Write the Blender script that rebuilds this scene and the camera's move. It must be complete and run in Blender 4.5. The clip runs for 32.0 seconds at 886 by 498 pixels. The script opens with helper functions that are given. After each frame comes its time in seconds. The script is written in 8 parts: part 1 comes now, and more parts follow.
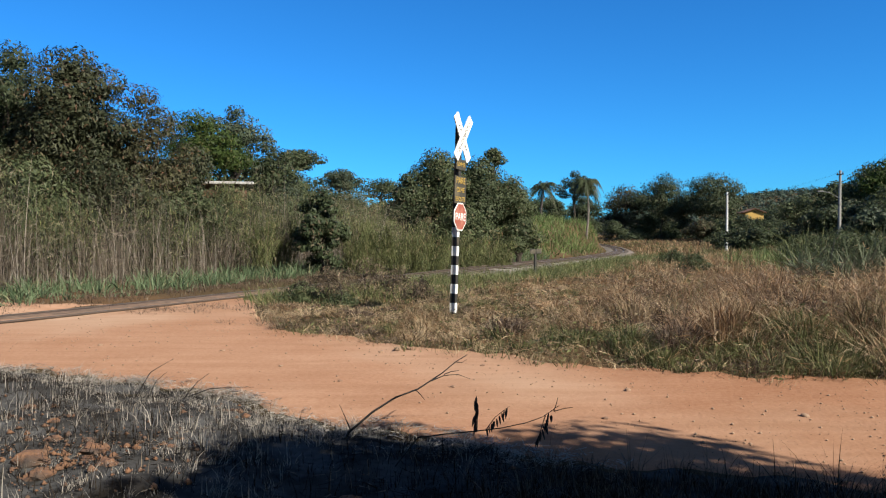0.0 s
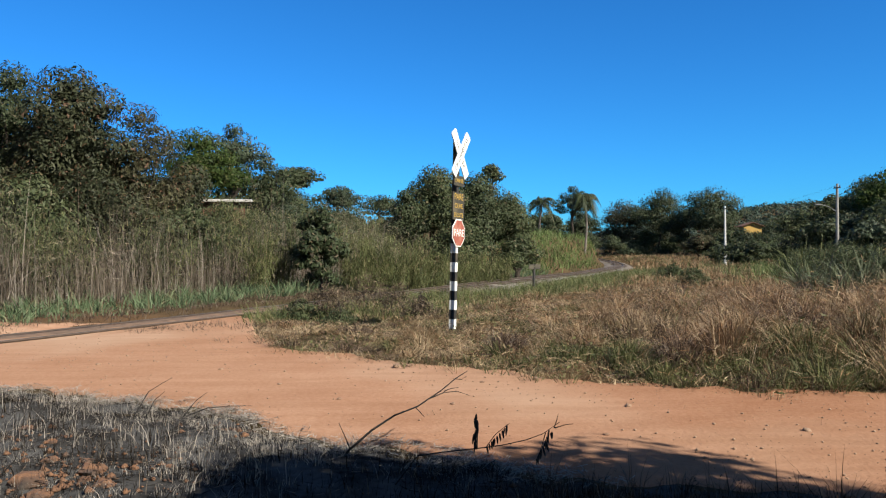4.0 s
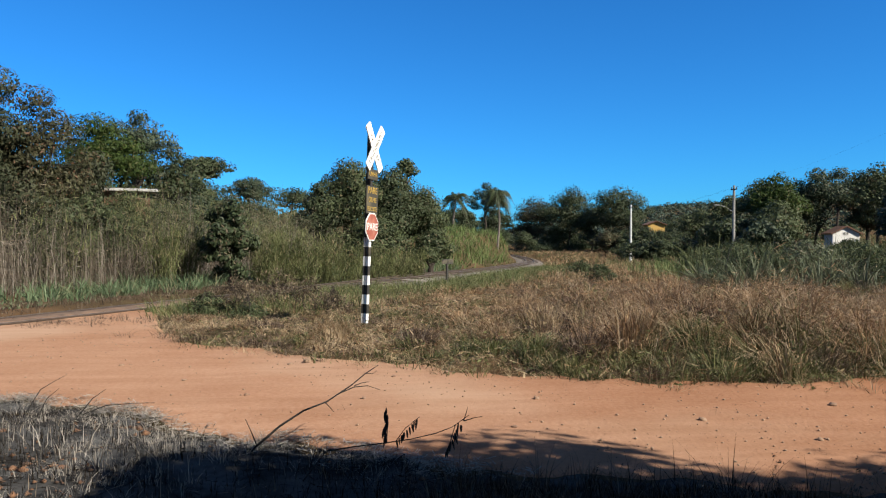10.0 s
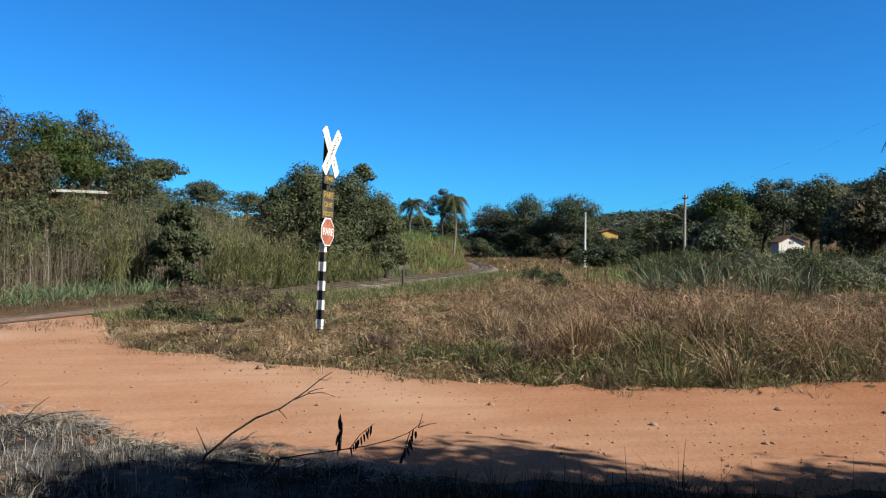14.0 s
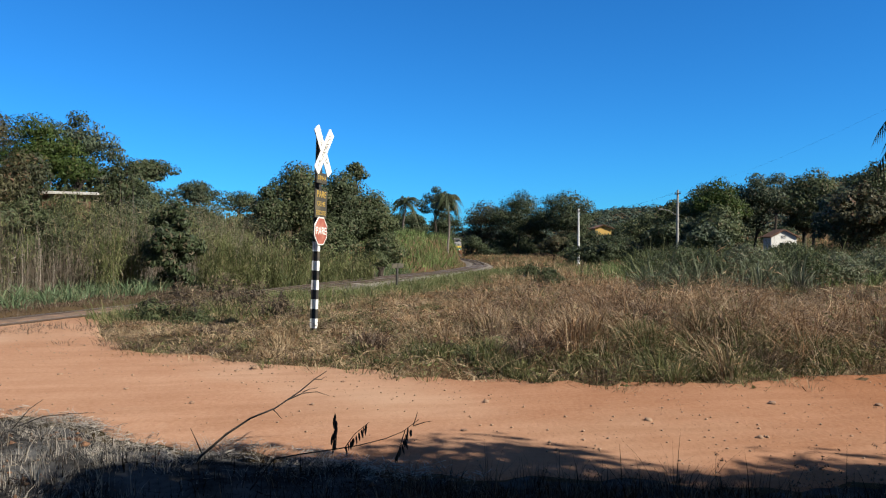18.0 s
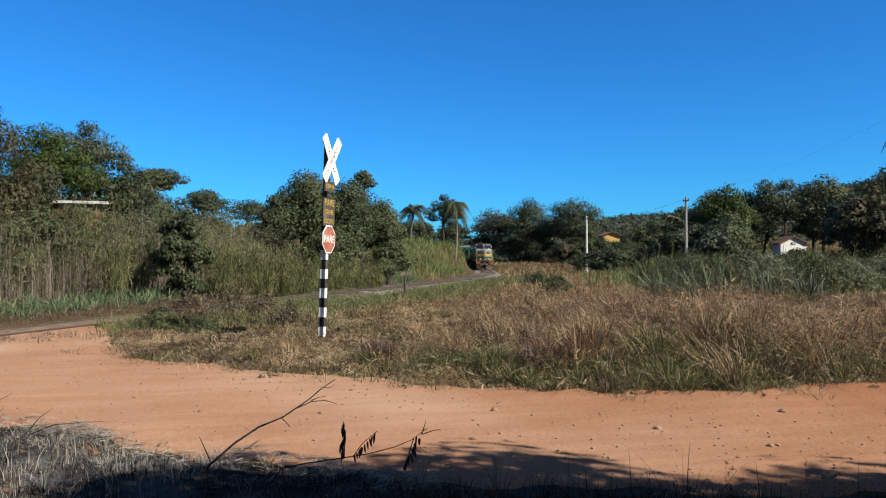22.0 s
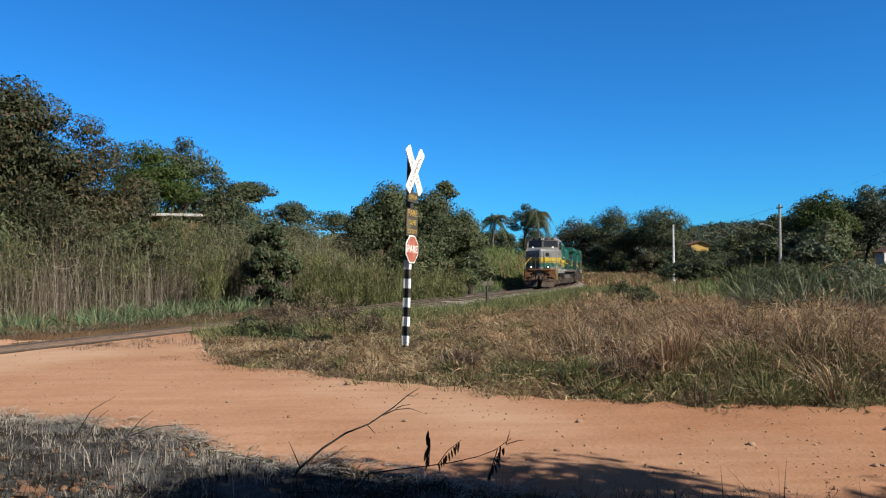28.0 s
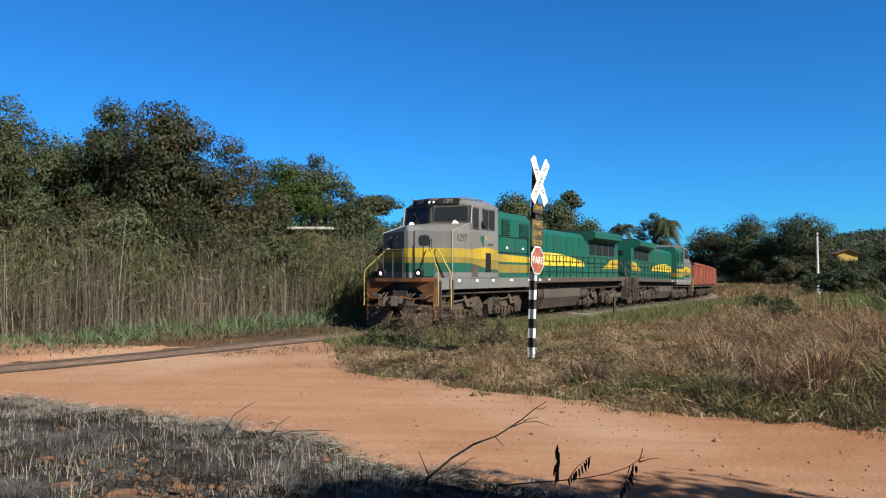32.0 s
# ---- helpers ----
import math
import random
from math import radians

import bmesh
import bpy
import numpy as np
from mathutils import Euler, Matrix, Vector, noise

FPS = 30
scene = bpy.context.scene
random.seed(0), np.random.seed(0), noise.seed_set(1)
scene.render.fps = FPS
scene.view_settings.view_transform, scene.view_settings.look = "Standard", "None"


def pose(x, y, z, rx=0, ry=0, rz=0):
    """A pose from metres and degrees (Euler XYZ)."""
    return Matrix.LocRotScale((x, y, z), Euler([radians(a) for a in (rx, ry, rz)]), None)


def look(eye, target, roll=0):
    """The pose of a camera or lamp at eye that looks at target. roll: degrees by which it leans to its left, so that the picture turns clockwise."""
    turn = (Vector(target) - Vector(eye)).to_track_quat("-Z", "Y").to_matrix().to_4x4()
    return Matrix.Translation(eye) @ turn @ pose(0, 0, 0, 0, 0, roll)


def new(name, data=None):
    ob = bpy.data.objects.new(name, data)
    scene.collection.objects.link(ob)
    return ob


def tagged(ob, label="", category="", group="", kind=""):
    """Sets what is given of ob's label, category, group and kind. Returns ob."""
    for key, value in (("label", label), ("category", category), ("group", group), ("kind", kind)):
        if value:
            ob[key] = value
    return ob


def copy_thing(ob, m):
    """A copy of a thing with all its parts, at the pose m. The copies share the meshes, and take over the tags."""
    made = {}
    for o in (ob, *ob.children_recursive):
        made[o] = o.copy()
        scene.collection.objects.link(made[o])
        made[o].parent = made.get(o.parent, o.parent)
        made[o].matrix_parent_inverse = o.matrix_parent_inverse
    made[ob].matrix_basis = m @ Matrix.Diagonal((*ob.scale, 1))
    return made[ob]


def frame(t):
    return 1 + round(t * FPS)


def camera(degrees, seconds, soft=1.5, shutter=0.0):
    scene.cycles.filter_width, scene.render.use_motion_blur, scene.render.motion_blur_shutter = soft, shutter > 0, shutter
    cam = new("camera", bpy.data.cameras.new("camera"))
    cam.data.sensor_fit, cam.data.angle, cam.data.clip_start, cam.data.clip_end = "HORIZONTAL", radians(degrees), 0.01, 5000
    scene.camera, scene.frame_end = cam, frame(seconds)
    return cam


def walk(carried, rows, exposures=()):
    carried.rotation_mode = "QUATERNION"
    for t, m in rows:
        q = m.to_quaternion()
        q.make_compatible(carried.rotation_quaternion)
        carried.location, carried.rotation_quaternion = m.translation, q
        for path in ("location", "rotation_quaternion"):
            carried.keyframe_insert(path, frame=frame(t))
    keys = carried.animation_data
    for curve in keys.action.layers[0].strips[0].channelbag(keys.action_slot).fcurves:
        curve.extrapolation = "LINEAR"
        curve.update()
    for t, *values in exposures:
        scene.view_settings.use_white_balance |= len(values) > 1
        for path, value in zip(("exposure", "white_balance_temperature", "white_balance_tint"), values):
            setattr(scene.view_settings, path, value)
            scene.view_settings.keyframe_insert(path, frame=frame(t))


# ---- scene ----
cam = camera(61.14, 32.0, soft=1.2)
EYE = 1.78
walk(cam, [
    (0.0, pose(-0.011, -0.016, EYE + 0.000, 88.50, -0.00, -0.00)),
    (0.5, pose(-0.014, -0.014, EYE + 0.005, 88.69, -0.05, 0.24)),
    (1.0, pose(-0.011, -0.013, EYE + 0.004, 89.08, -0.06, 0.29)),
    (1.5, pose(-0.014, -0.013, EYE + 0.000, 89.34, 0.37, 0.07)),
    (2.0, pose(-0.012, -0.016, EYE + 0.001, 89.47, 0.59, 0.11)),
    (2.5, pose(-0.013, -0.011, EYE + 0.003, 89.63, 0.95, 0.14)),
    (4.5, pose(-0.010, -0.011, EYE + 0.003, 89.73, 0.35, -0.16)),
    (5.0, pose(-0.010, -0.010, EYE - 0.004, 89.51, 0.62, -0.40)),
    (5.5, pose(-0.010, -0.006, EYE - 0.004, 89.16, 0.32, -0.55)),
    (6.0, pose(-0.012, -0.012, EYE + 0.004, 89.16, -0.50, -1.01)),
    (6.5, pose(-0.009, -0.012, EYE + 0.003, 89.86, -0.59, -1.24)),
    (7.0, pose(-0.010, -0.005, EYE + 0.004, 90.06, -0.33, -1.53)),
    (7.5, pose(-0.007, -0.003, EYE + 0.002, 90.05, 0.19, -1.86)),
    (8.0, pose(-0.009, 0.001, EYE - 0.005, 89.78, -0.04, -2.10)),
    (8.5, pose(-0.009, 0.000, EYE - 0.006, 89.49, -0.29, -2.45)),
    (9.0, pose(-0.004, -0.004, EYE - 0.000, 89.32, -0.26, -3.44)),
    (9.5, pose(0.003, -0.003, EYE + 0.001, 89.31, -0.33, -4.97)),
    (10.0, pose(0.005, 0.004, EYE - 0.003, 89.31, -0.28, -6.67)),
    (10.5, pose(0.009, 0.010, EYE - 0.005, 89.05, 0.09, -8.69)),
    (11.0, pose(0.010, 0.009, EYE - 0.003, 88.65, 0.35, -9.92)),
    (11.5, pose(0.015, 0.011, EYE - 0.008, 88.44, 0.31, -10.25)),
    (12.0, pose(0.010, 0.012, EYE - 0.008, 88.32, 0.22, -10.42)),
    (12.5, pose(0.010, 0.009, EYE - 0.003, 88.49, -0.53, -10.52)),
    (13.0, pose(0.011, 0.005, EYE - 0.000, 88.94, -1.05, -10.38)),
    (13.5, pose(0.005, 0.007, EYE - 0.000, 89.57, -1.08, -10.15)),
    (14.0, pose(0.007, 0.008, EYE - 0.001, 89.78, -0.74, -10.00)),
    (14.5, pose(0.010, 0.009, EYE - 0.001, 89.89, -0.59, -9.96)),
    (16.5, pose(0.014, 0.009, EYE - 0.001, 89.55, -0.13, -10.42)),
    (17.0, pose(0.015, 0.005, EYE - 0.003, 89.60, -0.15, -10.44)),
    (17.5, pose(0.013, 0.007, EYE - 0.001, 89.63, -0.10, -10.42)),
    (18.0, pose(0.012, 0.008, EYE - 0.000, 89.62, -0.14, -10.48)),
    (18.5, pose(0.013, 0.011, EYE - 0.005, 89.73, -0.22, -10.52)),
    (19.0, pose(0.019, 0.014, EYE - 0.001, 89.73, -0.13, -10.54)),
    (19.5, pose(0.019, 0.017, EYE - 0.002, 89.73, 0.02, -10.52)),
    (20.0, pose(0.019, 0.022, EYE + 0.002, 89.72, 0.04, -10.48)),
    (20.5, pose(0.015, 0.014, EYE + 0.002, 89.83, -0.07, -10.32)),
    (21.0, pose(0.015, 0.009, EYE - 0.001, 89.94, -0.09, -10.21)),
    (21.5, pose(0.015, 0.006, EYE + 0.001, 90.04, 0.06, -10.01)),
    (22.0, pose(0.011, 0.005, EYE + 0.003, 90.21, 0.04, -9.88)),
    (22.5, pose(0.011, 0.001, EYE + 0.004, 90.35, 0.18, -9.37)),
    (23.0, pose(0.008, 0.002, EYE + 0.004, 90.48, 0.18, -8.75)),
    (23.5, pose(0.004, 0.001, EYE + 0.002, 90.47, 0.16, -8.15)),
    (24.0, pose(0.004, 0.004, EYE + 0.003, 90.39, 0.36, -7.33)),
    (24.5, pose(0.002, 0.003, EYE - 0.004, 90.29, 0.44, -6.64)),
    (25.0, pose(0.007, 0.001, EYE - 0.000, 90.39, 0.00, -6.22)),
    (25.5, pose(0.005, -0.009, EYE + 0.002, 90.61, -0.08, -5.82)),
    (26.0, pose(0.003, -0.012, EYE + 0.002, 90.85, 0.17, -5.03)),
    (26.5, pose(-0.003, -0.011, EYE - 0.000, 90.71, -0.02, -4.27)),
    (28.5, pose(-0.005, -0.013, EYE + 0.001, 91.02, 0.09, -3.48)),
    (29.0, pose(-0.012, -0.010, EYE + 0.000, 90.97, 0.05, -2.93)),
    (29.5, pose(-0.013, -0.004, EYE + 0.002, 91.04, 0.46, -1.14)),
    (30.0, pose(-0.019, -0.001, EYE + 0.002, 91.21, 0.49, 1.14)),
    (30.5, pose(-0.019, -0.004, EYE + 0.000, 91.48, 0.40, 2.73)),
    (31.0, pose(-0.026, -0.007, EYE + 0.003, 91.54, 0.33, 3.95)),
    (31.5, pose(-0.027, -0.008, EYE + 0.004, 91.69, 0.08, 4.86)),
    (32.0, pose(-0.030, -0.008, EYE + 0.006, 91.83, 0.21, 5.80)),
], exposures=[(0.0, 1.25), (6.0, 1.23), (17.0, 1.20), (23.0, 1.18), (29.0, 1.12), (32.0, 1.10)])
# ---- end of camera ----

# ---- world, sun, exposure ----
SUN_AZ = 50.0      # degrees to the right of straight behind the first view
SUN_EL = 36.0
sun_way = Vector((math.sin(radians(SUN_AZ)) * math.cos(radians(SUN_EL)), -math.cos(radians(SUN_AZ)) * math.cos(radians(SUN_EL)), math.sin(radians(SUN_EL))))
world = bpy.data.worlds.new("sky")
scene.world = world
world.use_nodes = True
wn = world.node_tree
sky = wn.nodes.new("ShaderNodeTexSky")
sky.sky_type = "NISHITA"
sky.sun_disc = False
sky.sun_elevation = radians(SUN_EL)
sky.sun_rotation = math.atan2(sun_way.x, sun_way.y)
sky.air_density, sky.dust_density, sky.ozone_density = 1.0, 0.3, 3.0
sky.altitude = 800
wn.nodes["Background"].inputs["Strength"].default_value = 0.05
deep = wn.nodes.new("ShaderNodeMix")   # the strong blues of the camera's sky
deep.data_type, deep.blend_type = "RGBA", "MULTIPLY"
deep.inputs["Factor"].default_value = 1.0
# deep blue away from the sun, paling smoothly round it as a real sky does
way = wn.nodes.new("ShaderNodeTexCoord")
to_sun = wn.nodes.new("ShaderNodeVectorMath")
to_sun.operation = "DOT_PRODUCT"
to_sun.inputs[1].default_value = sun_way
near_sun = wn.nodes.new("ShaderNodeMapRange")
near_sun.interpolation_type = "SMOOTHSTEP"
near_sun.inputs["From Min"].default_value, near_sun.inputs["From Max"].default_value = 0.25, 0.80
pale = wn.nodes.new("ShaderNodeMix")
pale.data_type = "RGBA"
pale.inputs["A"].default_value = (0.165, 0.765, 1.36, 1)
pale.inputs["B"].default_value = (1.05, 0.90, 0.75, 1)
wn.links.new(way.outputs["Generated"], to_sun.inputs[0])
wn.links.new(to_sun.outputs["Value"], near_sun.inputs["Value"])
wn.links.new(near_sun.outputs["Result"], pale.inputs["Factor"])
wn.links.new(pale.outputs["Result"], deep.inputs["B"])
wn.links.new(sky.outputs["Color"], deep.inputs["A"])
wn.links.new(deep.outputs["Result"], wn.nodes["Background"].inputs["Color"])
sun = new("sun", bpy.data.lights.new("sun", "SUN"))
sun.data.energy, sun.data.angle, sun.data.color = 5.0, radians(0.53), (0.965, 0.90, 0.785)
sun.matrix_world = look((0, 0, 60), Vector((0, 0, 60)) - sun_way)
scene.view_settings.exposure = 1.257


# ---- materials ----
def mat(name, c1, c2=None, scale=8.0, rough=0.8, metal=0.0, bump=0.0, fine=60.0, c3=None, island=0.0, obj=0.0, spec=0.3, contrast=0.25, grain=0.45):
    """A surface of two tones in large patches and fine grain, with an optional third tone as stains."""
    m = bpy.data.materials.new(name)
    m.use_nodes = True
    n, l = m.node_tree.nodes, m.node_tree.links
    b = n["Principled BSDF"]
    b.inputs["Roughness"].default_value, b.inputs["Metallic"].default_value = rough, metal
    b.inputs["Specular IOR Level"].default_value = spec
    c2 = c2 or tuple(v * 0.75 for v in c1)
    geo = n.new("ShaderNodeNewGeometry")
    tex = n.new("ShaderNodeTexCoord")
    big, small = n.new("ShaderNodeTexNoise"), n.new("ShaderNodeTexNoise")
    big.inputs["Scale"].default_value, big.inputs["Detail"].default_value = scale, 6
    small.inputs["Scale"].default_value, small.inputs["Detail"].default_value = fine, 4
    for t in (big, small):
        l.new(tex.outputs["Object"], t.inputs["Vector"])
    ramp = n.new("ShaderNodeMapRange")
    ramp.inputs["From Min"].default_value, ramp.inputs["From Max"].default_value = 0.5 - contrast, 0.5 + contrast
    add = n.new("ShaderNodeMath")
    add.operation = "MULTIPLY_ADD"
    l.new(small.outputs["Fac"], add.inputs[0])
    add.inputs[1].default_value = grain
    l.new(big.outputs["Fac"], add.inputs[2])
    sub = n.new("ShaderNodeMath")
    sub.operation = "SUBTRACT"
    l.new(add.outputs[0], sub.inputs[0])
    sub.inputs[1].default_value = 0.5 * grain
    fac = sub.outputs[0]
    for amount, sock in ((island, geo.outputs["Random Per Island"]), (obj, None)):
        if amount:
            if sock is None:
                sock = n.new("ShaderNodeObjectInfo").outputs["Random"]
            r = n.new("ShaderNodeMath")
            r.operation = "SUBTRACT"
            l.new(sock, r.inputs[0])
            r.inputs[1].default_value = 0.5
            a = n.new("ShaderNodeMath")
            a.operation = "MULTIPLY_ADD"
            l.new(r.outputs[0], a.inputs[0])
            a.inputs[1].default_value = amount
            l.new(fac, a.inputs[2])
            fac = a.outputs[0]
    l.new(fac, ramp.inputs["Value"])
    mix = n.new("ShaderNodeMix")
    mix.data_type = "RGBA"
    mix.inputs["A"].default_value, mix.inputs["B"].default_value = (*c1, 1), (*c2, 1)
    l.new(ramp.outputs[0], mix.inputs["Factor"])
    col = mix.outputs["Result"]
    if c3:
        stain = n.new("ShaderNodeTexNoise")
        stain.inputs["Scale"].default_value, stain.inputs["Detail"].default_value = scale * 0.37, 8
        l.new(tex.outputs["Object"], stain.inputs["Vector"])
        sr = n.new("ShaderNodeMapRange")
        sr.inputs["From Min"].default_value, sr.inputs["From Max"].default_value = 0.5, 0.66
        l.new(stain.outputs["Fac"], sr.inputs["Value"])
        m2 = n.new("ShaderNodeMix")
        m2.data_type = "RGBA"
        m2.inputs["B"].default_value = (*c3, 1)
        l.new(col, m2.inputs["A"])
        l.new(sr.outputs[0], m2.inputs["Factor"])
        col = m2.outputs["Result"]
    l.new(col, b.inputs["Base Color"])
    if bump:
        bp = n.new("ShaderNodeBump")
        bp.inputs["Strength"].default_value, bp.inputs["Distance"].default_value = bump, 0.03
        l.new(add.outputs[0], bp.inputs["Height"])
        l.new(bp.outputs[0], b.inputs["Normal"])
    return m


def leafy(name, c1, c2, c3=None, through_light=0.3, rough=0.55, spread=1.0, patch=0.35, rare=0.8, clump=1.0, spec=0.15):
    """Leaves or blades: every island takes its own tone between c1 and c2, a few take c3; light comes through."""
    m = bpy.data.materials.new(name)
    m.use_nodes = True
    n, l = m.node_tree.nodes, m.node_tree.links
    b = n["Principled BSDF"]
    b.inputs["Roughness"].default_value, b.inputs["Specular IOR Level"].default_value = rough, spec
    geo, tex, no = n.new("ShaderNodeNewGeometry"), n.new("ShaderNodeTexCoord"), n.new("ShaderNodeTexNoise")
    no.inputs["Scale"].default_value, no.inputs["Detail"].default_value = patch, 3
    l.new(tex.outputs["Object"], no.inputs["Vector"])
    mul = n.new("ShaderNodeMath")
    mul.operation = "MULTIPLY_ADD"
    l.new(geo.outputs["Random Per Island"], mul.inputs[0])
    mul.inputs[1].default_value = 0.5 * spread
    tone = n.new("ShaderNodeMath")
    tone.operation = "MULTIPLY_ADD"
    l.new(no.outputs["Fac"], tone.inputs[0])
    tone.inputs[1].default_value, tone.inputs[2].default_value = clump, 0.5 - 0.5 * clump
    l.new(tone.outputs[0], mul.inputs[2])
    ramp = n.new("ShaderNodeMapRange")
    ramp.inputs["From Min"].default_value, ramp.inputs["From Max"].default_value = 0.4, 0.6 + 0.5 * spread
    l.new(mul.outputs[0], ramp.inputs["Value"])
    mix = n.new("ShaderNodeMix")
    mix.data_type = "RGBA"
    mix.inputs["A"].default_value, mix.inputs["B"].default_value = (*c1, 1), (*c2, 1)
    l.new(ramp.outputs[0], mix.inputs["Factor"])
    col = mix.outputs["Result"]
    if c3:
        gt = n.new("ShaderNodeMath")
        gt.operation = "GREATER_THAN"
        gt.inputs[1].default_value = rare
        l.new(geo.outputs["Random Per Island"], gt.inputs[0])
        m2 = n.new("ShaderNodeMix")
        m2.data_type = "RGBA"
        m2.inputs["B"].default_value = (*c3, 1)
        l.new(col, m2.inputs["A"])
        l.new(gt.outputs[0], m2.inputs["Factor"])
        col = m2.outputs["Result"]
    l.new(col, b.inputs["Base Color"])
    tr = n.new("ShaderNodeBsdfTranslucent")
    l.new(col, tr.inputs["Color"])
    ms = n.new("ShaderNodeMixShader")
    ms.inputs[0].default_value = through_light
    l.new(b.outputs[0], ms.inputs[1])
    l.new(tr.outputs[0], ms.inputs[2])
    l.new(ms.outputs[0], n["Material Output"].inputs["Surface"])
    return m


def glow(name, colour, strength):
    m = bpy.data.materials.new(name)
    m.use_nodes = True
    b = m.node_tree.nodes["Principled BSDF"]
    b.inputs["Base Color"].default_value = (*colour, 1)
    b.inputs["Emission Color"].default_value, b.inputs["Emission Strength"].default_value = (*colour, 1), strength
    return m


M = {}
M["ground"] = mat("dry_soil", (0.0694, 0.048, 0.0294), (0.04, 0.0346, 0.0186), 0.35, 0.95, bump=0.8, fine=9, c3=(0.1014, 0.0614, 0.0346), spec=0.0)
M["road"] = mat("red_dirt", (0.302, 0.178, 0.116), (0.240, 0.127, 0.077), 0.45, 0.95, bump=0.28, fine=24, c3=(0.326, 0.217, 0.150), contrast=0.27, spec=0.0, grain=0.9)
M["burnt"] = mat("burnt_soil", (0.090, 0.089, 0.087), (0.012, 0.0110, 0.0100), 2.2, 0.95, bump=1.0, fine=14, c3=(0.017, 0.0150, 0.0130), spec=0.0)
M["ballast"] = mat("ballast_stone", (0.200, 0.176, 0.150), (0.042, 0.034, 0.028), 0.7, 0.9, bump=1.0, fine=24, c3=(0.075, 0.050, 0.036), contrast=0.16)
M["infill"] = mat("crossing_fill", (0.175, 0.122, 0.090), (0.088, 0.064, 0.050), 5, 0.95, bump=1.0, fine=30, c3=(0.21, 0.13, 0.088), spec=0.05)
M["rail"] = mat("rusty_rail", (0.075, 0.055, 0.044), (0.045, 0.033, 0.027), 6, 0.7, 0.0, bump=0.2, fine=50)
M["rail_top"] = mat("worn_rail_head", (0.16, 0.145, 0.13), (0.10, 0.09, 0.08), 6, 0.45, 0.8, fine=50)
M["sleeper"] = mat("old_sleeper_wood", (0.0694, 0.0506, 0.0374), (0.0426, 0.032, 0.0266), 5, 0.9, bump=0.6, fine=40, obj=0.4)
M["stone"] = mat("road_stone", (0.2133, 0.1408, 0.0939), (0.1451, 0.0853, 0.0555), 8, 0.9, bump=0.5, fine=40, obj=0.5)
M["bark"] = mat("bark", (0.041, 0.0318, 0.0242), (0.0224, 0.0179, 0.0141), 5, 0.95, bump=1.0, fine=30)
M["pale_bark"] = mat("pale_bark", (0.16, 0.1386, 0.1174), (0.0906, 0.0746, 0.064), 4, 0.9, bump=0.6, fine=30)
M["leaf_dark"] = leafy("leaf_dark", (0.023, 0.032, 0.0155), (0.060, 0.076, 0.037), (0.076, 0.066, 0.038), 0.25, rare=0.93, patch=0.6, clump=1.6)
M["leaf_mid"] = leafy("leaf_mid", (0.034, 0.045, 0.021), (0.082, 0.099, 0.046), (0.100, 0.084, 0.047), 0.28, rare=0.92, patch=0.6, clump=1.6)
M["leaf_brown"] = leafy("leaf_brown", (0.024, 0.0264, 0.0128), (0.066, 0.062, 0.032), (0.095, 0.052, 0.0299), 0.22, rare=0.92, patch=0.6, clump=1.6)
M["leaf_bright"] = leafy("leaf_bright", (0.0196, 0.0359, 0.0082), (0.0523, 0.0783, 0.018), (0.0652, 0.0652, 0.0229), 0.3, rare=0.9)
M["leaf_grey"] = leafy("leaf_grey", (0.0592, 0.0757, 0.0426), (0.138, 0.1511, 0.0919), (0.1314, 0.1183, 0.0789), 0.25)
M["bamboo"] = leafy("bamboo_leaf", (0.050, 0.059, 0.022), (0.160, 0.172, 0.072), (0.200, 0.168, 0.096), 0.32, rare=0.88, patch=0.9, spread=1.1, clump=2.0)
M["reed"] = leafy("reed_stalk", (0.052, 0.041, 0.031), (0.150, 0.122, 0.094), (0.245, 0.215, 0.182), 0.12, patch=0.8, rare=0.9, clump=1.8)
M["reed_leaf"] = leafy("reed_leaf", (0.040, 0.043, 0.023), (0.138, 0.127, 0.074), (0.215, 0.180, 0.125), 0.25, patch=0.7, rare=0.88, clump=1.6)
M["pale_reed"] = leafy("bleached_cane", (0.150, 0.128, 0.106), (0.245, 0.215, 0.182), (0.13, 0.10, 0.075), 0.08, patch=0.6, rare=0.9)
M["verge"] = leafy("verge_grass", (0.045, 0.075, 0.035), (0.125, 0.165, 0.09), (0.16, 0.15, 0.085), 0.25, patch=0.8, rare=0.86, spread=1.4)
M["mound"] = leafy("mound_grass", (0.055, 0.084, 0.025), (0.135, 0.178, 0.066), (0.145, 0.135, 0.066), 0.3, patch=0.4, rare=0.9)
M["line_grass"] = leafy("lineside_grass", (0.045, 0.06, 0.02), (0.125, 0.14, 0.055), (0.19, 0.16, 0.09), 0.25, patch=0.6, rare=0.86, spread=1.4)
M["straw"] = leafy("straw", (0.116, 0.079, 0.042), (0.372, 0.285, 0.180), (0.172, 0.096, 0.050), 0.2, patch=1.3, rare=0.88, spread=0.8, clump=2.2)
M["rust_grass"] = leafy("rust_grass", (0.082, 0.046, 0.024), (0.290, 0.180, 0.098), (0.335, 0.255, 0.165), 0.2, patch=1.4, rare=0.86, spread=0.8, clump=2.3)
M["dead_weed"] = leafy("dead_weed", (0.0454, 0.0294, 0.0204), (0.1088, 0.077, 0.0544), (0.1814, 0.145, 0.1088), 0.2, patch=0.9, rare=0.85)
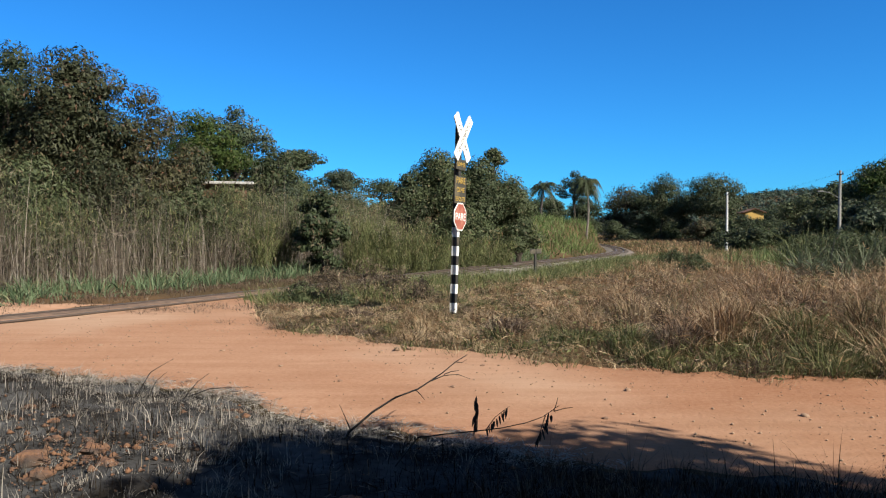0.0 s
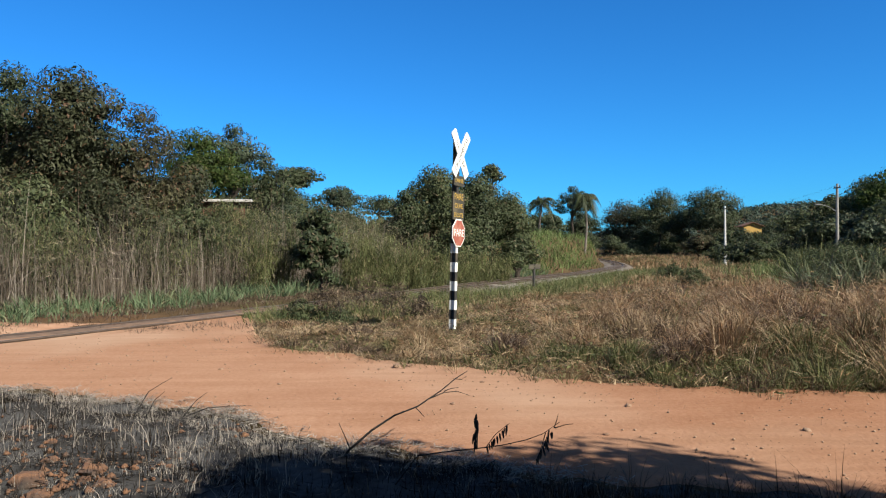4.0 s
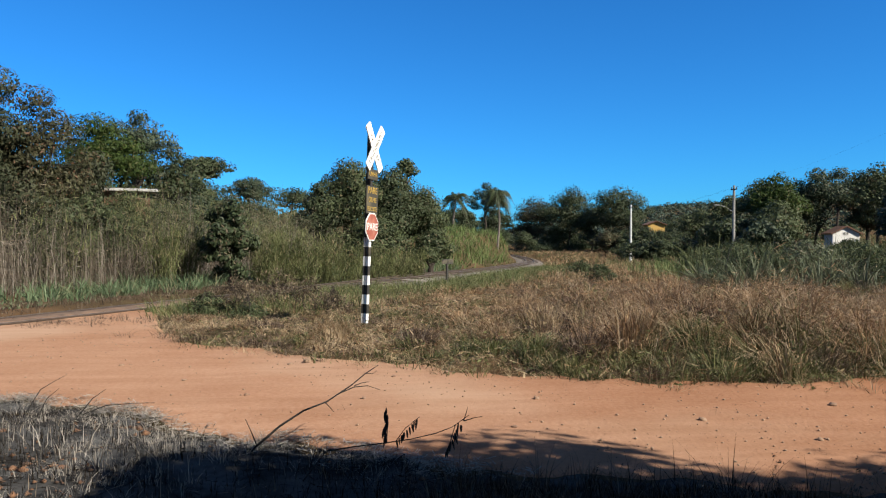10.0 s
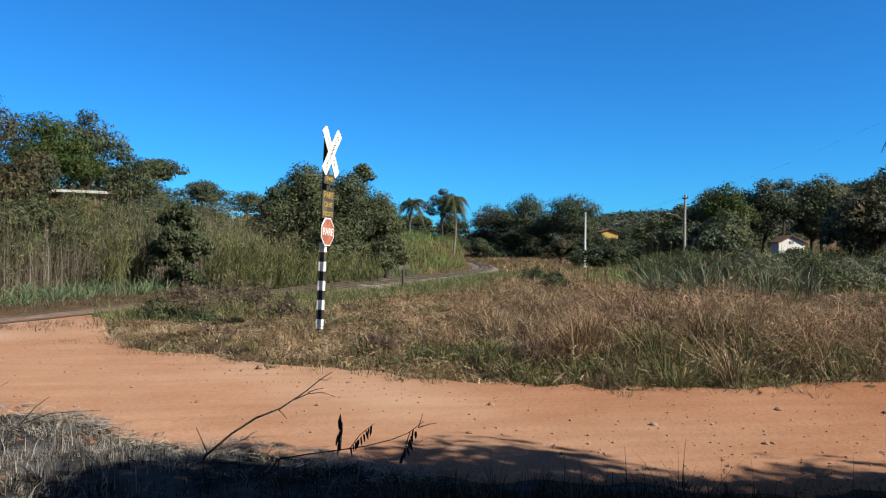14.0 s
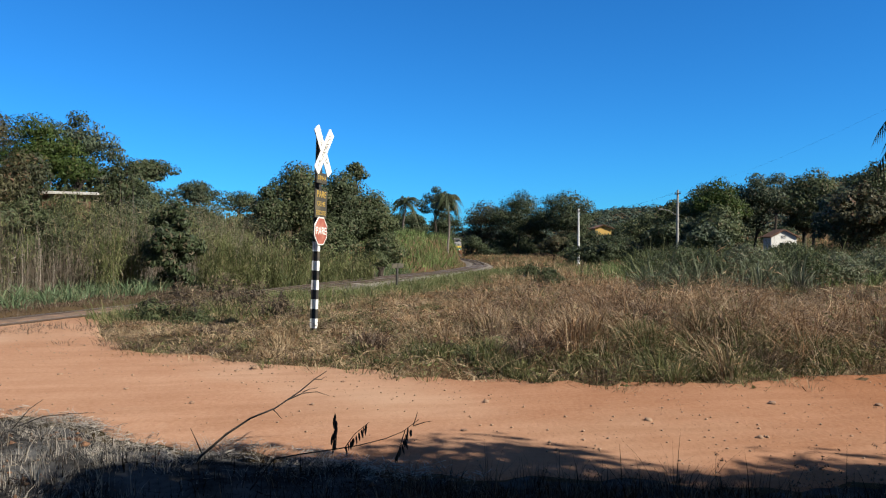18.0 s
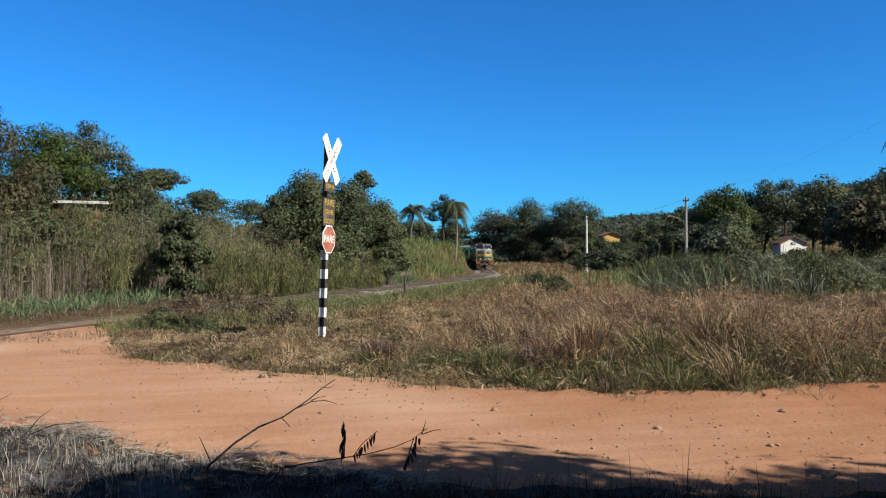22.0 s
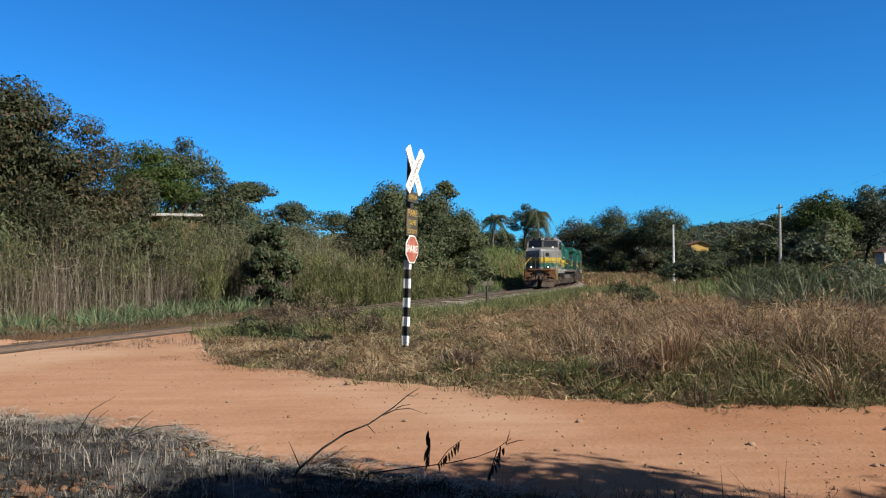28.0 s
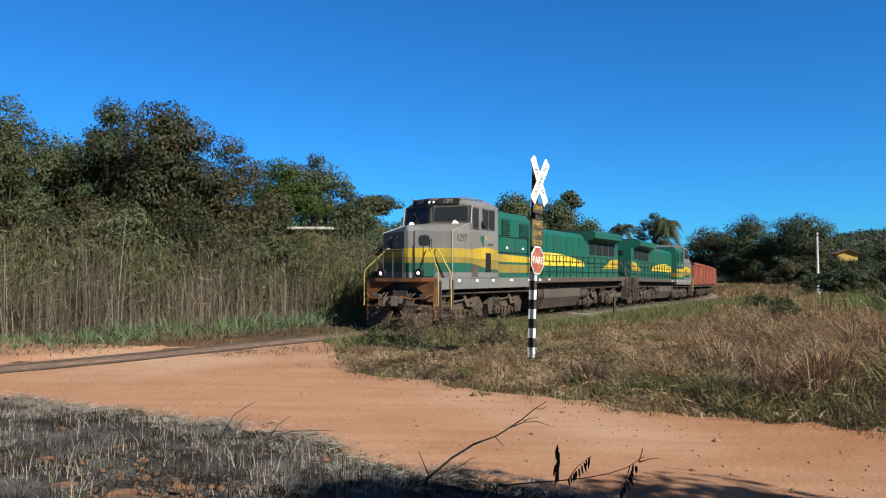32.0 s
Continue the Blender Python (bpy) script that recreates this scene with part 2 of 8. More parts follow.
M["green_grass"] = leafy("green_grass", (0.037, 0.045, 0.016), (0.124, 0.130, 0.053), (0.200, 0.156, 0.088), 0.25, patch=1.5, rare=0.86, spread=0.9, clump=2.0)
M["char"] = leafy("charred_stalk", (0.0070, 0.0055, 0.0042), (0.024, 0.0185, 0.014), (0.150, 0.122, 0.092), 0.05, patch=2.0, rare=0.90, spec=0.02)
M["slope_grass"] = leafy("slope_grass", (0.045, 0.056, 0.020), (0.140, 0.155, 0.062), (0.200, 0.180, 0.100), 0.25, patch=0.6, rare=0.88, spread=0.9, clump=1.0)
M["ash_straw"] = leafy("pale_dead_straw", (0.175, 0.155, 0.132), (0.37, 0.337, 0.292), (0.0746, 0.064, 0.0534), 0.2, patch=1.2, rare=0.82)
M["leaf_shrub"] = leafy("shrub_leaf", (0.016, 0.025, 0.011), (0.054, 0.070, 0.032), (0.075, 0.062, 0.038), 0.15, rare=0.9)
M["leaf_olive"] = leafy("olive_leaf", (0.016, 0.0215, 0.0105), (0.048, 0.052, 0.027), (0.080, 0.047, 0.028), 0.2, rare=0.93, patch=0.7, clump=1.8)
M["twiggy"] = leafy("dry_twigs", (0.040, 0.030, 0.021), (0.112, 0.084, 0.056), (0.200, 0.150, 0.100), 0.1, rare=0.9, patch=0.9, clump=1.5)
M["leaf_slate"] = leafy("slate_leaf", (0.024, 0.036, 0.021), (0.066, 0.084, 0.050), (0.085, 0.078, 0.050), 0.22, rare=0.92, clump=1.5)
M["leaf_hill"] = leafy("hill_leaf", (0.022, 0.037, 0.026), (0.058, 0.080, 0.055), (0.075, 0.074, 0.050), 0.2, rare=0.9)
M["palm"] = leafy("palm_leaf", (0.022, 0.033, 0.0145), (0.056, 0.070, 0.032), (0.085, 0.070, 0.037), 0.25, rare=0.88)


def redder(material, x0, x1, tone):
    """Turns the base colour darker and redder between x0 and x1 along x, with a ragged change."""
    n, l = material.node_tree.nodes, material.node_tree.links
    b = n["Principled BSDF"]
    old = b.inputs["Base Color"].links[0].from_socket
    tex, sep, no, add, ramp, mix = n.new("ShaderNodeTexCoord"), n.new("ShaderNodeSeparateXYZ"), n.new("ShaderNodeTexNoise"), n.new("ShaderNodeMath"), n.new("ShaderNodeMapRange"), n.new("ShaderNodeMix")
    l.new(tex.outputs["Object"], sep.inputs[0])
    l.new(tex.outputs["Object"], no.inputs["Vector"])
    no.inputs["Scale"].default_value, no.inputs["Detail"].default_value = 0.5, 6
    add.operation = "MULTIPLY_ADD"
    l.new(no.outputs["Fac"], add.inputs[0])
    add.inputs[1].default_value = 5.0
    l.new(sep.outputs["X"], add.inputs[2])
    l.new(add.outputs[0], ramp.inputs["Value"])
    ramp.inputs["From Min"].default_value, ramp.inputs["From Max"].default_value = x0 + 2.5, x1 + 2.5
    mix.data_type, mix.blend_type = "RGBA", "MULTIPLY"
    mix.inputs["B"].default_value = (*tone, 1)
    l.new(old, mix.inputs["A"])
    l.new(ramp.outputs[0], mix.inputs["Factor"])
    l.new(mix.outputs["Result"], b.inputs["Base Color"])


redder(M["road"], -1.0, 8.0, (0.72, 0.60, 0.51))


def worn_tracks(material, tone, turn):
    """Long pale streaks, drawn out along the way the wheels go."""
    n, l = material.node_tree.nodes, material.node_tree.links
    b = n["Principled BSDF"]
    old = b.inputs["Base Color"].links[0].from_socket
    tex, mp, no, ramp, mix = n.new("ShaderNodeTexCoord"), n.new("ShaderNodeMapping"), n.new("ShaderNodeTexNoise"), n.new("ShaderNodeMapRange"), n.new("ShaderNodeMix")
    mp.inputs["Rotation"].default_value = (0, 0, radians(turn))
    mp.inputs["Scale"].default_value = (0.35, 3.6, 1)
    no.inputs["Scale"].default_value, no.inputs["Detail"].default_value, no.inputs["Distortion"].default_value = 1.0, 7, 0.4
    l.new(tex.outputs["Object"], mp.inputs["Vector"])
    l.new(mp.outputs[0], no.inputs["Vector"])
    l.new(no.outputs["Fac"], ramp.inputs["Value"])
    ramp.inputs["From Min"].default_value, ramp.inputs["From Max"].default_value = 0.46, 0.68
    ramp.inputs["To Max"].default_value = 0.45
    mix.data_type, mix.blend_type = "RGBA", "MULTIPLY"
    mix.inputs["B"].default_value = (*tone, 1)
    l.new(old, mix.inputs["A"])
    l.new(ramp.outputs[0], mix.inputs["Factor"])
    l.new(mix.outputs["Result"], b.inputs["Base Color"])


worn_tracks(M["road"], (1.16, 1.20, 1.24), 14)
worn_tracks(M["road"], (0.84, 0.80, 0.76), -9)


# ---- mesh tools ----
def mesh_np(name, v, tris):
    """A mesh from arrays of places and triangles."""
    me = bpy.data.meshes.new(name)
    v, tris = np.asarray(v, np.float32).reshape(-1, 3), np.asarray(tris, np.int32).reshape(-1, 3)
    me.vertices.add(len(v))
    me.vertices.foreach_set("co", v.ravel())
    me.loops.add(tris.size)
    me.loops.foreach_set("vertex_index", tris.ravel())
    me.polygons.add(len(tris))
    me.polygons.foreach_set("loop_start", np.arange(0, tris.size, 3, dtype=np.int32))
    me.update(calc_edges=True)
    return me


def solid(name, me, material, parent=None, label=""):
    ob = new(name, me)
    if material:
        me.materials.append(material)
    if parent:
        ob.parent = parent
    if label:
        ob["label"] = label
    return ob


def part(name, bm, material, parent=None, label="", smooth=False):
    """Links a bmesh as one mesh object under a thing."""
    me = bpy.data.meshes.new(name)
    bm.to_mesh(me)
    bm.free()
    if smooth:
        me.polygons.foreach_set("use_smooth", [True] * len(me.polygons))
    return solid(name, me, material, parent, label)


def empty(name, m=Matrix()):
    ob = new(name)
    ob.empty_display_size = 0.3
    ob.matrix_basis = m
    return ob


def box(bm, x0, x1, y0, y1, z0, z1, bevel=0.0):
    r = bmesh.ops.create_cube(bm, size=1.0)
    vs = r["verts"]
    bmesh.ops.scale(bm, verts=vs, vec=(x1 - x0, y1 - y0, z1 - z0))
    bmesh.ops.translate(bm, verts=vs, vec=((x0 + x1) / 2, (y0 + y1) / 2, (z0 + z1) / 2))
    if bevel:
        es = list({e for v in vs for e in v.link_edges})
        bmesh.ops.bevel(bm, geom=es, offset=bevel, segments=2, affect="EDGES", profile=0.6)
    return bm


def tube(bm, pts, r, sides=6, r2=None):
    """A round bar along points, tapering from r to r2, with closed ends."""
    r2 = r if r2 is None else r2
    pts = [Vector(p) for p in pts]
    rings = []
    for i, p in enumerate(pts):
        d = (pts[min(i + 1, len(pts) - 1)] - pts[max(i - 1, 0)]).normalized()
        a = d.cross(Vector((0, 0, 1)) if abs(d.z) < 0.9 else Vector((1, 0, 0))).normalized()
        b = d.cross(a)
        rr = r + (r2 - r) * i / max(1, len(pts) - 1)
        rings.append([bm.verts.new(p + rr * (math.cos(k * math.tau / sides) * a + math.sin(k * math.tau / sides) * b)) for k in range(sides)])
    for s, e in zip(rings, rings[1:]):
        for k in range(sides):
            bm.faces.new((s[k], s[(k + 1) % sides], e[(k + 1) % sides], e[k]))
    bm.faces.new(rings[0])
    bm.faces.new(list(reversed(rings[-1])))
    return bm


def prism(bm, outline, axis, a, b):
    """An outline of (u, v) pulled from a to b along axis: x uses (y, z), y uses (x, z), z uses (x, y)."""
    def at(u, v, w):
        return {"x": (w, u, v), "y": (u, w, v), "z": (u, v, w)}[axis]
    lo, hi = [bm.verts.new(at(u, v, a)) for u, v in outline], [bm.verts.new(at(u, v, b)) for u, v in outline]
    n = len(outline)
    for i in range(n):
        bm.faces.new((lo[i], lo[(i + 1) % n], hi[(i + 1) % n], hi[i]))
    bm.faces.new(list(reversed(lo)))
    bm.faces.new(hi)
    bmesh.ops.recalc_face_normals(bm, faces=bm.faces)
    return bm


def B():
    return bmesh.new()


def blades(base, height, width, rng, lean=0.35, segs=3, curl=0.5, wind=None):
    """Curved tapering blades on the given places. Returns places and triangles."""
    n = len(base)
    az = rng.uniform(0, 2 * np.pi, n)
    away = np.stack([np.cos(az), np.sin(az), np.zeros(n)], 1)
    if wind is not None:
        away = away + wind
    face = rng.uniform(0, 2 * np.pi, n)
    side = np.stack([np.cos(face), np.sin(face), np.zeros(n)], 1)
    le = np.abs(rng.normal(0, lean, n))[:, None]
    v = []
    for k in range(segs + 1):
        f = k / segs
        p = base + height[:, None] * (np.array([0, 0, 1.0]) * (f - curl * le * f * f * 0.5) + away * le * (f ** 1.7))
        w = (width * (1 - 0.85 * f))[:, None] * 0.5
        if k < segs:
            v += [p - side * w, p + side * w]
        else:
            v += [p]
    m = 2 * segs + 1
    v = np.stack(v, 1).reshape(-1, 3)
    t = []
    for k in range(segs - 1):
        t += [(2 * k, 2 * k + 1, 2 * k + 3), (2 * k, 2 * k + 3, 2 * k + 2)]
    t += [(2 * segs - 2, 2 * segs - 1, 2 * segs)]
    tris = (np.arange(n)[:, None, None] * m + np.array(t)[None]).reshape(-1, 3)
    return v, tris


def leaves(c, size, rng, droop=0.2, up=0.4, slim=0.5, folded=True, facing=None):
    """A leaf on each place: folded, of two triangles, or flat, of one. With facing, its blade turns roughly that way."""
    n = len(c)
    if facing is not None:
        face = facing + rng.normal(0, 0.38, (n, 3)) + np.array([0, 0, 0.25])
        face /= np.linalg.norm(face, axis=1)[:, None]
        d = rng.normal(0, 1, (n, 3)) - np.array([0, 0, 2.2 * droop])
        d -= face * (d * face).sum(1)[:, None]
        d /= np.linalg.norm(d, axis=1)[:, None] + 1e-9
        s = np.cross(face, d)
        sz = (size * rng.uniform(0.6, 1.4, n))[:, None]
        bend = face * sz * 0.10
        if not folded:
            v = np.stack([c - d * sz * 0.5 - bend, c + s * sz * slim * 0.55 + d * sz * 0.1, c + d * sz * 0.5 - s * sz * slim * 0.45 - bend], 1).reshape(-1, 3)
            return v, np.arange(n * 3).reshape(-1, 3)
        v = np.stack([c - d * sz * 0.5 - bend, c + s * sz * slim * 0.5, c + d * sz * 0.5 - bend, c - s * sz * slim * 0.5], 1).reshape(-1, 3)
        return v, (np.arange(n)[:, None, None] * 4 + np.array([(0, 1, 2), (0, 2, 3)])[None]).reshape(-1, 3)
    d = rng.normal(0, 1, (n, 3))
    d[:, 2] = d[:, 2] * 0.6 - droop
    d /= np.linalg.norm(d, axis=1)[:, None]
    q = rng.normal(0, 1, (n, 3))
    q[:, 2] *= 1 - up
    s = np.cross(d, q)
    s /= np.linalg.norm(s, axis=1)[:, None] + 1e-9
    nn = np.cross(d, s)
    sz = (size * rng.uniform(0.6, 1.4, n))[:, None]
    if not folded:
        v = np.stack([c - d * sz * 0.5, c + s * sz * slim * 0.5 + d * sz * 0.2, c + d * sz * 0.5 - s * sz * slim * 0.5], 1).reshape(-1, 3)
        return v, np.arange(n * 3).reshape(-1, 3)
    v = np.stack([c - d * sz * 0.5, c + s * sz * slim * 0.5 + nn * sz * 0.08, c + d * sz * 0.5, c - s * sz * slim * 0.5 + nn * sz * 0.08], 1).reshape(-1, 3)
    tris = (np.arange(n)[:, None, None] * 4 + np.array([(0, 1, 2), (0, 2, 3)])[None]).reshape(-1, 3)
    return v, tris


def joined(pairs):
    vs, ts, n = [], [], 0
    for v, t in pairs:
        vs.append(v)
        ts.append(np.asarray(t) + n)
        n += len(v)
    return np.concatenate(vs), np.concatenate(ts)


# ---- the line of the railway and the lie of the land ----
LINE = [(-40, -25), (-30, -11), (-22, -0.5), (-16, 6.2), (-9.9, 13.5), (-7.3, 17.6), (-4.9, 21.6), (-2.8, 25.2), (-0.8, 29.6), (1.4, 34.5), (3.4, 39.3), (5.35, 44.1), (8.1, 51), (10.8, 58), (14.8, 69.6), (18.75, 81.8), (21.6, 91.5), (24, 101.5), (26, 111), (27.4, 118.5), (28.8, 127), (31.0, 145), (32.8, 166), (33.4, 190), (32.0, 220), (28, 260), (22, 300)]


def spline(pts, per=24):
    p = np.array([pts[0]] + list(pts) + [pts[-1]], float)
    out = []
    for i in range(1, len(p) - 2):
        a, b, c, d = p[i - 1], p[i], p[i + 1], p[i + 2]
        for t in np.linspace(0, 1, per, endpoint=False):
            out.append(0.5 * (2 * b + (c - a) * t + (2 * a - 5 * b + 4 * c - d) * t * t + (3 * b - a - 3 * c + d) * t ** 3))
    out.append(p[-2])
    return np.array(out)


_raw = spline(LINE)
for _ in range(60):
    _raw[1:-1] = 0.25 * _raw[:-2] + 0.5 * _raw[1:-1] + 0.25 * _raw[2:]
_arc = np.r_[0, np.cumsum(np.hypot(*np.diff(_raw, axis=0).T))]
ARC = np.arange(0, _arc[-1], 0.5)
LX, LY = np.interp(ARC, _arc, _raw[:, 0]), np.interp(ARC, _arc, _raw[:, 1])
LZ = np.interp(np.hypot(LX, LY) * (LY > 0), [0, 18, 26, 36, 46, 57, 81, 103, 128, 300], [0, 0, 0.04, 0.01, -0.13, -0.34, -0.68, -1.0, -1.15, -1.2])
for _ in range(30):
    LZ[1:-1] = 0.25 * LZ[:-2] + 0.5 * LZ[1:-1] + 0.25 * LZ[2:]
TX, TY = np.gradient(LX, ARC), np.gradient(LY, ARC)


def on_line(s):
    """Place and heading (unit vector away from the crossing) of the railway at arc length s."""
    return (np.interp(s, ARC, LX), np.interp(s, ARC, LY), np.interp(s, ARC, LZ), np.interp(s, ARC, TX), np.interp(s, ARC, TY))


def off_line(x, y):
    """Arc length of the nearest place on the railway and the distance from it, positive on the far side from the camera."""
    x, y = np.asarray(x, float), np.asarray(y, float)
    sx, sy, st = LX[::4], LY[::4], ARC[::4]
    s, u = np.empty(x.shape), np.empty(x.shape)
    fx, fy, fs, fu = x.ravel(), y.ravel(), s.ravel(), u.ravel()
    for a in range(0, fx.size, 4000):
        k = np.argmin((fx[a:a + 4000, None] - sx) ** 2 + (fy[a:a + 4000, None] - sy) ** 2, axis=1)
        tx, ty = np.interp(st[k], ARC, TX), np.interp(st[k], ARC, TY)
        dx, dy = fx[a:a + 4000] - sx[k], fy[a:a + 4000] - sy[k]
        fs[a:a + 4000] = st[k] + dx * tx + dy * ty
        fu[a:a + 4000] = -dx * ty + dy * tx
    return fs.reshape(x.shape), fu.reshape(x.shape)


def step(a, b, v):
    f = np.clip((v - a) / (b - a), 0, 1)
    return f * f * (3 - 2 * f)


FAR_EDGE = np.array([(-60, 34), (-30, 25), (-20, 22), (-14.4, 19.4), (-11.4, 17.7), (-9, 17.6), (-7, 18.6), (-5.4, 19.9), (-4.6, 18.2), (-3.9, 15.1), (-2.7, 12.7), (-1.6, 11.8), (-0.2, 10.75), (0.9, 10.05), (2.7, 9.1), (4, 8.7), (5.2, 8.45), (7.6, 8.7), (12, 9.6), (20, 12), (60, 26)])
NEAR_EDGE = np.array([(-60, 20), (-30, 14), (-12, 11.2), (-7.5, 10.1), (-5.5, 9.3), (-3.3, 8.5), (-2.3, 7.85), (-1.2, 6.9), (0, 6.2), (0.9, 5.7), (1.8, 5.35), (3, 5.0), (5, 4.65), (8, 4.8), (20, 7), (60, 20)])


def far_edge(x):
    return np.interp(x, FAR_EDGE[:, 0], FAR_EDGE[:, 1]) + 0.12 * np.sin(x * 3.1) + 0.08 * np.sin(x * 7.7 + 1) + 0.05 * np.sin(x * 17 + 2)


def near_edge(x):
    return np.interp(x, NEAR_EDGE[:, 0], NEAR_EDGE[:, 1]) + 0.10 * np.sin(x * 2.7 + 2) + 0.06 * np.sin(x * 8.3) + 0.04 * np.sin(x * 19 + 1)


def wave(x, y, k, ph=0.0):
    return (np.sin(x * k + 1.7 * np.sin(y * k * 0.6 + ph)) + np.sin(y * k * 1.13 + 2 * np.sin(x * k * 0.47 + 1 + ph))) * 0.5


def height(x, y):
    """The ground's height."""
    x, y = np.asarray(x, float), np.asarray(y, float)
    s, u = off_line(x, y)
    zt = np.interp(s, ARC, LZ)
    d = np.hypot(x, y)
    near_crossing = step(27, 31, np.interp(s, ARC, np.hypot(LX, LY) * (LY > 0)))
    z = zt - 0.075 * (1 - near_crossing) * step(1.6, 1.1, np.abs(u)) - 0.32 * near_crossing * step(6, 1.5, np.abs(u))
    z = z + step(2.2, 5, u) * 0.15 * near_crossing
    # rising land beyond the railway
    z = z + 0.185 * np.maximum(0, u - 11 - 6 * step(60, 30, d)) * step(-30, 5, y) * step(400, 60, u)
    # the green mound that the line runs round
    sc = np.interp(s, ARC, np.hypot(LX, LY))
    cut = step(88, 112, sc)   # the bank stands steeper along the bend
    z = z + 3.5 * step(2.6 - 0.7 * cut, 9 - 4.5 * cut, u) * step(50, 74, sc) * step(190, 150, sc) * step(40, 12, u)
    # land on the near side of the railway, rising far to the right
    b = np.arctan2(x, y)
    z = z + 0.065 * np.minimum(np.maximum(0, x - 12), 60) * step(75, 135, d) * step(-2, -12, u) * step(0.33, 0.43, b)
    # far hill to the right
    ridge = 18.5 * step(0.08, 0.36, b) + 20 * step(0.40, 0.80, b) * step(2.2, 1.2, b)
    z = z + ridge * step(170, 480, d) * (y > -50)
    z = z + 9 * step(180, 500, d) * step(0.1, -0.5, b) * (y > -50)
    # hummocks of the waste land
    lumpy = step(0.2, 2.0, y - far_edge(x)) * step(-1.8, -4.5, u) * step(30, 20, d) * step(5, 8, y)
    z = z + lumpy * (0.16 * wave(x, y, 1.25, 0.7) + 0.08 * wave(x, y, 2.9, 2.2) + 0.10) * (0.35 + 0.65 * step(1.5, 5.0, x))
    # the bank on which the camera stands
    bank = step(0.1, 1.3, near_edge(x) - y)
    z = z + bank * (0.10 + 0.05 * wave(x, y, 1.6))
    road = (y < far_edge(x)) & (y > near_edge(x))
    z = z + np.where(road, 0.006, 0.03) * wave(x, y, 2.9, 1) + np.where(road, 0.004, 0.015) * wave(x, y, 8.1, 2)
    z = z + 0.25 * wave(x, y, 0.11) * step(25, 80, d) * step(3, 10, np.abs(u))
    return z


def tufts(centre, per, hgt, width, rng, spread=0.12, lean=0.55, segs=3, curl=0.7, wind=None):
    """Tufts of blades that lean outwards from each centre; hgt is one height a tuft."""
    n = len(centre)
    az = rng.uniform(0, 2 * np.pi, (n, per))
    rad = rng.uniform(0, 1, (n, per)) ** 0.6
    out = np.stack([np.cos(az), np.sin(az), np.zeros((n, per))], -1)
    base = (centre[:, None] + out * (rad * spread)[..., None]).reshape(-1, 3)
    h = (hgt[:, None] * rng.uniform(0.45, 1.15, (n, per))).ravel()
    away = out.reshape(-1, 3) + (0 if wind is None else np.asarray(wind)) + rng.normal(0, 0.45, (n * per, 3)) * np.array([1, 1, 0])
    le = (lean * (0.25 + rad.ravel()) * rng.uniform(0.3, 1.5, n * per))[:, None]
    face = rng.uniform(0, 2 * np.pi, n * per)
    side = np.stack([np.cos(face), np.sin(face), np.zeros(n * per)], 1)
    w0 = width * rng.uniform(0.6, 1.5, n * per)
    v = []
    for k in range(segs + 1):
        f = k / segs
        p = base + h[:, None] * (np.array([0, 0, 1.0]) * (f - curl * np.minimum(le, 1.2) * f * f * 0.55) + away * le * (f ** 1.8))
        w = (w0 * (1 - 0.85 * f))[:, None] * 0.5
        v += [p - side * w, p + side * w] if k < segs else [p]
    m = 2 * segs + 1
    t = []
    for k in range(segs - 1):
        t += [(2 * k, 2 * k + 1, 2 * k + 3), (2 * k, 2 * k + 3, 2 * k + 2)]
    t += [(2 * segs - 2, 2 * segs - 1, 2 * segs)]
    return np.stack(v, 1).reshape(-1, 3), (np.arange(n * per)[:, None, None] * m + np.array(t)[None]).reshape(-1, 3)


def scatter(n, x0, x1, y0, y1, rng, keep):
    """About n places in a rectangle of the plan for which keep(x, y) is over a random number, on the ground."""
    x, y = rng.uniform(x0, x1, n), rng.uniform(y0, y1, n)
    ok = keep(x, y) > rng.uniform(0, 1, n)
    x, y = x[ok], y[ok]
    return np.stack([x, y, height(x, y)], 1)

# ---- ground, road, railway ----
def build_ground():
    ang = np.r_[np.linspace(-48, 48, 240), np.linspace(50, 310, 66)] * np.pi / 180
    rad = np.r_[0.0, np.geomspace(0.6, 40, 120), np.geomspace(41, 4000, 80)]
    a, r = np.meshgrid(ang, rad)
    x, y = r * np.sin(a), r * np.cos(a)
    z = height(x, y)
    na, nr = len(ang), len(rad)
    v = np.stack([x, y, z], -1).reshape(-1, 3)
    i = np.arange((nr - 1) * na).reshape(nr - 1, na)
    p, q, s, t = i, np.roll(i, -1, 1), np.roll(i, -1, 1) + na, i + na
    tris = np.concatenate([np.stack([p, t, s], -1).reshape(-1, 3), np.stack([p, s, q], -1).reshape(-1, 3)])
    me = mesh_np("ground", v, tris)
    me.polygons.foreach_set("use_smooth", [True] * len(me.polygons))
    tagged(solid("ground", me, M["ground"]), "dry brown earth with sparse grass, rising to wooded hills", "ground", kind="structure")


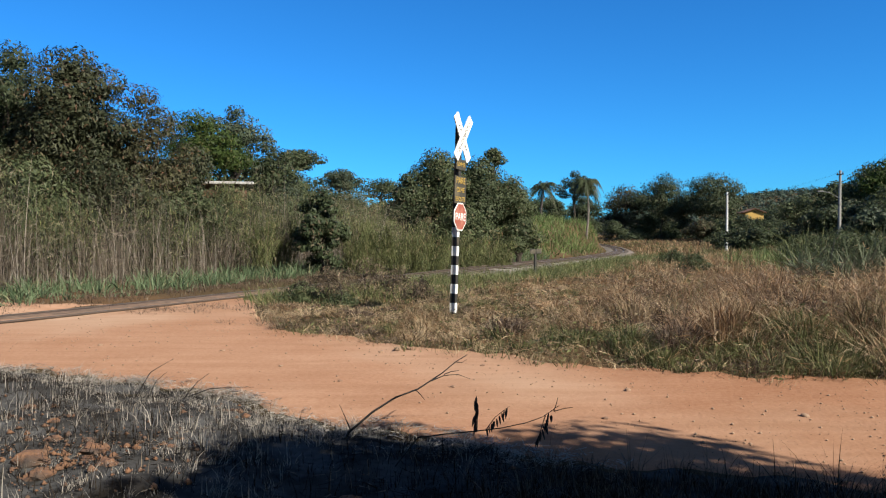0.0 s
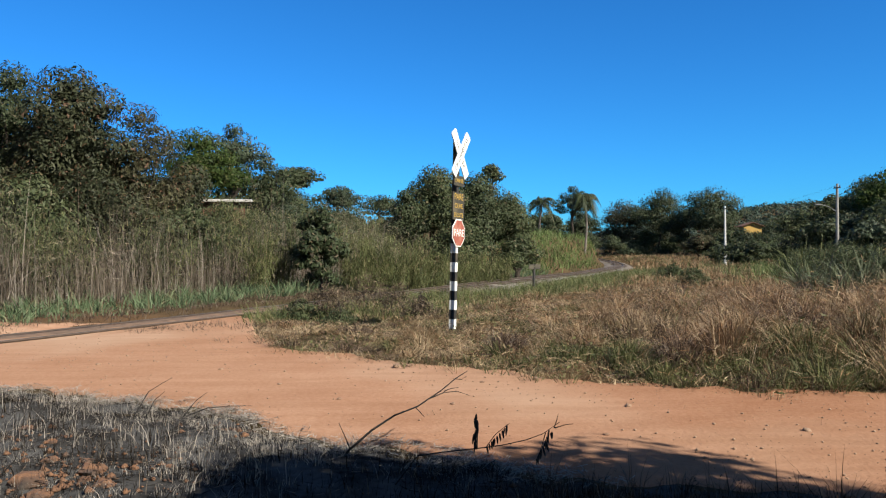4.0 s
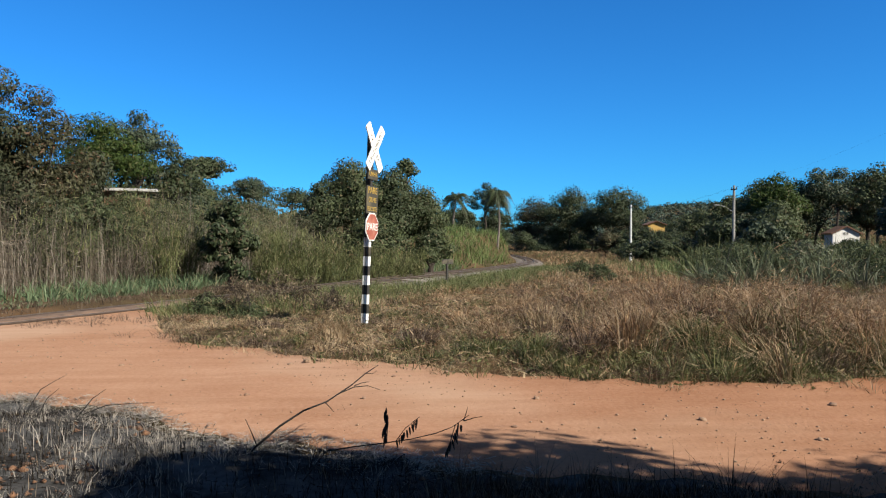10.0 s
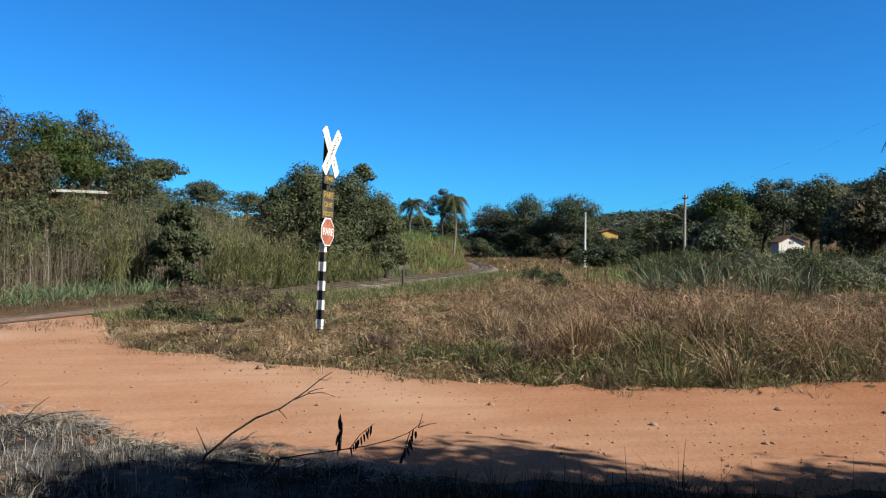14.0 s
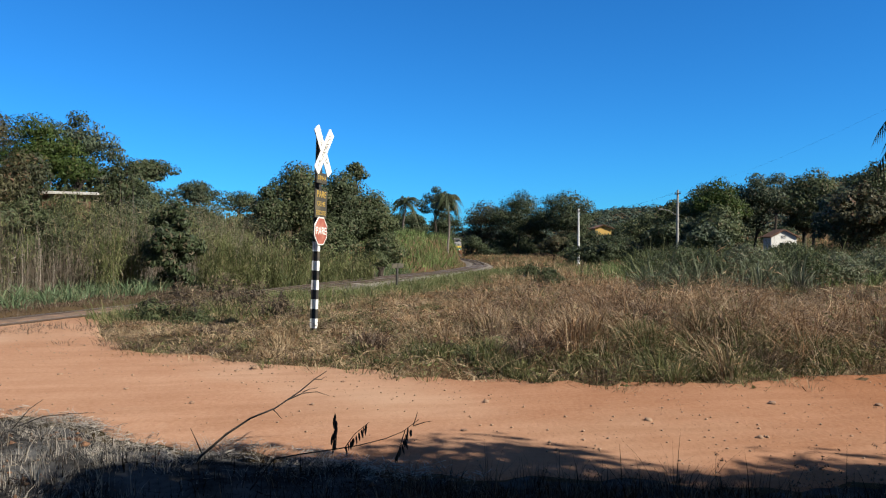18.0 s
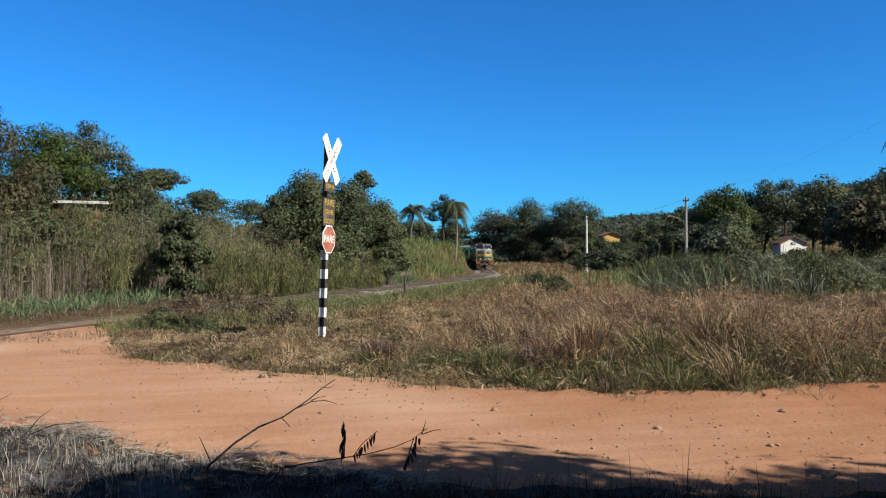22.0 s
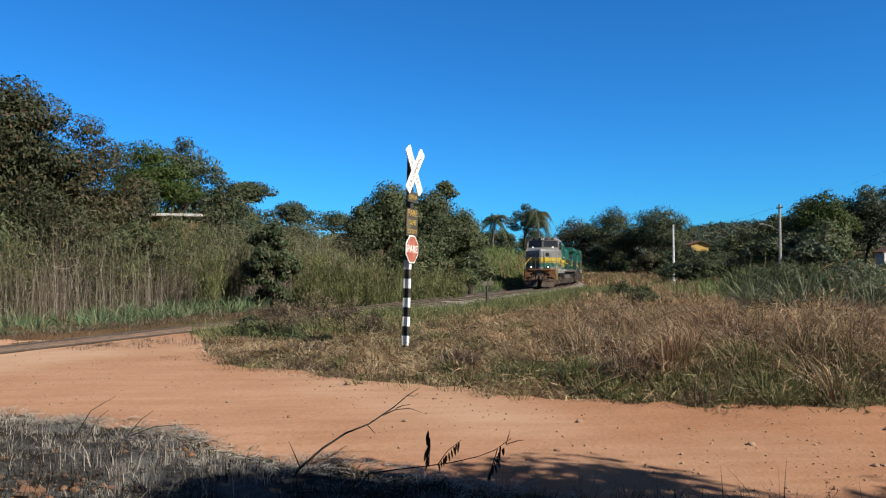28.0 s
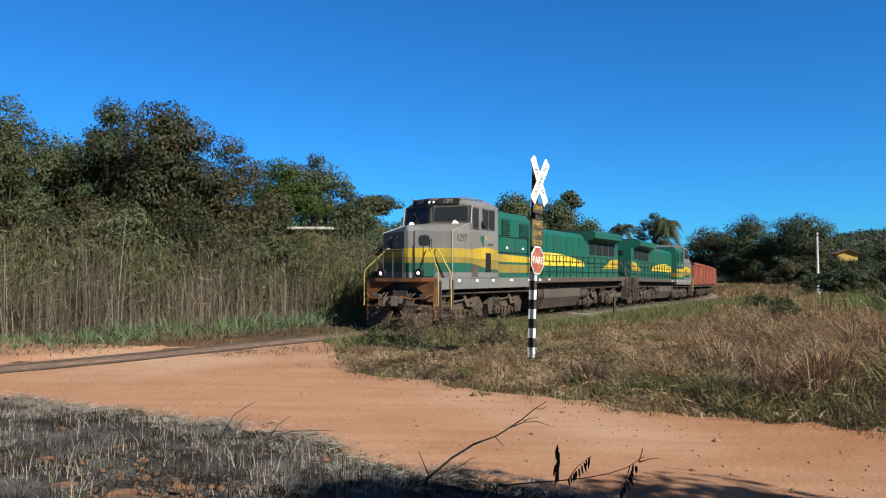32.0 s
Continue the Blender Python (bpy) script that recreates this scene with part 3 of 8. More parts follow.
def sheet(name, material, nx, nv, x0, x1, lo, hi, lift, label, category):
    """A thin layer on the ground between two edges, its rim sunk into the ground."""
    xs = np.linspace(x0, x1, nx)
    f = np.linspace(0, 1, nv)
    x, ff = np.meshgrid(xs, f)
    y = lo(x) * (1 - ff) + hi(x) * ff
    rim = step(0, 0.03, np.minimum(ff, 1 - ff))
    z = height(x, y) + lift * rim - 0.03 * (1 - rim)
    v = np.stack([x, y, z], -1).reshape(-1, 3)
    i = np.arange((nv - 1) * nx).reshape(nv - 1, nx)[:, :-1]
    tris = np.concatenate([np.stack([i, i + 1, i + nx + 1], -1).reshape(-1, 3), np.stack([i, i + nx + 1, i + nx], -1).reshape(-1, 3)])
    me = mesh_np(name, v, tris)
    me.polygons.foreach_set("use_smooth", [True] * len(me.polygons))
    return tagged(solid(name, me, material), label, category, kind="structure")


def swept(profile, s0, s1, ds, lift=0.0, flat=None):
    """A cross section of (u, z) along the railway. Returns places and triangles."""
    ss = np.arange(s0, s1, ds)
    x, y, z, tx, ty = on_line(ss)
    v = []
    for u, h in profile:
        v.append(np.stack([x - ty * u, y + tx * u, z + h + lift], 1))
    v = np.stack(v, 1)
    n, m = len(ss), len(profile)
    i = (np.arange(n - 1)[:, None] * m + np.arange(m - 1)[None])
    tris = np.concatenate([np.stack([i, i + m, i + m + 1], -1).reshape(-1, 3), np.stack([i, i + m + 1, i + 1], -1).reshape(-1, 3)])
    return v.reshape(-1, 3), tris


def build_railway():
    far = np.hypot(LX, LY) * (LY > 0)
    s_cross = ARC[np.argmin(np.abs(far - 21.5) + 1000 * (LY < 12))]
    v, t = swept([(-2.3, -0.42), (-1.7, -0.30), (-1.25, -0.115), (-0.6, -0.10), (0, -0.11), (0.6, -0.10), (1.35, -0.115), (1.9, -0.30), (2.6, -0.42)], s_cross + 2, ARC[-1] - 2, 0.5)
    rng = np.random.RandomState(5)
    v[:, 2] += rng.uniform(-0.03, 0.03, len(v))
    tagged(solid("ballast", mesh_np("ballast", v, t), M["ballast"]), "dusty grey-brown stone ballast of the railway", "ballast", kind="structure")
    for u in (-0.535, 0.535):
        v, t = swept([(u - 0.06, -0.15), (u - 0.06, -0.135), (u - 0.01, -0.115), (u - 0.01, -0.04), (u - 0.034, -0.03), (u - 0.034, -0.003), (u + 0.034, -0.003), (u + 0.034, -0.03), (u + 0.01, -0.04), (u + 0.01, -0.115), (u + 0.06, -0.135), (u + 0.06, -0.15)], 1, ARC[-1] - 1, 0.5)
        r = tagged(solid("rail", mesh_np("rail", v, t), M["rail"]), "rusty steel rail of the single track", "rail", group="rails of the track", kind="structure")
        v, t = swept([(u - 0.03, 0.0), (u + 0.03, 0.0)], 1, ARC[-1] - 1, 0.5, 0.001)
        solid("running_surface", mesh_np("running_surface", v, t), M["rail_top"], r, "worn bright running surface")
    v, t = swept([(-0.46, -0.10), (-0.44, -0.016), (-0.2, -0.006), (0.2, -0.008), (0.44, -0.016), (0.46, -0.10)], s_cross - 16, s_cross + 3, 0.4)
    v[:, 2] += np.random.RandomState(6).uniform(-0.006, 0.006, len(v))
    tagged(solid("crossing_infill", mesh_np("crossing_infill", v, t), M["infill"]), "brown stony fill between the rails at the crossing", "ballast", kind="structure")
    bed = tagged(empty("sleepers"), "weathered wooden sleepers under the rails", "sleepers", kind="structure")
    bm = B()
    box(bm, -0.11, 0.11, -1.0, 1.0, -0.15, 0.0, 0.012)
    me = bpy.data.meshes.new("sleeper")
    bm.to_mesh(me)
    bm.free()
    me.materials.append(M["sleeper"])
    for k in range(300):
        s = s_cross - 18 + 0.62 * k
        x, y, z, tx, ty = on_line(s)
        ob = new("sleeper", me)
        ob.parent = bed
        lift = -0.085 if s > s_cross + 3 else -0.13
        ob.matrix_basis = Matrix.Translation((x, y, z + lift + random.uniform(-0.01, 0.01))) @ Matrix.Rotation(math.atan2(ty, tx) + random.uniform(-0.03, 0.03), 4, "Z")


build_ground()
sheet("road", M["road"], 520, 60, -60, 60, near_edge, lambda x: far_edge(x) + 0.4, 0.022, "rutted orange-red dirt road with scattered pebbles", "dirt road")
build_railway()

# ---- trees and bushes ----
def ground_z(x, y):
    return float(height(np.array([x]), np.array([y]))[0])


def tree(x, y, top, rx, rz, base=None, lean=(0.0, 0.0), leaf="leaf_dark", size=0.3, count=6000, blobs=26, seed=1, trunk=0.22, bark="bark", low=0.0, limbs=7, blob_r=0.38, flat=0.6, name="tree", label="", category="tree", droop=0.2, slim=0.5, hollow=0.35):
    """A tree whose highest leaves reach the height top; its crown is rx wide and rz high to each side of its middle, made of uneven clumps."""
    rng = np.random.RandomState(seed)
    if y > 5:
        count, size, slim = int(count * 0.9), size * 0.98, slim * 1.15
    z0 = ground_z(x, y) if base is None else base
    cz = top - rz
    th = empty(name, Matrix.Translation((x, y, z0)))
    tagged(th, label or "broad dark-green leafy tree", category)
    c = np.array([lean[0], lean[1], cz - z0])
    cen = []
    while len(cen) < blobs:
        p = rng.normal(0, 1, 3)
        p /= np.linalg.norm(p)
        p *= rng.uniform(hollow, 1.0)
        if p[2] < -0.75 + low:
            continue
        cen.append(p)
    cen[0], cen[1], cen[2] = np.array([0.1, 0.05, 0.93]), np.array([0.9, 0.0, 0.1]), np.array([-0.9, 0.0, 0.05])
    if blobs > 8:
        cen[3], cen[4], cen[5], cen[6] = np.array([0.05, 0.1, 0.80]), np.array([0.45, -0.2, 0.6]), np.array([-0.4, 0.2, 0.55]), np.array([0.1, -0.3, 0.4])
    cen = np.array(cen)
    br = blob_r * rng.uniform(0.6, 1.25, blobs)
    scale = np.array([rx, rx, rz])
    cen = cen * (1 - br[:, None] * 0.75)
    which = rng.choice(blobs, count, p=br ** 2 / (br ** 2).sum())
    q = rng.normal(0, 1, (count, 3))
    q /= np.linalg.norm(q, axis=1)[:, None]
    rr = rng.uniform(0.3, 1.0, count) ** 0.5 * (1 + 0.08 * rng.normal(0, 1, count) * (rng.uniform(0, 1, count) < 0.25))
    q[:, 2] = np.where(q[:, 2] < 0, q[:, 2] * 0.6, q[:, 2])
    pts = c + scale * cen[which] + q * (rr * br[which])[:, None] * np.array([rx, rx, 0.72 * (rx * flat + rz * (1 - flat))])
    v, t = leaves(pts, size, rng, droop, 0.4, slim, False, q)
    # trunk and limbs
    bm = B()
    fork = Vector((lean[0] * 0.35, lean[1] * 0.35, max(0.6, (cz - z0 - rz * 0.75))))
    tube(bm, [(0, 0, -0.25), (0, 0, 0.1), fork * 0.55 + Vector((0.1 * rx * rng.uniform(-1, 1), 0, 0)), fork], trunk, 8, trunk * 0.7)
    order = np.argsort(-br)[:limbs]
    for k in order:
        e = Vector(c + scale * cen[k])
        mid = fork.lerp(e, 0.5) + Vector(rng.uniform(-0.12, 0.12, 3) * rx)
        tube(bm, [fork * 0.9, fork.lerp(mid, 0.55), mid, e], trunk * 0.45, 5, trunk * 0.1)
    part("trunk", bm, M[bark], th)
    solid("crown", mesh_np("crown", v, t), M[leaf], th)
    return th


def palm(x, y, top, crown=2.4, seed=1, trunk=0.16, fronds=18, label="tall slender palm with drooping grey-green fronds", droop=1.0, base=None):
    rng = np.random.RandomState(seed)
    z0 = ground_z(x, y) if base is None else base
    th = tagged(empty("palm_tree", Matrix.Translation((x, y, z0))), label, "palm tree")
    h = top - z0 - crown * 0.35
    bm = B()
    pts = [(0.15 * math.sin(k * 0.7 + seed), 0.1 * math.sin(k * 0.5), -0.2 + (h + 0.2) * k / 8) for k in range(9)]
    tube(bm, pts, trunk, 8, trunk * 0.65)
    part("trunk", bm, M["pale_bark"], th)
    for k in range(fronds):
        a = k * 2.399 + rng.uniform(-0.2, 0.2)
        rise = rng.uniform(-0.5, 1.1)
        n = 26
        f = np.linspace(0, 1, n)
        ln = crown * rng.uniform(0.8, 1.15)
        rad = ln * (f * math.cos(rise * 0.8)) * (1 - 0.25 * f)
        zz = h + ln * (f * math.sin(rise) * 0.9 - droop * 0.75 * f * f)
        spine = np.stack([rad * math.cos(a) + pts[-1][0], rad * math.sin(a) + pts[-1][1], zz], 1)
        side = np.array([-math.sin(a), math.cos(a), 0])
        pairs = []
        for sg in (-1, 1):
            ll = ln * 0.26 * np.sin(np.pi * (0.12 + 0.86 * f))
            tip = spine + side * sg * ll[:, None] * 0.75 + np.array([0, 0, -1]) * ll[:, None] * rng.uniform(0.5, 1.0, (n, 1)) + np.gradient(spine, axis=0) * 1.5
            w = np.gradient(spine, axis=0) * 0.42
            v = np.stack([spine - w, spine + w, tip], 1).reshape(-1, 3)
            pairs.append((v, np.arange(n * 3).reshape(-1, 3)))
        v, t = joined(pairs)
        solid("frond", mesh_np("frond", v, t), M["palm"], th)
    return th


def grass(name, keep, n, rect, hgt, wid, material, label, seed, lean=0.35, segs=3, category="grass", curl=0.5, wind=None, vary=0.45, sink=0.03, tall=None):
    rng = np.random.RandomState(seed)
    p = scatter(n, *rect, rng, keep)
    h = hgt * np.clip(rng.lognormal(-0.05, vary, len(p)), 0.25, 2.2)
    if tall is not None:
        h = h * tall(p[:, 0], p[:, 1])
    p[:, 2] -= sink
    v, t = blades(p, h, wid * rng.uniform(0.6, 1.5, len(p)), rng, lean, segs, curl, wind)
    return tagged(solid(name, mesh_np(name, v, t), M[material]), label, category, kind="stuff")


def patchy(x, y, k, ph, lo, hi):
    return step(lo, hi, 0.5 + 0.5 * (0.6 * wave(x, y, k, ph) + 0.4 * wave(x + 9, y - 4, k * 2.7, ph + 2)))


def far_side(x, y):
    """How far a place lies past the road's far edge."""
    return y - far_edge(x)


def field(x, y):
    """1 on the grassy land between the road and the railway."""
    s, u = off_line(x, y)
    return (step(-0.1, 0.45, far_side(x, y)) * (u < -1.7)).astype(float)


def tuft_grass(name, keep, n, rect, per, hgt, wid, material, label, seed, spread=0.12, lean=0.55, segs=3, category="grass", tall=None, curl=0.7, vary=0.35, wind=None):
    rng = np.random.RandomState(seed)
    p = scatter(n, *rect, rng, keep)
    h = hgt * np.clip(rng.lognormal(-0.05, vary, len(p)), 0.3, 1.5)
    if tall is not None:
        h = h * tall(p[:, 0], p[:, 1])
    p[:, 2] -= 0.02
    v, t = tufts(p, per, h, wid, rng, spread, lean, segs, curl, wind)
    return tagged(solid(name, mesh_np(name, v, t), M[material]), label, category, kind="stuff")


def spot(x, y, cx, cy, r):
    return np.exp(-((x - cx) ** 2 + (y - cy) ** 2) / (r * r))


def rusts(x, y):
    """Where tall rust-coloured grass stands."""
    return np.clip(spot(x, y, 4.4, 11.4, 0.9) + spot(x, y, 5.8, 11.2, 1.1) + spot(x, y, 8.2, 11.6, 1.9) + spot(x, y, 7.4, 14.5, 2.5) + spot(x, y, 3.4, 15.5, 1.6), 0, 1)


def stand(x, y):
    """How tall the waste-land grass stands: short by the road, the sign and the line, tall on the right."""
    s, u = off_line(x, y)
    right = step(2.2, 6.0, x - 0.10 * (y - 10))
    t = 0.40 + 0.60 * right * step(0.1, 1.6, far_side(x, y)) + 0.40 * (patchy(x, y, 0.9, 3, 0.35, 0.65) - 0.35) * (0.4 + 0.6 * right)
    return t * (0.35 + 0.65 * step(-2.0, -8.0, u)) * (1 - 0.30 * step(13, 20, np.hypot(x, y))) * (1 + 0.30 * rusts(x, y))


def greens(x, y):
    """Where the waste land is green."""
    return np.clip(spot(x, y, 2.9, 10.6, 1.7) + spot(x, y, 4.6, 9.6, 0.9) + 0.9 * spot(x, y, 6.6, 9.6, 1.0) + 0.7 * spot(x, y, 9.5, 10.4, 1.3) + 0.5 * spot(x, y, 1.6, 15.5, 1.5) + 0.4 * spot(x, y, -1.2, 12.8, 0.6) + 0.5 * spot(x, y, 6.5, 16.5, 1.4), 0, 1)


def build_field():
    clump = lambda x, y, ph: patchy(x, y, 1.7, ph, 0.35, 0.62)
    near = lambda x, y: step(30, 18, np.hypot(x, y))
    w = (-0.25, -0.1, 0)
    tuft_grass("straw_grass", lambda x, y: field(x, y) * near(x, y) * (0.10 + 0.8 * clump(x, y, 0)) * (1 - 0.85 * greens(x, y)) * (1 - 0.5 * rusts(x, y)), 4200, (-5, 16, 8, 27), 24, 0.36, 0.015, "straw", "tangled dry straw-coloured grass on the waste land", 11, 0.22, 1.3, tall=stand, wind=w, segs=2)
    tuft_grass("green_grass", lambda x, y: field(x, y) * (0.04 + 0.25 * clump(x, y, 2.2) + 0.85 * greens(x, y)), 5200, (-5, 16, 8, 19), 24, 0.34, 0.016, "green_grass", "rank green grass along the edge of the road", 12, 0.22, 1.3, tall=stand, segs=2)
    tuft_grass("rusty_grass", lambda x, y: field(x, y) * near(x, y) * (0.03 + 0.4 * clump(x, y, 4.1) * step(-1, 4, x) + 0.75 * rusts(x, y)) * (1 - 0.7 * greens(x, y)), 3000, (-3, 18, 8, 28), 32, 0.46, 0.012, "rust_grass", "tall rust-brown seeding grass", 13, 0.2, 1.7, tall=stand, wind=w, segs=2)
    tuft_grass("low_dry_grass", lambda x, y: step(-0.5, 0.2, far_side(x, y)) * (0.25 + 0.75 * patchy(x, y, 3.1, 5, 0.38, 0.6)) * np.maximum(step(2.0, 0.5, far_side(x, y)), step(4.5, 1.5, x)) * (off_line(x, y)[1] < -1.4), 8500, (-5, 16, 8, 23), 15, 0.17, 0.012, "straw", "short dry grass creeping on to the road", 16, 0.15, 1.1, segs=2)
    tuft_grass("far_field_grass", lambda x, y: field(x, y) * step(17, 24, np.hypot(x, y)) * (0.25 + 0.75 * patchy(x, y, 0.5, 1, 0.3, 0.6)), 5200, (-4, 40, 18, 66), 10, 0.42, 0.026, "rust_grass", "dry grass of the field beside the railway", 14, 0.35, 0.8, segs=2, tall=stand)
    tuft_grass("far_field_straw", lambda x, y: field(x, y) * step(17, 24, np.hypot(x, y)) * patchy(x, y, 0.6, 7, 0.4, 0.6), 4200, (-4, 40, 18, 66), 12, 0.40, 0.026, "straw", "pale dry tufts in the field beside the railway", 17, 0.35, 0.8, segs=2, tall=stand)
    tuft_grass("far_field_green", lambda x, y: field(x, y) * step(16, 24, np.hypot(x, y)) * patchy(x, y, 0.45, 5, 0.42, 0.62), 4500, (-4, 45, 18, 72), 12, 0.38, 0.03, "green_grass", "green tufts in the dry field", 15, 0.35, 0.8, segs=2, tall=stand)
    tuft_grass("brown_weeds", lambda x, y: field(x, y) * near(x, y) * (0.5 * patchy(x, y, 2.3, 8, 0.52, 0.68) + spot(x, y, 1.1, 12.2, 0.4) + spot(x, y, 3.9, 10.5, 0.35) + spot(x, y, 0.2, 11.9, 0.3) + spot(x, y, 6.2, 10.2, 0.4)), 4200, (-4, 17, 9, 27), 26, 0.4, 0.010, "dead_weed", "dark dead weeds tangled in the grass", 19, 0.2, 1.2, tall=stand, segs=2)
    tuft_grass("crossing_tufts", lambda x, y: spot(x, y, -5.8, 16.5, 0.75) + 0.8 * spot(x, y, -3.7, 16.4, 0.7) + 0.5 * spot(x, y, -3.2, 14.2, 0.5) + 0.35 * spot(x, y, -7.4, 16.9, 0.6), 1500, (-8.5, -2, 13, 18.5), 16, 0.17, 0.010, "dead_weed", "low dry grass on the bare ground by the crossing", 20, 0.14, 1.1, segs=2)
    tuft_grass("edge_weeds", lambda x, y: step(-0.35, 0.1, far_side(x, y)) * step(0.9, 0.2, far_side(x, y)) * patchy(x, y, 2.4, 4, 0.45, 0.62) * (off_line(x, y)[1] < -1.4), 1500, (-5, 14, 8, 20), 16, 0.20, 0.014, "green_grass", "small green weeds along the edge of the road", 30, 0.14, 1.2, segs=2)
    def lineside(x, y):
        s, u = off_line(x, y)
        return step(-7.5, -4.5, u) * (u < -1.0) * (far_side(x, y) > 0.2) * step(75, 60, np.hypot(x, y))
    tuft_grass("lineside_grass", lineside, 15000, (-5, 26, 17, 76), 14, 0.40, 0.02, "line_grass", "short green grass beside the ballast", 18, 0.25, 0.9, segs=2)
    # single clumps, each of one kind and height
    rng = np.random.RandomState(29)
    def clumps(name, n, keep, hgt, wid, rad, material, label, lean=0.8, rect=(-4, 17, 8.5, 24), per=30):
        c = scatter(n, *rect, rng, lambda x, y: field(x, y) * keep(x, y))
        k = 10
        r = rng.uniform(0, 1, (len(c), k)) ** 0.6
        a = rng.uniform(0, 2 * np.pi, (len(c), k))
        size = rad * rng.uniform(0.6, 1.3, (len(c), 1))
        p = c[:, None] + np.stack([r * size * np.cos(a), r * size * np.sin(a), 0 * r], -1)
        s, u = off_line(c[:, 0], c[:, 1])
        h = (hgt * rng.uniform(0.6, 1.25, len(c)) * (0.45 + 0.55 * step(1.0, 5.0, c[:, 0] - 0.1 * (c[:, 1] - 10))) * (0.5 + 0.5 * step(-2.5, -6, u)))[:, None] * (1.1 - 0.5 * r * r)
        p = p.reshape(-1, 3)
        p[:, 2] = height(p[:, 0], p[:, 1]) - 0.02
        v, t = tufts(p, per, h.ravel(), wid, rng, 0.11, lean, 2, 0.7, np.array(w))
        tagged(solid(name, mesh_np(name, v, t), M[material]), label, "grass", kind="stuff")
    clumps("rust_clumps", 260, lambda x, y: step(0.5, 1.1, far_side(x, y)) * (0.04 + 0.9 * rusts(x, y) + 0.12 * step(2, 6, x)), 0.90, 0.012, 0.30, "rust_grass", "tall rust-brown clumps of seeding grass", 1.5)
    clumps("straw_clumps", 200, lambda x, y: 0.22 * (1 - greens(x, y)), 0.62, 0.012, 0.26, "straw", "pale dry clumps of grass", 0.9)
    clumps("green_clumps", 260, lambda x, y: 0.10 + 0.9 * greens(x, y), 0.58, 0.014, 0.28, "green_grass", "rank olive-green clumps of grass", 0.9)
    clumps("dead_clumps", 200, lambda x, y: 0.2 + spot(x, y, 1.1, 12.2, 0.5) + spot(x, y, 6.2, 10.2, 0.5) + 0.4 * rusts(x, y), 0.75, 0.010, 0.24, "dead_weed", "dark dead clumps of weeds", 1.2)
    # tussocks: long arching blades that fall one way, each tussock its own
    def tussocks(name, n, keep, length, wid, material, label, seed, per=80, rect=(-3.5, 17, 8.3, 24), arch=1.0):
        rng = np.random.RandomState(seed)
        c = scatter(n, *rect, rng, lambda x, y: field(x, y) * near(x, y) * keep(x, y))
        m = len(c)
        t = stand(c[:, 0], c[:, 1])
        ln = length * np.clip(t, 0.25, 1.4) * rng.uniform(0.65, 1.3, m)
        fall = rng.uniform(0, 2 * np.pi, m)
        fall = np.stack([np.cos(fall) - 0.2, np.sin(fall) - 0.2, 0 * fall], 1) * 0.75
        a, r = rng.uniform(0, 2 * np.pi, (m, per)), rng.uniform(0, 1, (m, per)) ** 0.6
        out = np.stack([np.cos(a), np.sin(a), 0 * a], -1)
        base = (c[:, None] + out * (r * (0.10 + 0.16 * ln[:, None]))[..., None]).reshape(-1, 3)
        base[:, 2] = height(base[:, 0], base[:, 1]) - 0.02
        way = (out * (0.35 + 0.8 * r)[..., None] + fall[:, None] + rng.normal(0, 0.42, (m, per, 3)) * np.array([1, 1, 0])).reshape(-1, 3)
        h = (ln[:, None] * rng.uniform(0.5, 1.15, (m, per))).ravel()[:, None]
        bow = (arch * rng.uniform(0.45, 1.5, m * per))[:, None]
        side = rng.uniform(0, 2 * np.pi, m * per)
        side = np.stack([np.cos(side), np.sin(side), 0 * side], 1)
        w0 = (wid * rng.uniform(0.6, 1.4, m * per))[:, None]
        v, segs = [], 4
        for k in range(segs + 1):
            f = k / segs
            p = base + h * (np.array([0, 0, 1.0]) * (f - 0.55 * bow * f ** 2.6) + way * bow * 0.55 * f ** 1.6)
            w = w0 * (1 - 0.85 * f) * 0.5
            v += [p - side * w, p + side * w] if k < segs else [p]
        q = 2 * segs + 1
        tr = []
        for k in range(segs - 1):
            tr += [(2 * k, 2 * k + 1, 2 * k + 3), (2 * k, 2 * k + 3, 2 * k + 2)]
        tr += [(2 * segs - 2, 2 * segs - 1, 2 * segs)]
        tri = (np.arange(m * per)[:, None, None] * q + np.array(tr)[None]).reshape(-1, 3)
        tagged(solid(name, mesh_np(name, np.stack(v, 1).reshape(-1, 3), tri), M[material]), label, "grass", kind="stuff")
    tussocks("rust_tussocks", 900, lambda x, y: step(0.7, 1.4, far_side(x, y)) * (0.10 * step(0, 5, x) + 0.85 * rusts(x, y)), 0.95, 0.014, "rust_grass", "tall arching rust-brown tussocks", 81, arch=1.25)
    tussocks("straw_tussocks", 900, lambda x, y: step(0.3, 0.9, far_side(x, y)) * (0.25 + 0.4 * rusts(x, y)) * (1 - 0.85 * greens(x, y)), 0.9, 0.014, "straw", "arching pale straw tussocks", 82, arch=1.2)
    tussocks("green_tussocks", 1300, lambda x, y: step(0.0, 0.5, far_side(x, y)) * (0.06 + 0.7 * greens(x, y) + 0.30 * step(1.6, 0.5, far_side(x, y)) * step(1.5, 4, x)), 0.78, 0.014, "green_grass", "rank arching olive-green tussocks", 83)
    tussocks("dead_tussocks", 500, lambda x, y: step(0.4, 1.0, far_side(x, y)) * (0.12 + 0.4 * patchy(x, y, 1.4, 6, 0.5, 0.65)), 0.9, 0.010, "dead_weed", "dark dead tussocks with grey stems", 84)
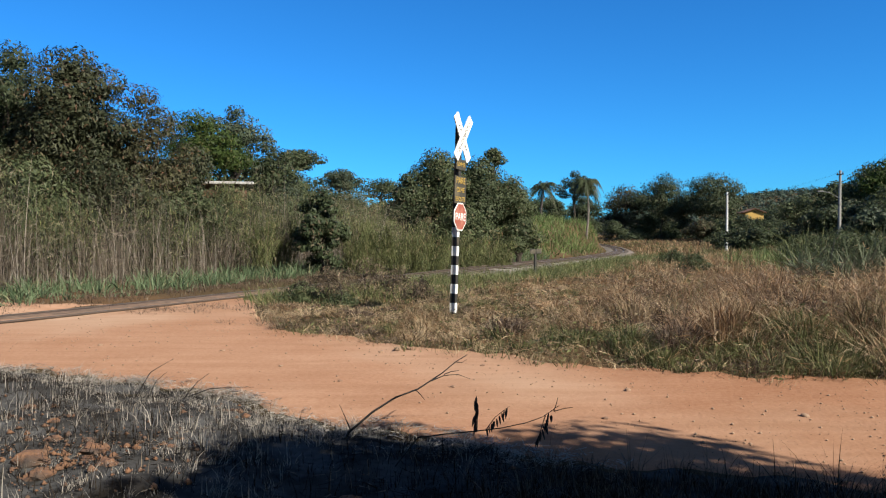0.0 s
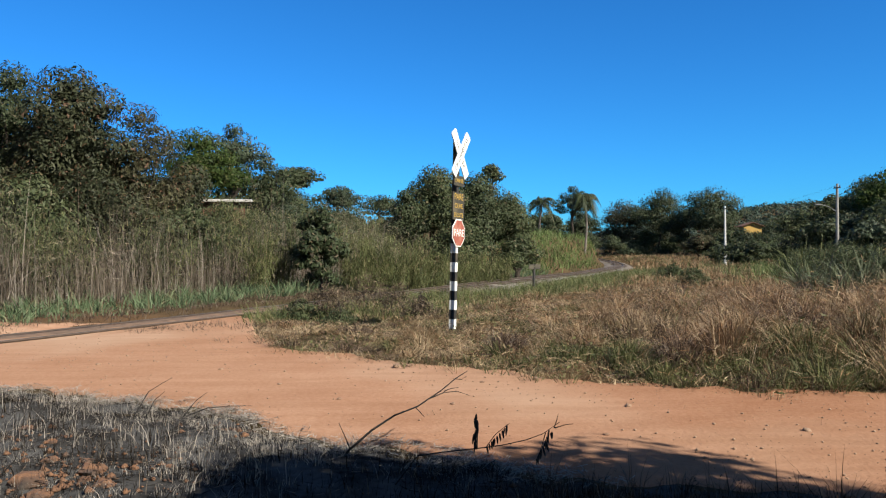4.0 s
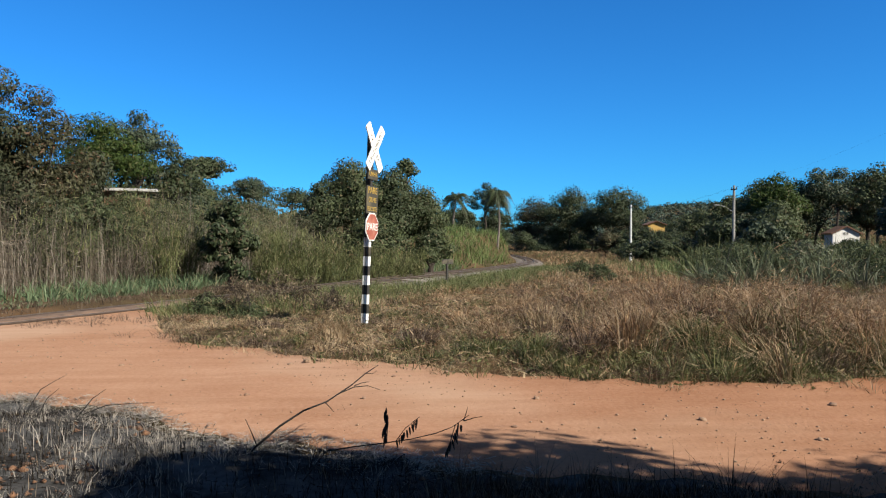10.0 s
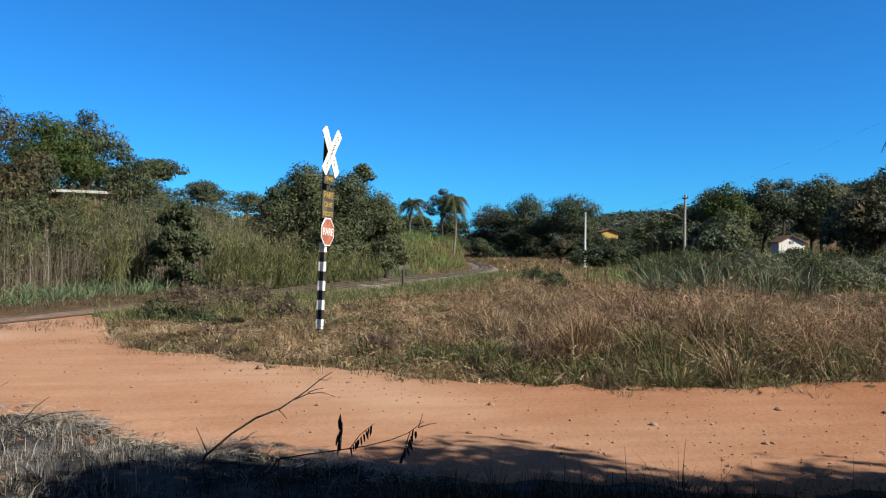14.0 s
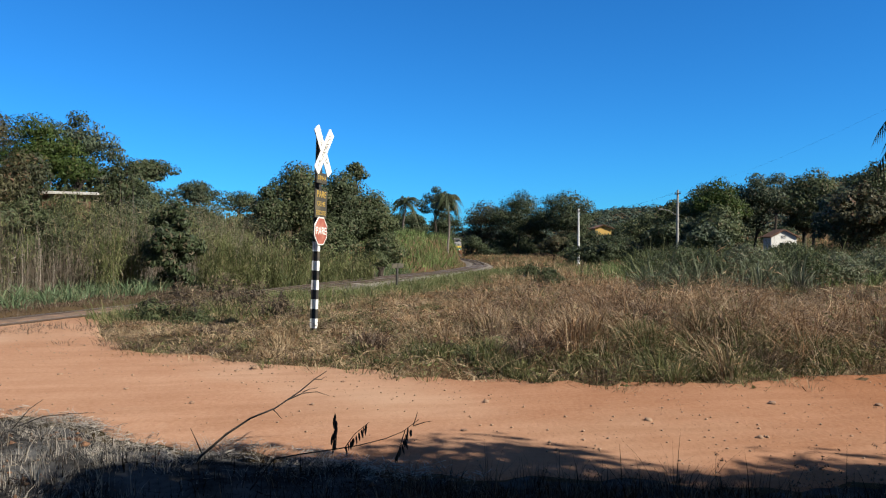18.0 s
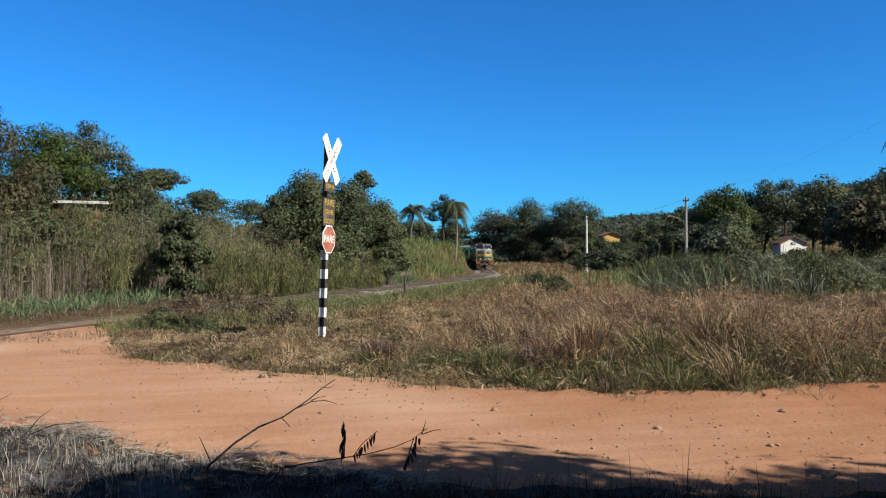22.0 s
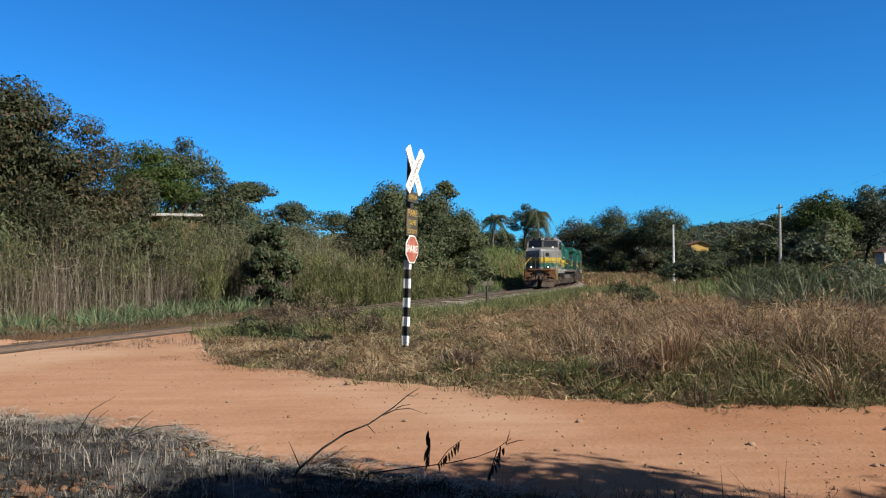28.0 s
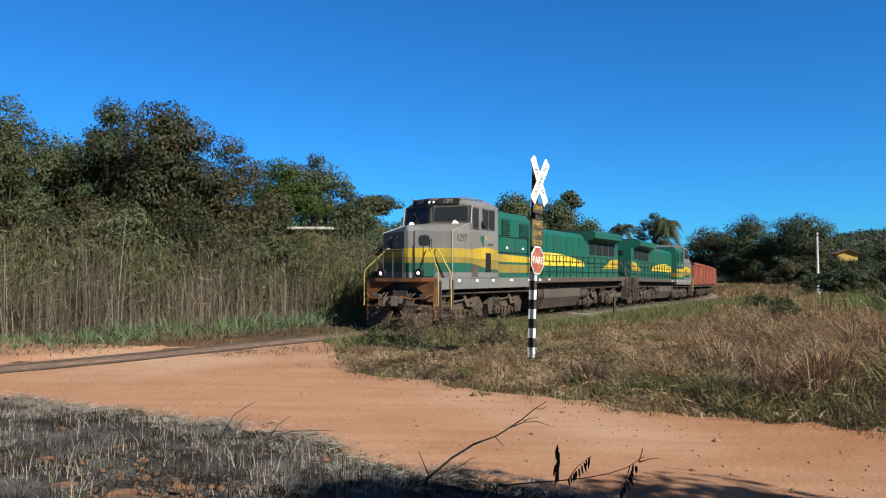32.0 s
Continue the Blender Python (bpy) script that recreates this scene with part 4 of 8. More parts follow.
    # the largest tussocks, one by one
    def big_tussock(cx, cy, ln, spread, material, label, seed, n=300, wid=0.014):
        rng = np.random.RandomState(seed)
        a, r = rng.uniform(0, 2 * np.pi, n), rng.uniform(0, 1, n) ** 0.7
        out = np.stack([np.cos(a), np.sin(a), 0 * a], 1)
        base = out * (r * spread)[:, None]
        base[:, 2] = height(base[:, 0] + cx, base[:, 1] + cy) - ground_z(cx, cy) - 0.03
        way = out * (0.25 + 0.75 * r)[:, None] + rng.normal(0, 0.28, (n, 3)) * np.array([1, 1, 0]) + np.array([math.cos(seed * 2.4), math.sin(seed * 2.4), 0]) * 0.35
        h = (ln * rng.uniform(0.55, 1.1, n))[:, None]
        bow = np.where(rng.uniform(0, 1, n) < 0.05, rng.uniform(0.3, 0.6, n), rng.uniform(0.8, 1.7, n))[:, None]
        side = rng.uniform(0, 2 * np.pi, n)
        side = np.stack([np.cos(side), np.sin(side), 0 * side], 1)
        w0 = (wid * rng.uniform(0.6, 1.5, n))[:, None]
        v, segs = [], 5
        for k in range(segs + 1):
            f = k / segs
            p = base + h * (np.array([0, 0, 1.0]) * (f - 0.6 * bow * f ** 3) + way * bow * 0.5 * f ** 2)
            w = w0 * (1 - 0.8 * f) * 0.5
            v += [p - side * w, p + side * w] if k < segs else [p]
        tr = []
        for k in range(segs - 1):
            tr += [(2 * k, 2 * k + 1, 2 * k + 3), (2 * k, 2 * k + 3, 2 * k + 2)]
        tr += [(2 * segs - 2, 2 * segs - 1, 2 * segs)]
        tri = (np.arange(n)[:, None, None] * (2 * segs + 1) + np.array(tr)[None]).reshape(-1, 3)
        ob = solid("grass_tussock", mesh_np("grass_tussock", np.stack(v, 1).reshape(-1, 3), tri), M[material])
        ob.location = (cx, cy, ground_z(cx, cy))
        tagged(ob, label, "grass tussock", group="large tussocks of the waste land")
    for k, (cx, cy, ln, spread, material, label) in enumerate([
            (3.9, 10.6, 1.3, 0.42, "rust_grass", "tall rust-brown grass tussock with arching stems"),
            (4.4, 11.0, 1.35, 0.42, "straw", "tall straw-coloured grass tussock"),
            (3.3, 10.4, 1.0, 0.30, "dead_weed", "dark withered grass tussock"),
            (4.9, 10.3, 0.95, 0.34, "green_grass", "rank olive-green grass tussock"),
            (6.3, 10.9, 1.1, 0.36, "straw", "pale straw-coloured grass tussock bent over"),
            (5.7, 11.6, 1.2, 0.34, "dead_weed", "grey-brown withered grass tussock"),
            (7.2, 11.2, 1.1, 0.36, "rust_grass", "rust-brown grass tussock bent over"),
            (8.1, 10.7, 1.2, 0.38, "rust_grass", "tall rust-brown grass tussock"),
            (9.2, 11.6, 1.3, 0.40, "rust_grass", "tall rust-brown grass tussock"),
            (7.6, 10.0, 0.85, 0.34, "green_grass", "olive-green grass tussock by the road"),
            (9.6, 10.6, 0.95, 0.36, "green_grass", "olive-green grass tussock by the road"),
            (2.4, 12.6, 0.8, 0.34, "straw", "pale straw-coloured grass tussock"),
            (1.0, 12.2, 0.55, 0.30, "dead_weed", "dark withered grass tussock near the sign"),
            (-0.4, 13.0, 0.45, 0.28, "straw", "low straw-coloured grass tussock near the sign"),
            (0.7, 14.0, 0.5, 0.28, "straw", "low straw-coloured grass tussock near the sign"),
            (2.7, 10.7, 0.75, 0.36, "green_grass", "olive-green grass tussock by the road"),
            (2.0, 11.3, 0.6, 0.32, "green_grass", "olive-green grass tussock by the road"),
            (5.4, 13.2, 1.2, 0.38, "rust_grass", "tall rust-brown grass tussock"),
            (3.4, 13.4, 1.0, 0.36, "straw", "pale straw-coloured grass tussock"),
            (7.8, 13.6, 1.25, 0.40, "straw", "pale straw-coloured grass tussock bent over"),
            (10.6, 12.6, 1.2, 0.40, "rust_grass", "tall rust-brown grass tussock"),
            (-1.6, 14.4, 0.45, 0.28, "dead_weed", "dark withered grass tussock near the sign")]):
        big_tussock(cx, cy, ln, spread, material, label, 700 + k)
    # tall green grass on the slope behind the canes
    tuft_grass("slope_grass", lambda x, y: step(36, 40, np.hypot(x, y)) * step(60, 54, np.hypot(x, y)) * step(0.42, 0.46, np.arctan2(x, y)) * step(0.74, 0.68, np.arctan2(x, y)) * (0.2 + 0.8 * patchy(x, y, 0.5, 3, 0.35, 0.6)), 2600, (14, 40, 26, 56), 16, 1.75, 0.05, "slope_grass", "tall yellow-green grass on the slope behind the canes", 19, 0.4, 0.7, segs=2)
    # long pale leaves of the grey-green canes behind the field
    rng = np.random.RandomState(86)
    c = scatter(420, 12.5, 19.5, 24, 29.5, rng, lambda x, y: np.clip(1.3 * spot(x, y, 14.6, 26.0, 1.5) + 1.1 * spot(x, y, 16.6, 26.8, 1.4) + 0.5 * spot(x, y, 18.4, 28.0, 1.2), 0, 1))
    v, t = tufts(c, 22, rng.uniform(0.9, 1.9, len(c)), 0.055, rng, 0.22, 0.8, 4, 1.1, None)
    tagged(solid("grey_canes", mesh_np("grey_canes", v, t), M["leaf_grey"]), "arching grey-green cane leaves behind the field", "canes", kind="stuff")
    # broken stems and small leaves tangled through the grass
    rng = np.random.RandomState(26)
    def litter(name, n, keep, high, size, slim, material, label, rect=(-5, 17, 8, 26)):
        p = scatter(n, *rect, rng, keep)
        t = stand(p[:, 0], p[:, 1])
        p[:, 2] += rng.uniform(0, 1, len(p)) ** 1.4 * high * t * (0.45 + 0.75 * patchy(p[:, 0], p[:, 1], 2.7, 2, 0.3, 0.7))
        v, tr = leaves(p, size, rng, 0.1, 0.6, slim, False)
        tagged(solid(name, mesh_np(name, v, tr), M[material]), label, "undergrowth", kind="stuff")
    litter("broken_stems", 90000, lambda x, y: field(x, y) * near(x, y) * (0.25 + 0.75 * clump(x, y, 0)) * (1 - 0.7 * greens(x, y)) * (0.25 + 0.75 * step(5.5, 2.5, x)), 0.42, 0.17, 0.05, "straw", "broken dry stems tangled in the grass")
    litter("dead_stems", 30000, lambda x, y: field(x, y) * near(x, y) * (0.15 + 0.85 * clump(x, y, 5)), 0.55, 0.20, 0.06, "dead_weed", "grey dead stems tangled in the grass")
    litter("rust_stems", 45000, lambda x, y: field(x, y) * near(x, y) * (0.1 + 0.5 * clump(x, y, 4.1) + rusts(x, y)) * step(-1, 3, x), 0.85, 0.18, 0.06, "rust_grass", "rust-brown seed heads in the tall grass")
    litter("weed_leaves", 70000, lambda x, y: field(x, y) * near(x, y) * (0.04 + 0.4 * patchy(x, y, 2.1, 9, 0.5, 0.66) + greens(x, y)), 0.5, 0.075, 0.4, "green_grass", "small green weed leaves among the grass")


def build_reeds():
    def strip(u0, u1, b=70):
        def keep(x, y):
            s, u = off_line(x, y)
            return step(u0, u0 + 1.0, u) * step(u1 + 2, u1, u) * (far_side(x, y) > (0.3 if u0 > 4 else -2.5)) * step(b, b - 10, np.hypot(x, y))
        return keep
    tall = lambda x, y: 0.62 + 0.5 * patchy(x, y, 0.8, 4, 0.25, 0.75)
    clumps = lambda x, y: 0.12 + 0.88 * patchy(x, y, 1.6, 2, 0.4, 0.62)
    tuft_grass("verge_grass", strip(2.3, 5.0), 10500, (-32, 14, 12, 60), 14, 0.54, 0.036, "verge", "fresh pale-green grass along the railway", 21, 0.24, 0.9)
    tuft_grass("verge_low_grass", strip(0.75, 3.6), 19000, (-24, 8, 13, 42), 8, 0.17, 0.014, "dead_weed", "short dry grass beside the rails", 25, 0.25, 1.1, segs=2)
    tuft_grass("verge_weeds", strip(1.4, 4.2), 5000, (-32, 14, 12, 50), 12, 0.20, 0.02, "verge", "low green weeds beside the rails", 27, 0.25, 1.1, segs=2)
    grass("reed_stalks", lambda x, y: strip(5.0, 10.5)(x, y) * step(0, -5, x) * clumps(x, y), 85000, (-36, 4, 15, 50), 2.75, 0.014, "reed", "tall dry brown reed stalks in a dense belt", 22, 0.17, segs=3, category="reeds", vary=0.2, tall=tall)
    grass("pale_reeds", lambda x, y: strip(5.0, 7.0)(x, y) * step(0, -5, x) * patchy(x, y, 0.9, 9, 0.5, 0.7), 7000, (-36, 4, 15, 50), 2.8, 0.018, "pale_reed", "pale bleached cane stalks standing in the belt", 28, 0.12, segs=3, category="reeds", vary=0.1, tall=tall)
    grass("leaning_reeds", lambda x, y: strip(4.6, 9)(x, y) * step(0, -5, x) * patchy(x, y, 1.3, 6, 0.4, 0.6), 15000, (-36, 4, 15, 50), 2.2, 0.014, "reed", "broken and leaning dry reed stalks", 24, 0.6, segs=3, category="reeds", vary=0.35, tall=tall)
    grass("fallen_canes", lambda x, y: strip(4.4, 6.5)(x, y) * step(0, -5, x) * patchy(x, y, 0.9, 3, 0.42, 0.62), 5000, (-36, 4, 15, 50), 2.7, 0.02, "pale_reed", "pale bent canes leaning across the belt", 31, 0.75, segs=3, category="reeds", vary=0.3, tall=tall)
    rng = np.random.RandomState(23)
    p = scatter(150000, -36, 6, 15, 52, rng, lambda x, y: strip(4.8, 11.5)(x, y) * step(3, -2, x) * (0.3 + 0.7 * patchy(x, y, 1.2, 7, 0.35, 0.6)))
    top = tall(p[:, 0], p[:, 1]) * 3.4
    f = rng.uniform(0, 1, len(p)) ** 0.55
    p[:, 2] += f * top
    v, t = leaves(p, 0.22, rng, 0.35, 0.5, 0.10, False)
    tagged(solid("reed_leaves", mesh_np("reed_leaves", v, t), M["reed_leaf"]), "olive and straw coloured leaves of the reed belt", "reeds", kind="stuff")
    p = scatter(120000, -36, 4, 15, 50, rng, lambda x, y: strip(4.4, 8)(x, y) * step(0, -5, x) * clumps(x, y))
    p[:, 2] += rng.uniform(0, 1.7, len(p))
    v, t = leaves(p, 0.30, rng, 0.6, 0.5, 0.06, False)
    tagged(solid("dead_reed_leaves", mesh_np("dead_reed_leaves", v, t), M["reed"]), "pale withered leaves low in the reed belt", "reeds", kind="stuff")


def build_cane_sprays():
    """Leafy olive sprays that hang among the tops of the canes."""
    rng = np.random.RandomState(44)
    def keep(x, y):
        s, u = off_line(x, y)
        return step(5.6, 7.5, u) * step(14, 11, u) * step(2, -3, x) * (far_side(x, y) > 0.3) * (0.03 + 0.97 * patchy(x, y, 1.3, 5, 0.46, 0.60)) * step(62, 50, np.hypot(x, y))
    for name, n, z0, z1, material, label in (("cane_sprays", 11000, 0.9, 3.2, "bamboo", "hanging olive sprays of leaves among the canes"), ("dark_sprays", 13000, 0.4, 2.9, "leaf_mid", "dark leafy sprays among the canes")):
        c = scatter(n, -36, 3, 15, 55, rng, keep)
        c[:, 2] += rng.uniform(z0, z1, len(c)) * (0.7 + 0.35 * patchy(c[:, 0], c[:, 1], 0.5, 3, 0.3, 0.7))
        k = 34
        p = (c[:, None] + rng.normal(0, 1, (len(c), k, 3)) * np.array([0.20, 0.20, 0.34])).reshape(-1, 3)
        v, t = blades(p, rng.uniform(0.14, 0.32, len(p)), rng.uniform(0.018, 0.038, len(p)), rng, 1.0, 1, 1.1)
        tagged(solid(name, mesh_np(name, v, t), M[material]), label, "reeds", kind="stuff")


build_field()
build_reeds()
build_cane_sprays()

# ---- the train ----
M["green"] = mat("green_paint", (0.0058, 0.092, 0.062), (0.0040, 0.070, 0.049), 1.2, 0.42, fine=30, c3=(0.0170, 0.072, 0.053), bump=0.08)
M["grey"] = mat("grey_paint", (0.146, 0.154, 0.158), (0.110, 0.114, 0.116), 1.5, 0.5, fine=30, c3=(0.138, 0.132, 0.125), bump=0.08)
M["sill"] = mat("dusty_grey_sill", (0.0679, 0.062, 0.058), (0.044, 0.0379, 0.0341), 2.5, 0.7, fine=30, c3=(0.0799, 0.0559, 0.0401))
M["yellow"] = mat("yellow_paint", (0.4266, 0.3094, 0.016), (0.352, 0.2454, 0.016), 1.5, 0.45, fine=30, c3=(0.2666, 0.1974, 0.032))
M["bright_yellow"] = mat("bright_yellow_paint", (0.56, 0.44, 0.045), (0.46, 0.35, 0.035), 1.5, 0.45, fine=30, c3=(0.36, 0.28, 0.05))
M["olive"] = mat("dark_ochre_paint", (0.224, 0.1706, 0.024), (0.1706, 0.1334, 0.0266), 2, 0.6, fine=30)
M["under"] = mat("dirty_steel", (0.0448, 0.035, 0.0299), (0.0235, 0.0187, 0.0162), 3, 0.85, fine=30, c3=(0.0683, 0.0469, 0.0341), bump=0.4)
M["tank"] = mat("dusty_fuel_tank", (0.073, 0.0595, 0.05), (0.05, 0.0403, 0.0346), 1.2, 0.75, fine=20, c3=(0.0384, 0.0307, 0.0269))
M["pilot"] = mat("rust_dusted_pilot", (0.20, 0.080, 0.024), (0.085, 0.038, 0.017), 2.6, 0.9, fine=30, c3=(0.045, 0.030, 0.022), bump=0.4)
M["black"] = mat("black_metal", (0.0118, 0.0118, 0.0118), (0.0064, 0.0064, 0.0064), 4, 0.6, fine=40)
M["white"] = mat("white_paint", (0.80, 0.80, 0.78), (0.70, 0.70, 0.67), 4, 0.5, fine=40)
M["wagon"] = mat("red_wagon_paint", (0.33, 0.100, 0.068), (0.25, 0.070, 0.048), 1.5, 0.75, fine=20, c3=(0.20, 0.085, 0.062), bump=0.2, obj=0.5)
M["ore"] = mat("ore_load", (0.064, 0.0346, 0.0266), (0.0374, 0.0214, 0.0186), 3, 0.95, fine=25, bump=1.0)
M["glass"] = mat("dark_window_glass", (0.02, 0.025, 0.03), (0.012, 0.016, 0.02), 1, 0.10, fine=5, spec=0.12)
M["lamp"] = glow("lit_headlamp", (1.0, 0.95, 0.82), 1.3)
M["dim_lamp"] = glow("dim_headlamp", (0.9, 0.9, 0.85), 0.12)
M["pale_line"] = mat("pale_painted_edge", (0.30, 0.30, 0.28), (0.2, 0.195, 0.18), 6, 0.6, fine=40)
M["truck"] = mat("dust_coated_steel", (0.0544, 0.0432, 0.0368), (0.0256, 0.0198, 0.0169), 4, 0.9, fine=30, c3=(0.0704, 0.0496, 0.0368), bump=0.4)
M["railing_yellow"] = mat("faded_yellow_paint", (0.3306, 0.2666, 0.0854), (0.2666, 0.2026, 0.0534), 4, 0.6, fine=40)
M["wheel"] = mat("wheel_steel", (0.0534, 0.0426, 0.0374), (0.032, 0.0266, 0.024), 4, 0.6, 0.6, fine=40)


def grime(material, dust, amount=0.5):
    """Dust and rain streaks that run down the paint, over the tone already there."""
    n, l = material.node_tree.nodes, material.node_tree.links
    b = n["Principled BSDF"]
    old = b.inputs["Base Color"].links[0].from_socket
    tex, mp, no, pat = n.new("ShaderNodeTexCoord"), n.new("ShaderNodeMapping"), n.new("ShaderNodeTexNoise"), n.new("ShaderNodeTexNoise")
    mp.inputs["Scale"].default_value = (9, 9, 0.7)
    no.inputs["Scale"].default_value, no.inputs["Detail"].default_value = 1.0, 6
    pat.inputs["Scale"].default_value, pat.inputs["Detail"].default_value = 0.8, 7
    l.new(tex.outputs["Object"], mp.inputs["Vector"])
    l.new(mp.outputs[0], no.inputs["Vector"])
    l.new(tex.outputs["Object"], pat.inputs["Vector"])
    mul, ramp = n.new("ShaderNodeMath"), n.new("ShaderNodeMapRange")
    mul.operation = "MULTIPLY"
    l.new(no.outputs["Fac"], mul.inputs[0])
    l.new(pat.outputs["Fac"], mul.inputs[1])
    l.new(mul.outputs[0], ramp.inputs["Value"])
    ramp.inputs["From Min"].default_value, ramp.inputs["From Max"].default_value = 0.16, 0.42
    ramp.inputs["To Max"].default_value = amount
    mix = n.new("ShaderNodeMix")
    mix.data_type = "RGBA"
    mix.inputs["B"].default_value = (*dust, 1)
    l.new(old, mix.inputs["A"])
    l.new(ramp.outputs[0], mix.inputs["Factor"])
    l.new(mix.outputs["Result"], b.inputs["Base Color"])


for key, dust, amount in (("green", (0.035, 0.05, 0.04), 0.55), ("grey", (0.085, 0.083, 0.080), 0.7), ("yellow", (0.14, 0.10, 0.045), 0.55), ("olive", (0.09, 0.07, 0.04), 0.6), ("sill", (0.05, 0.04, 0.035), 0.8), ("wagon", (0.09, 0.04, 0.03), 0.7), ("tank", (0.05, 0.04, 0.034), 0.7)):
    grime(M[key], dust, amount)
LOCO = 22.4
LONG_FROM, LONG_TO = (-12.0, -4.2, 4.5, 6.6, 9.7, 10.2, 12.0), (-12.0, -4.2, 3.2, 6.2, 9.5, 10.15, 12.0)   # stations along the body, as drawn and as built


def hull(bm, pts):
    vs = [bm.verts.new(p) for p in pts]
    bmesh.ops.convex_hull(bm, input=vs)
    return bm


def slab(bm, quad, thick=0.012):
    """A flat plate on four corners, pushed out along its normal."""
    q = [Vector(p) for p in quad]
    n = (q[1] - q[0]).cross(q[2] - q[0]).normalized() * thick
    lo, hi = [bm.verts.new(p) for p in q], [bm.verts.new(p + n) for p in q]
    k = len(q)
    for i in range(k):
        bm.faces.new((lo[i], lo[(i + 1) % k], hi[(i + 1) % k], hi[i]))
    bm.faces.new(hi)
    bm.faces.new(list(reversed(lo)))
    return bm


def side_plate(bm, pts, y, thick=0.008):
    """A plate of (x, z) corners on the face at y, outward from the middle of the vehicle."""
    s = 1 if y > 0 else -1
    return prism(bm, pts, "y", y, y + s * thick)


def lettering(text, size, m, material, parent, label="", name="lettering", squeeze=1.0):
    cu = bpy.data.curves.new(name, "FONT")
    cu.body, cu.size, cu.extrude, cu.align_x, cu.align_y = text, size, 0.003, "CENTER", "CENTER"
    ob = bpy.data.objects.new(name, cu)
    me = bpy.data.meshes.new_from_object(ob)
    bpy.data.objects.remove(ob)
    ob = solid(name, me, material, parent, label)
    ob.matrix_basis = m @ Matrix.Diagonal((squeeze, 1, 1, 1))
    return ob


def cos4(k, off):
    """Round-cornered square outline, step k of twenty."""
    v = math.cos(k * math.tau / 20) if off == 0 else math.sin(k * math.tau / 20)
    return math.copysign(abs(v) ** 0.55, v)


def wheelset(parent, x, r, track=0.53):
    bm = B()
    for s in (-1, 1):
        for y0, y1, rr in ((0.0, 0.10, r), (-0.035, 0.0, r + 0.028), (0.10, 0.14, r * 0.42)):
            ya, yb = s * (track + y0 - 0.03), s * (track + y1 - 0.03)
            pts = [(rr * math.cos(k * math.tau / 20), rr * math.sin(k * math.tau / 20)) for k in range(20)]
            prism(bm, pts, "y", min(ya, yb), max(ya, yb))
    tube(bm, [(0, -0.66, 0), (0, 0.66, 0)], 0.08, 8)
    # two crank-like balance marks show the turning
    for s in (-1, 1):
        box(bm, -0.05, 0.05, s * 0.61 - 0.012, s * 0.61 + 0.012, -r * 0.8, r * 0.8)
    ob = part("wheelset", bm, M["wheel"], parent)
    ob.location = (x, 0, r)
    return ob


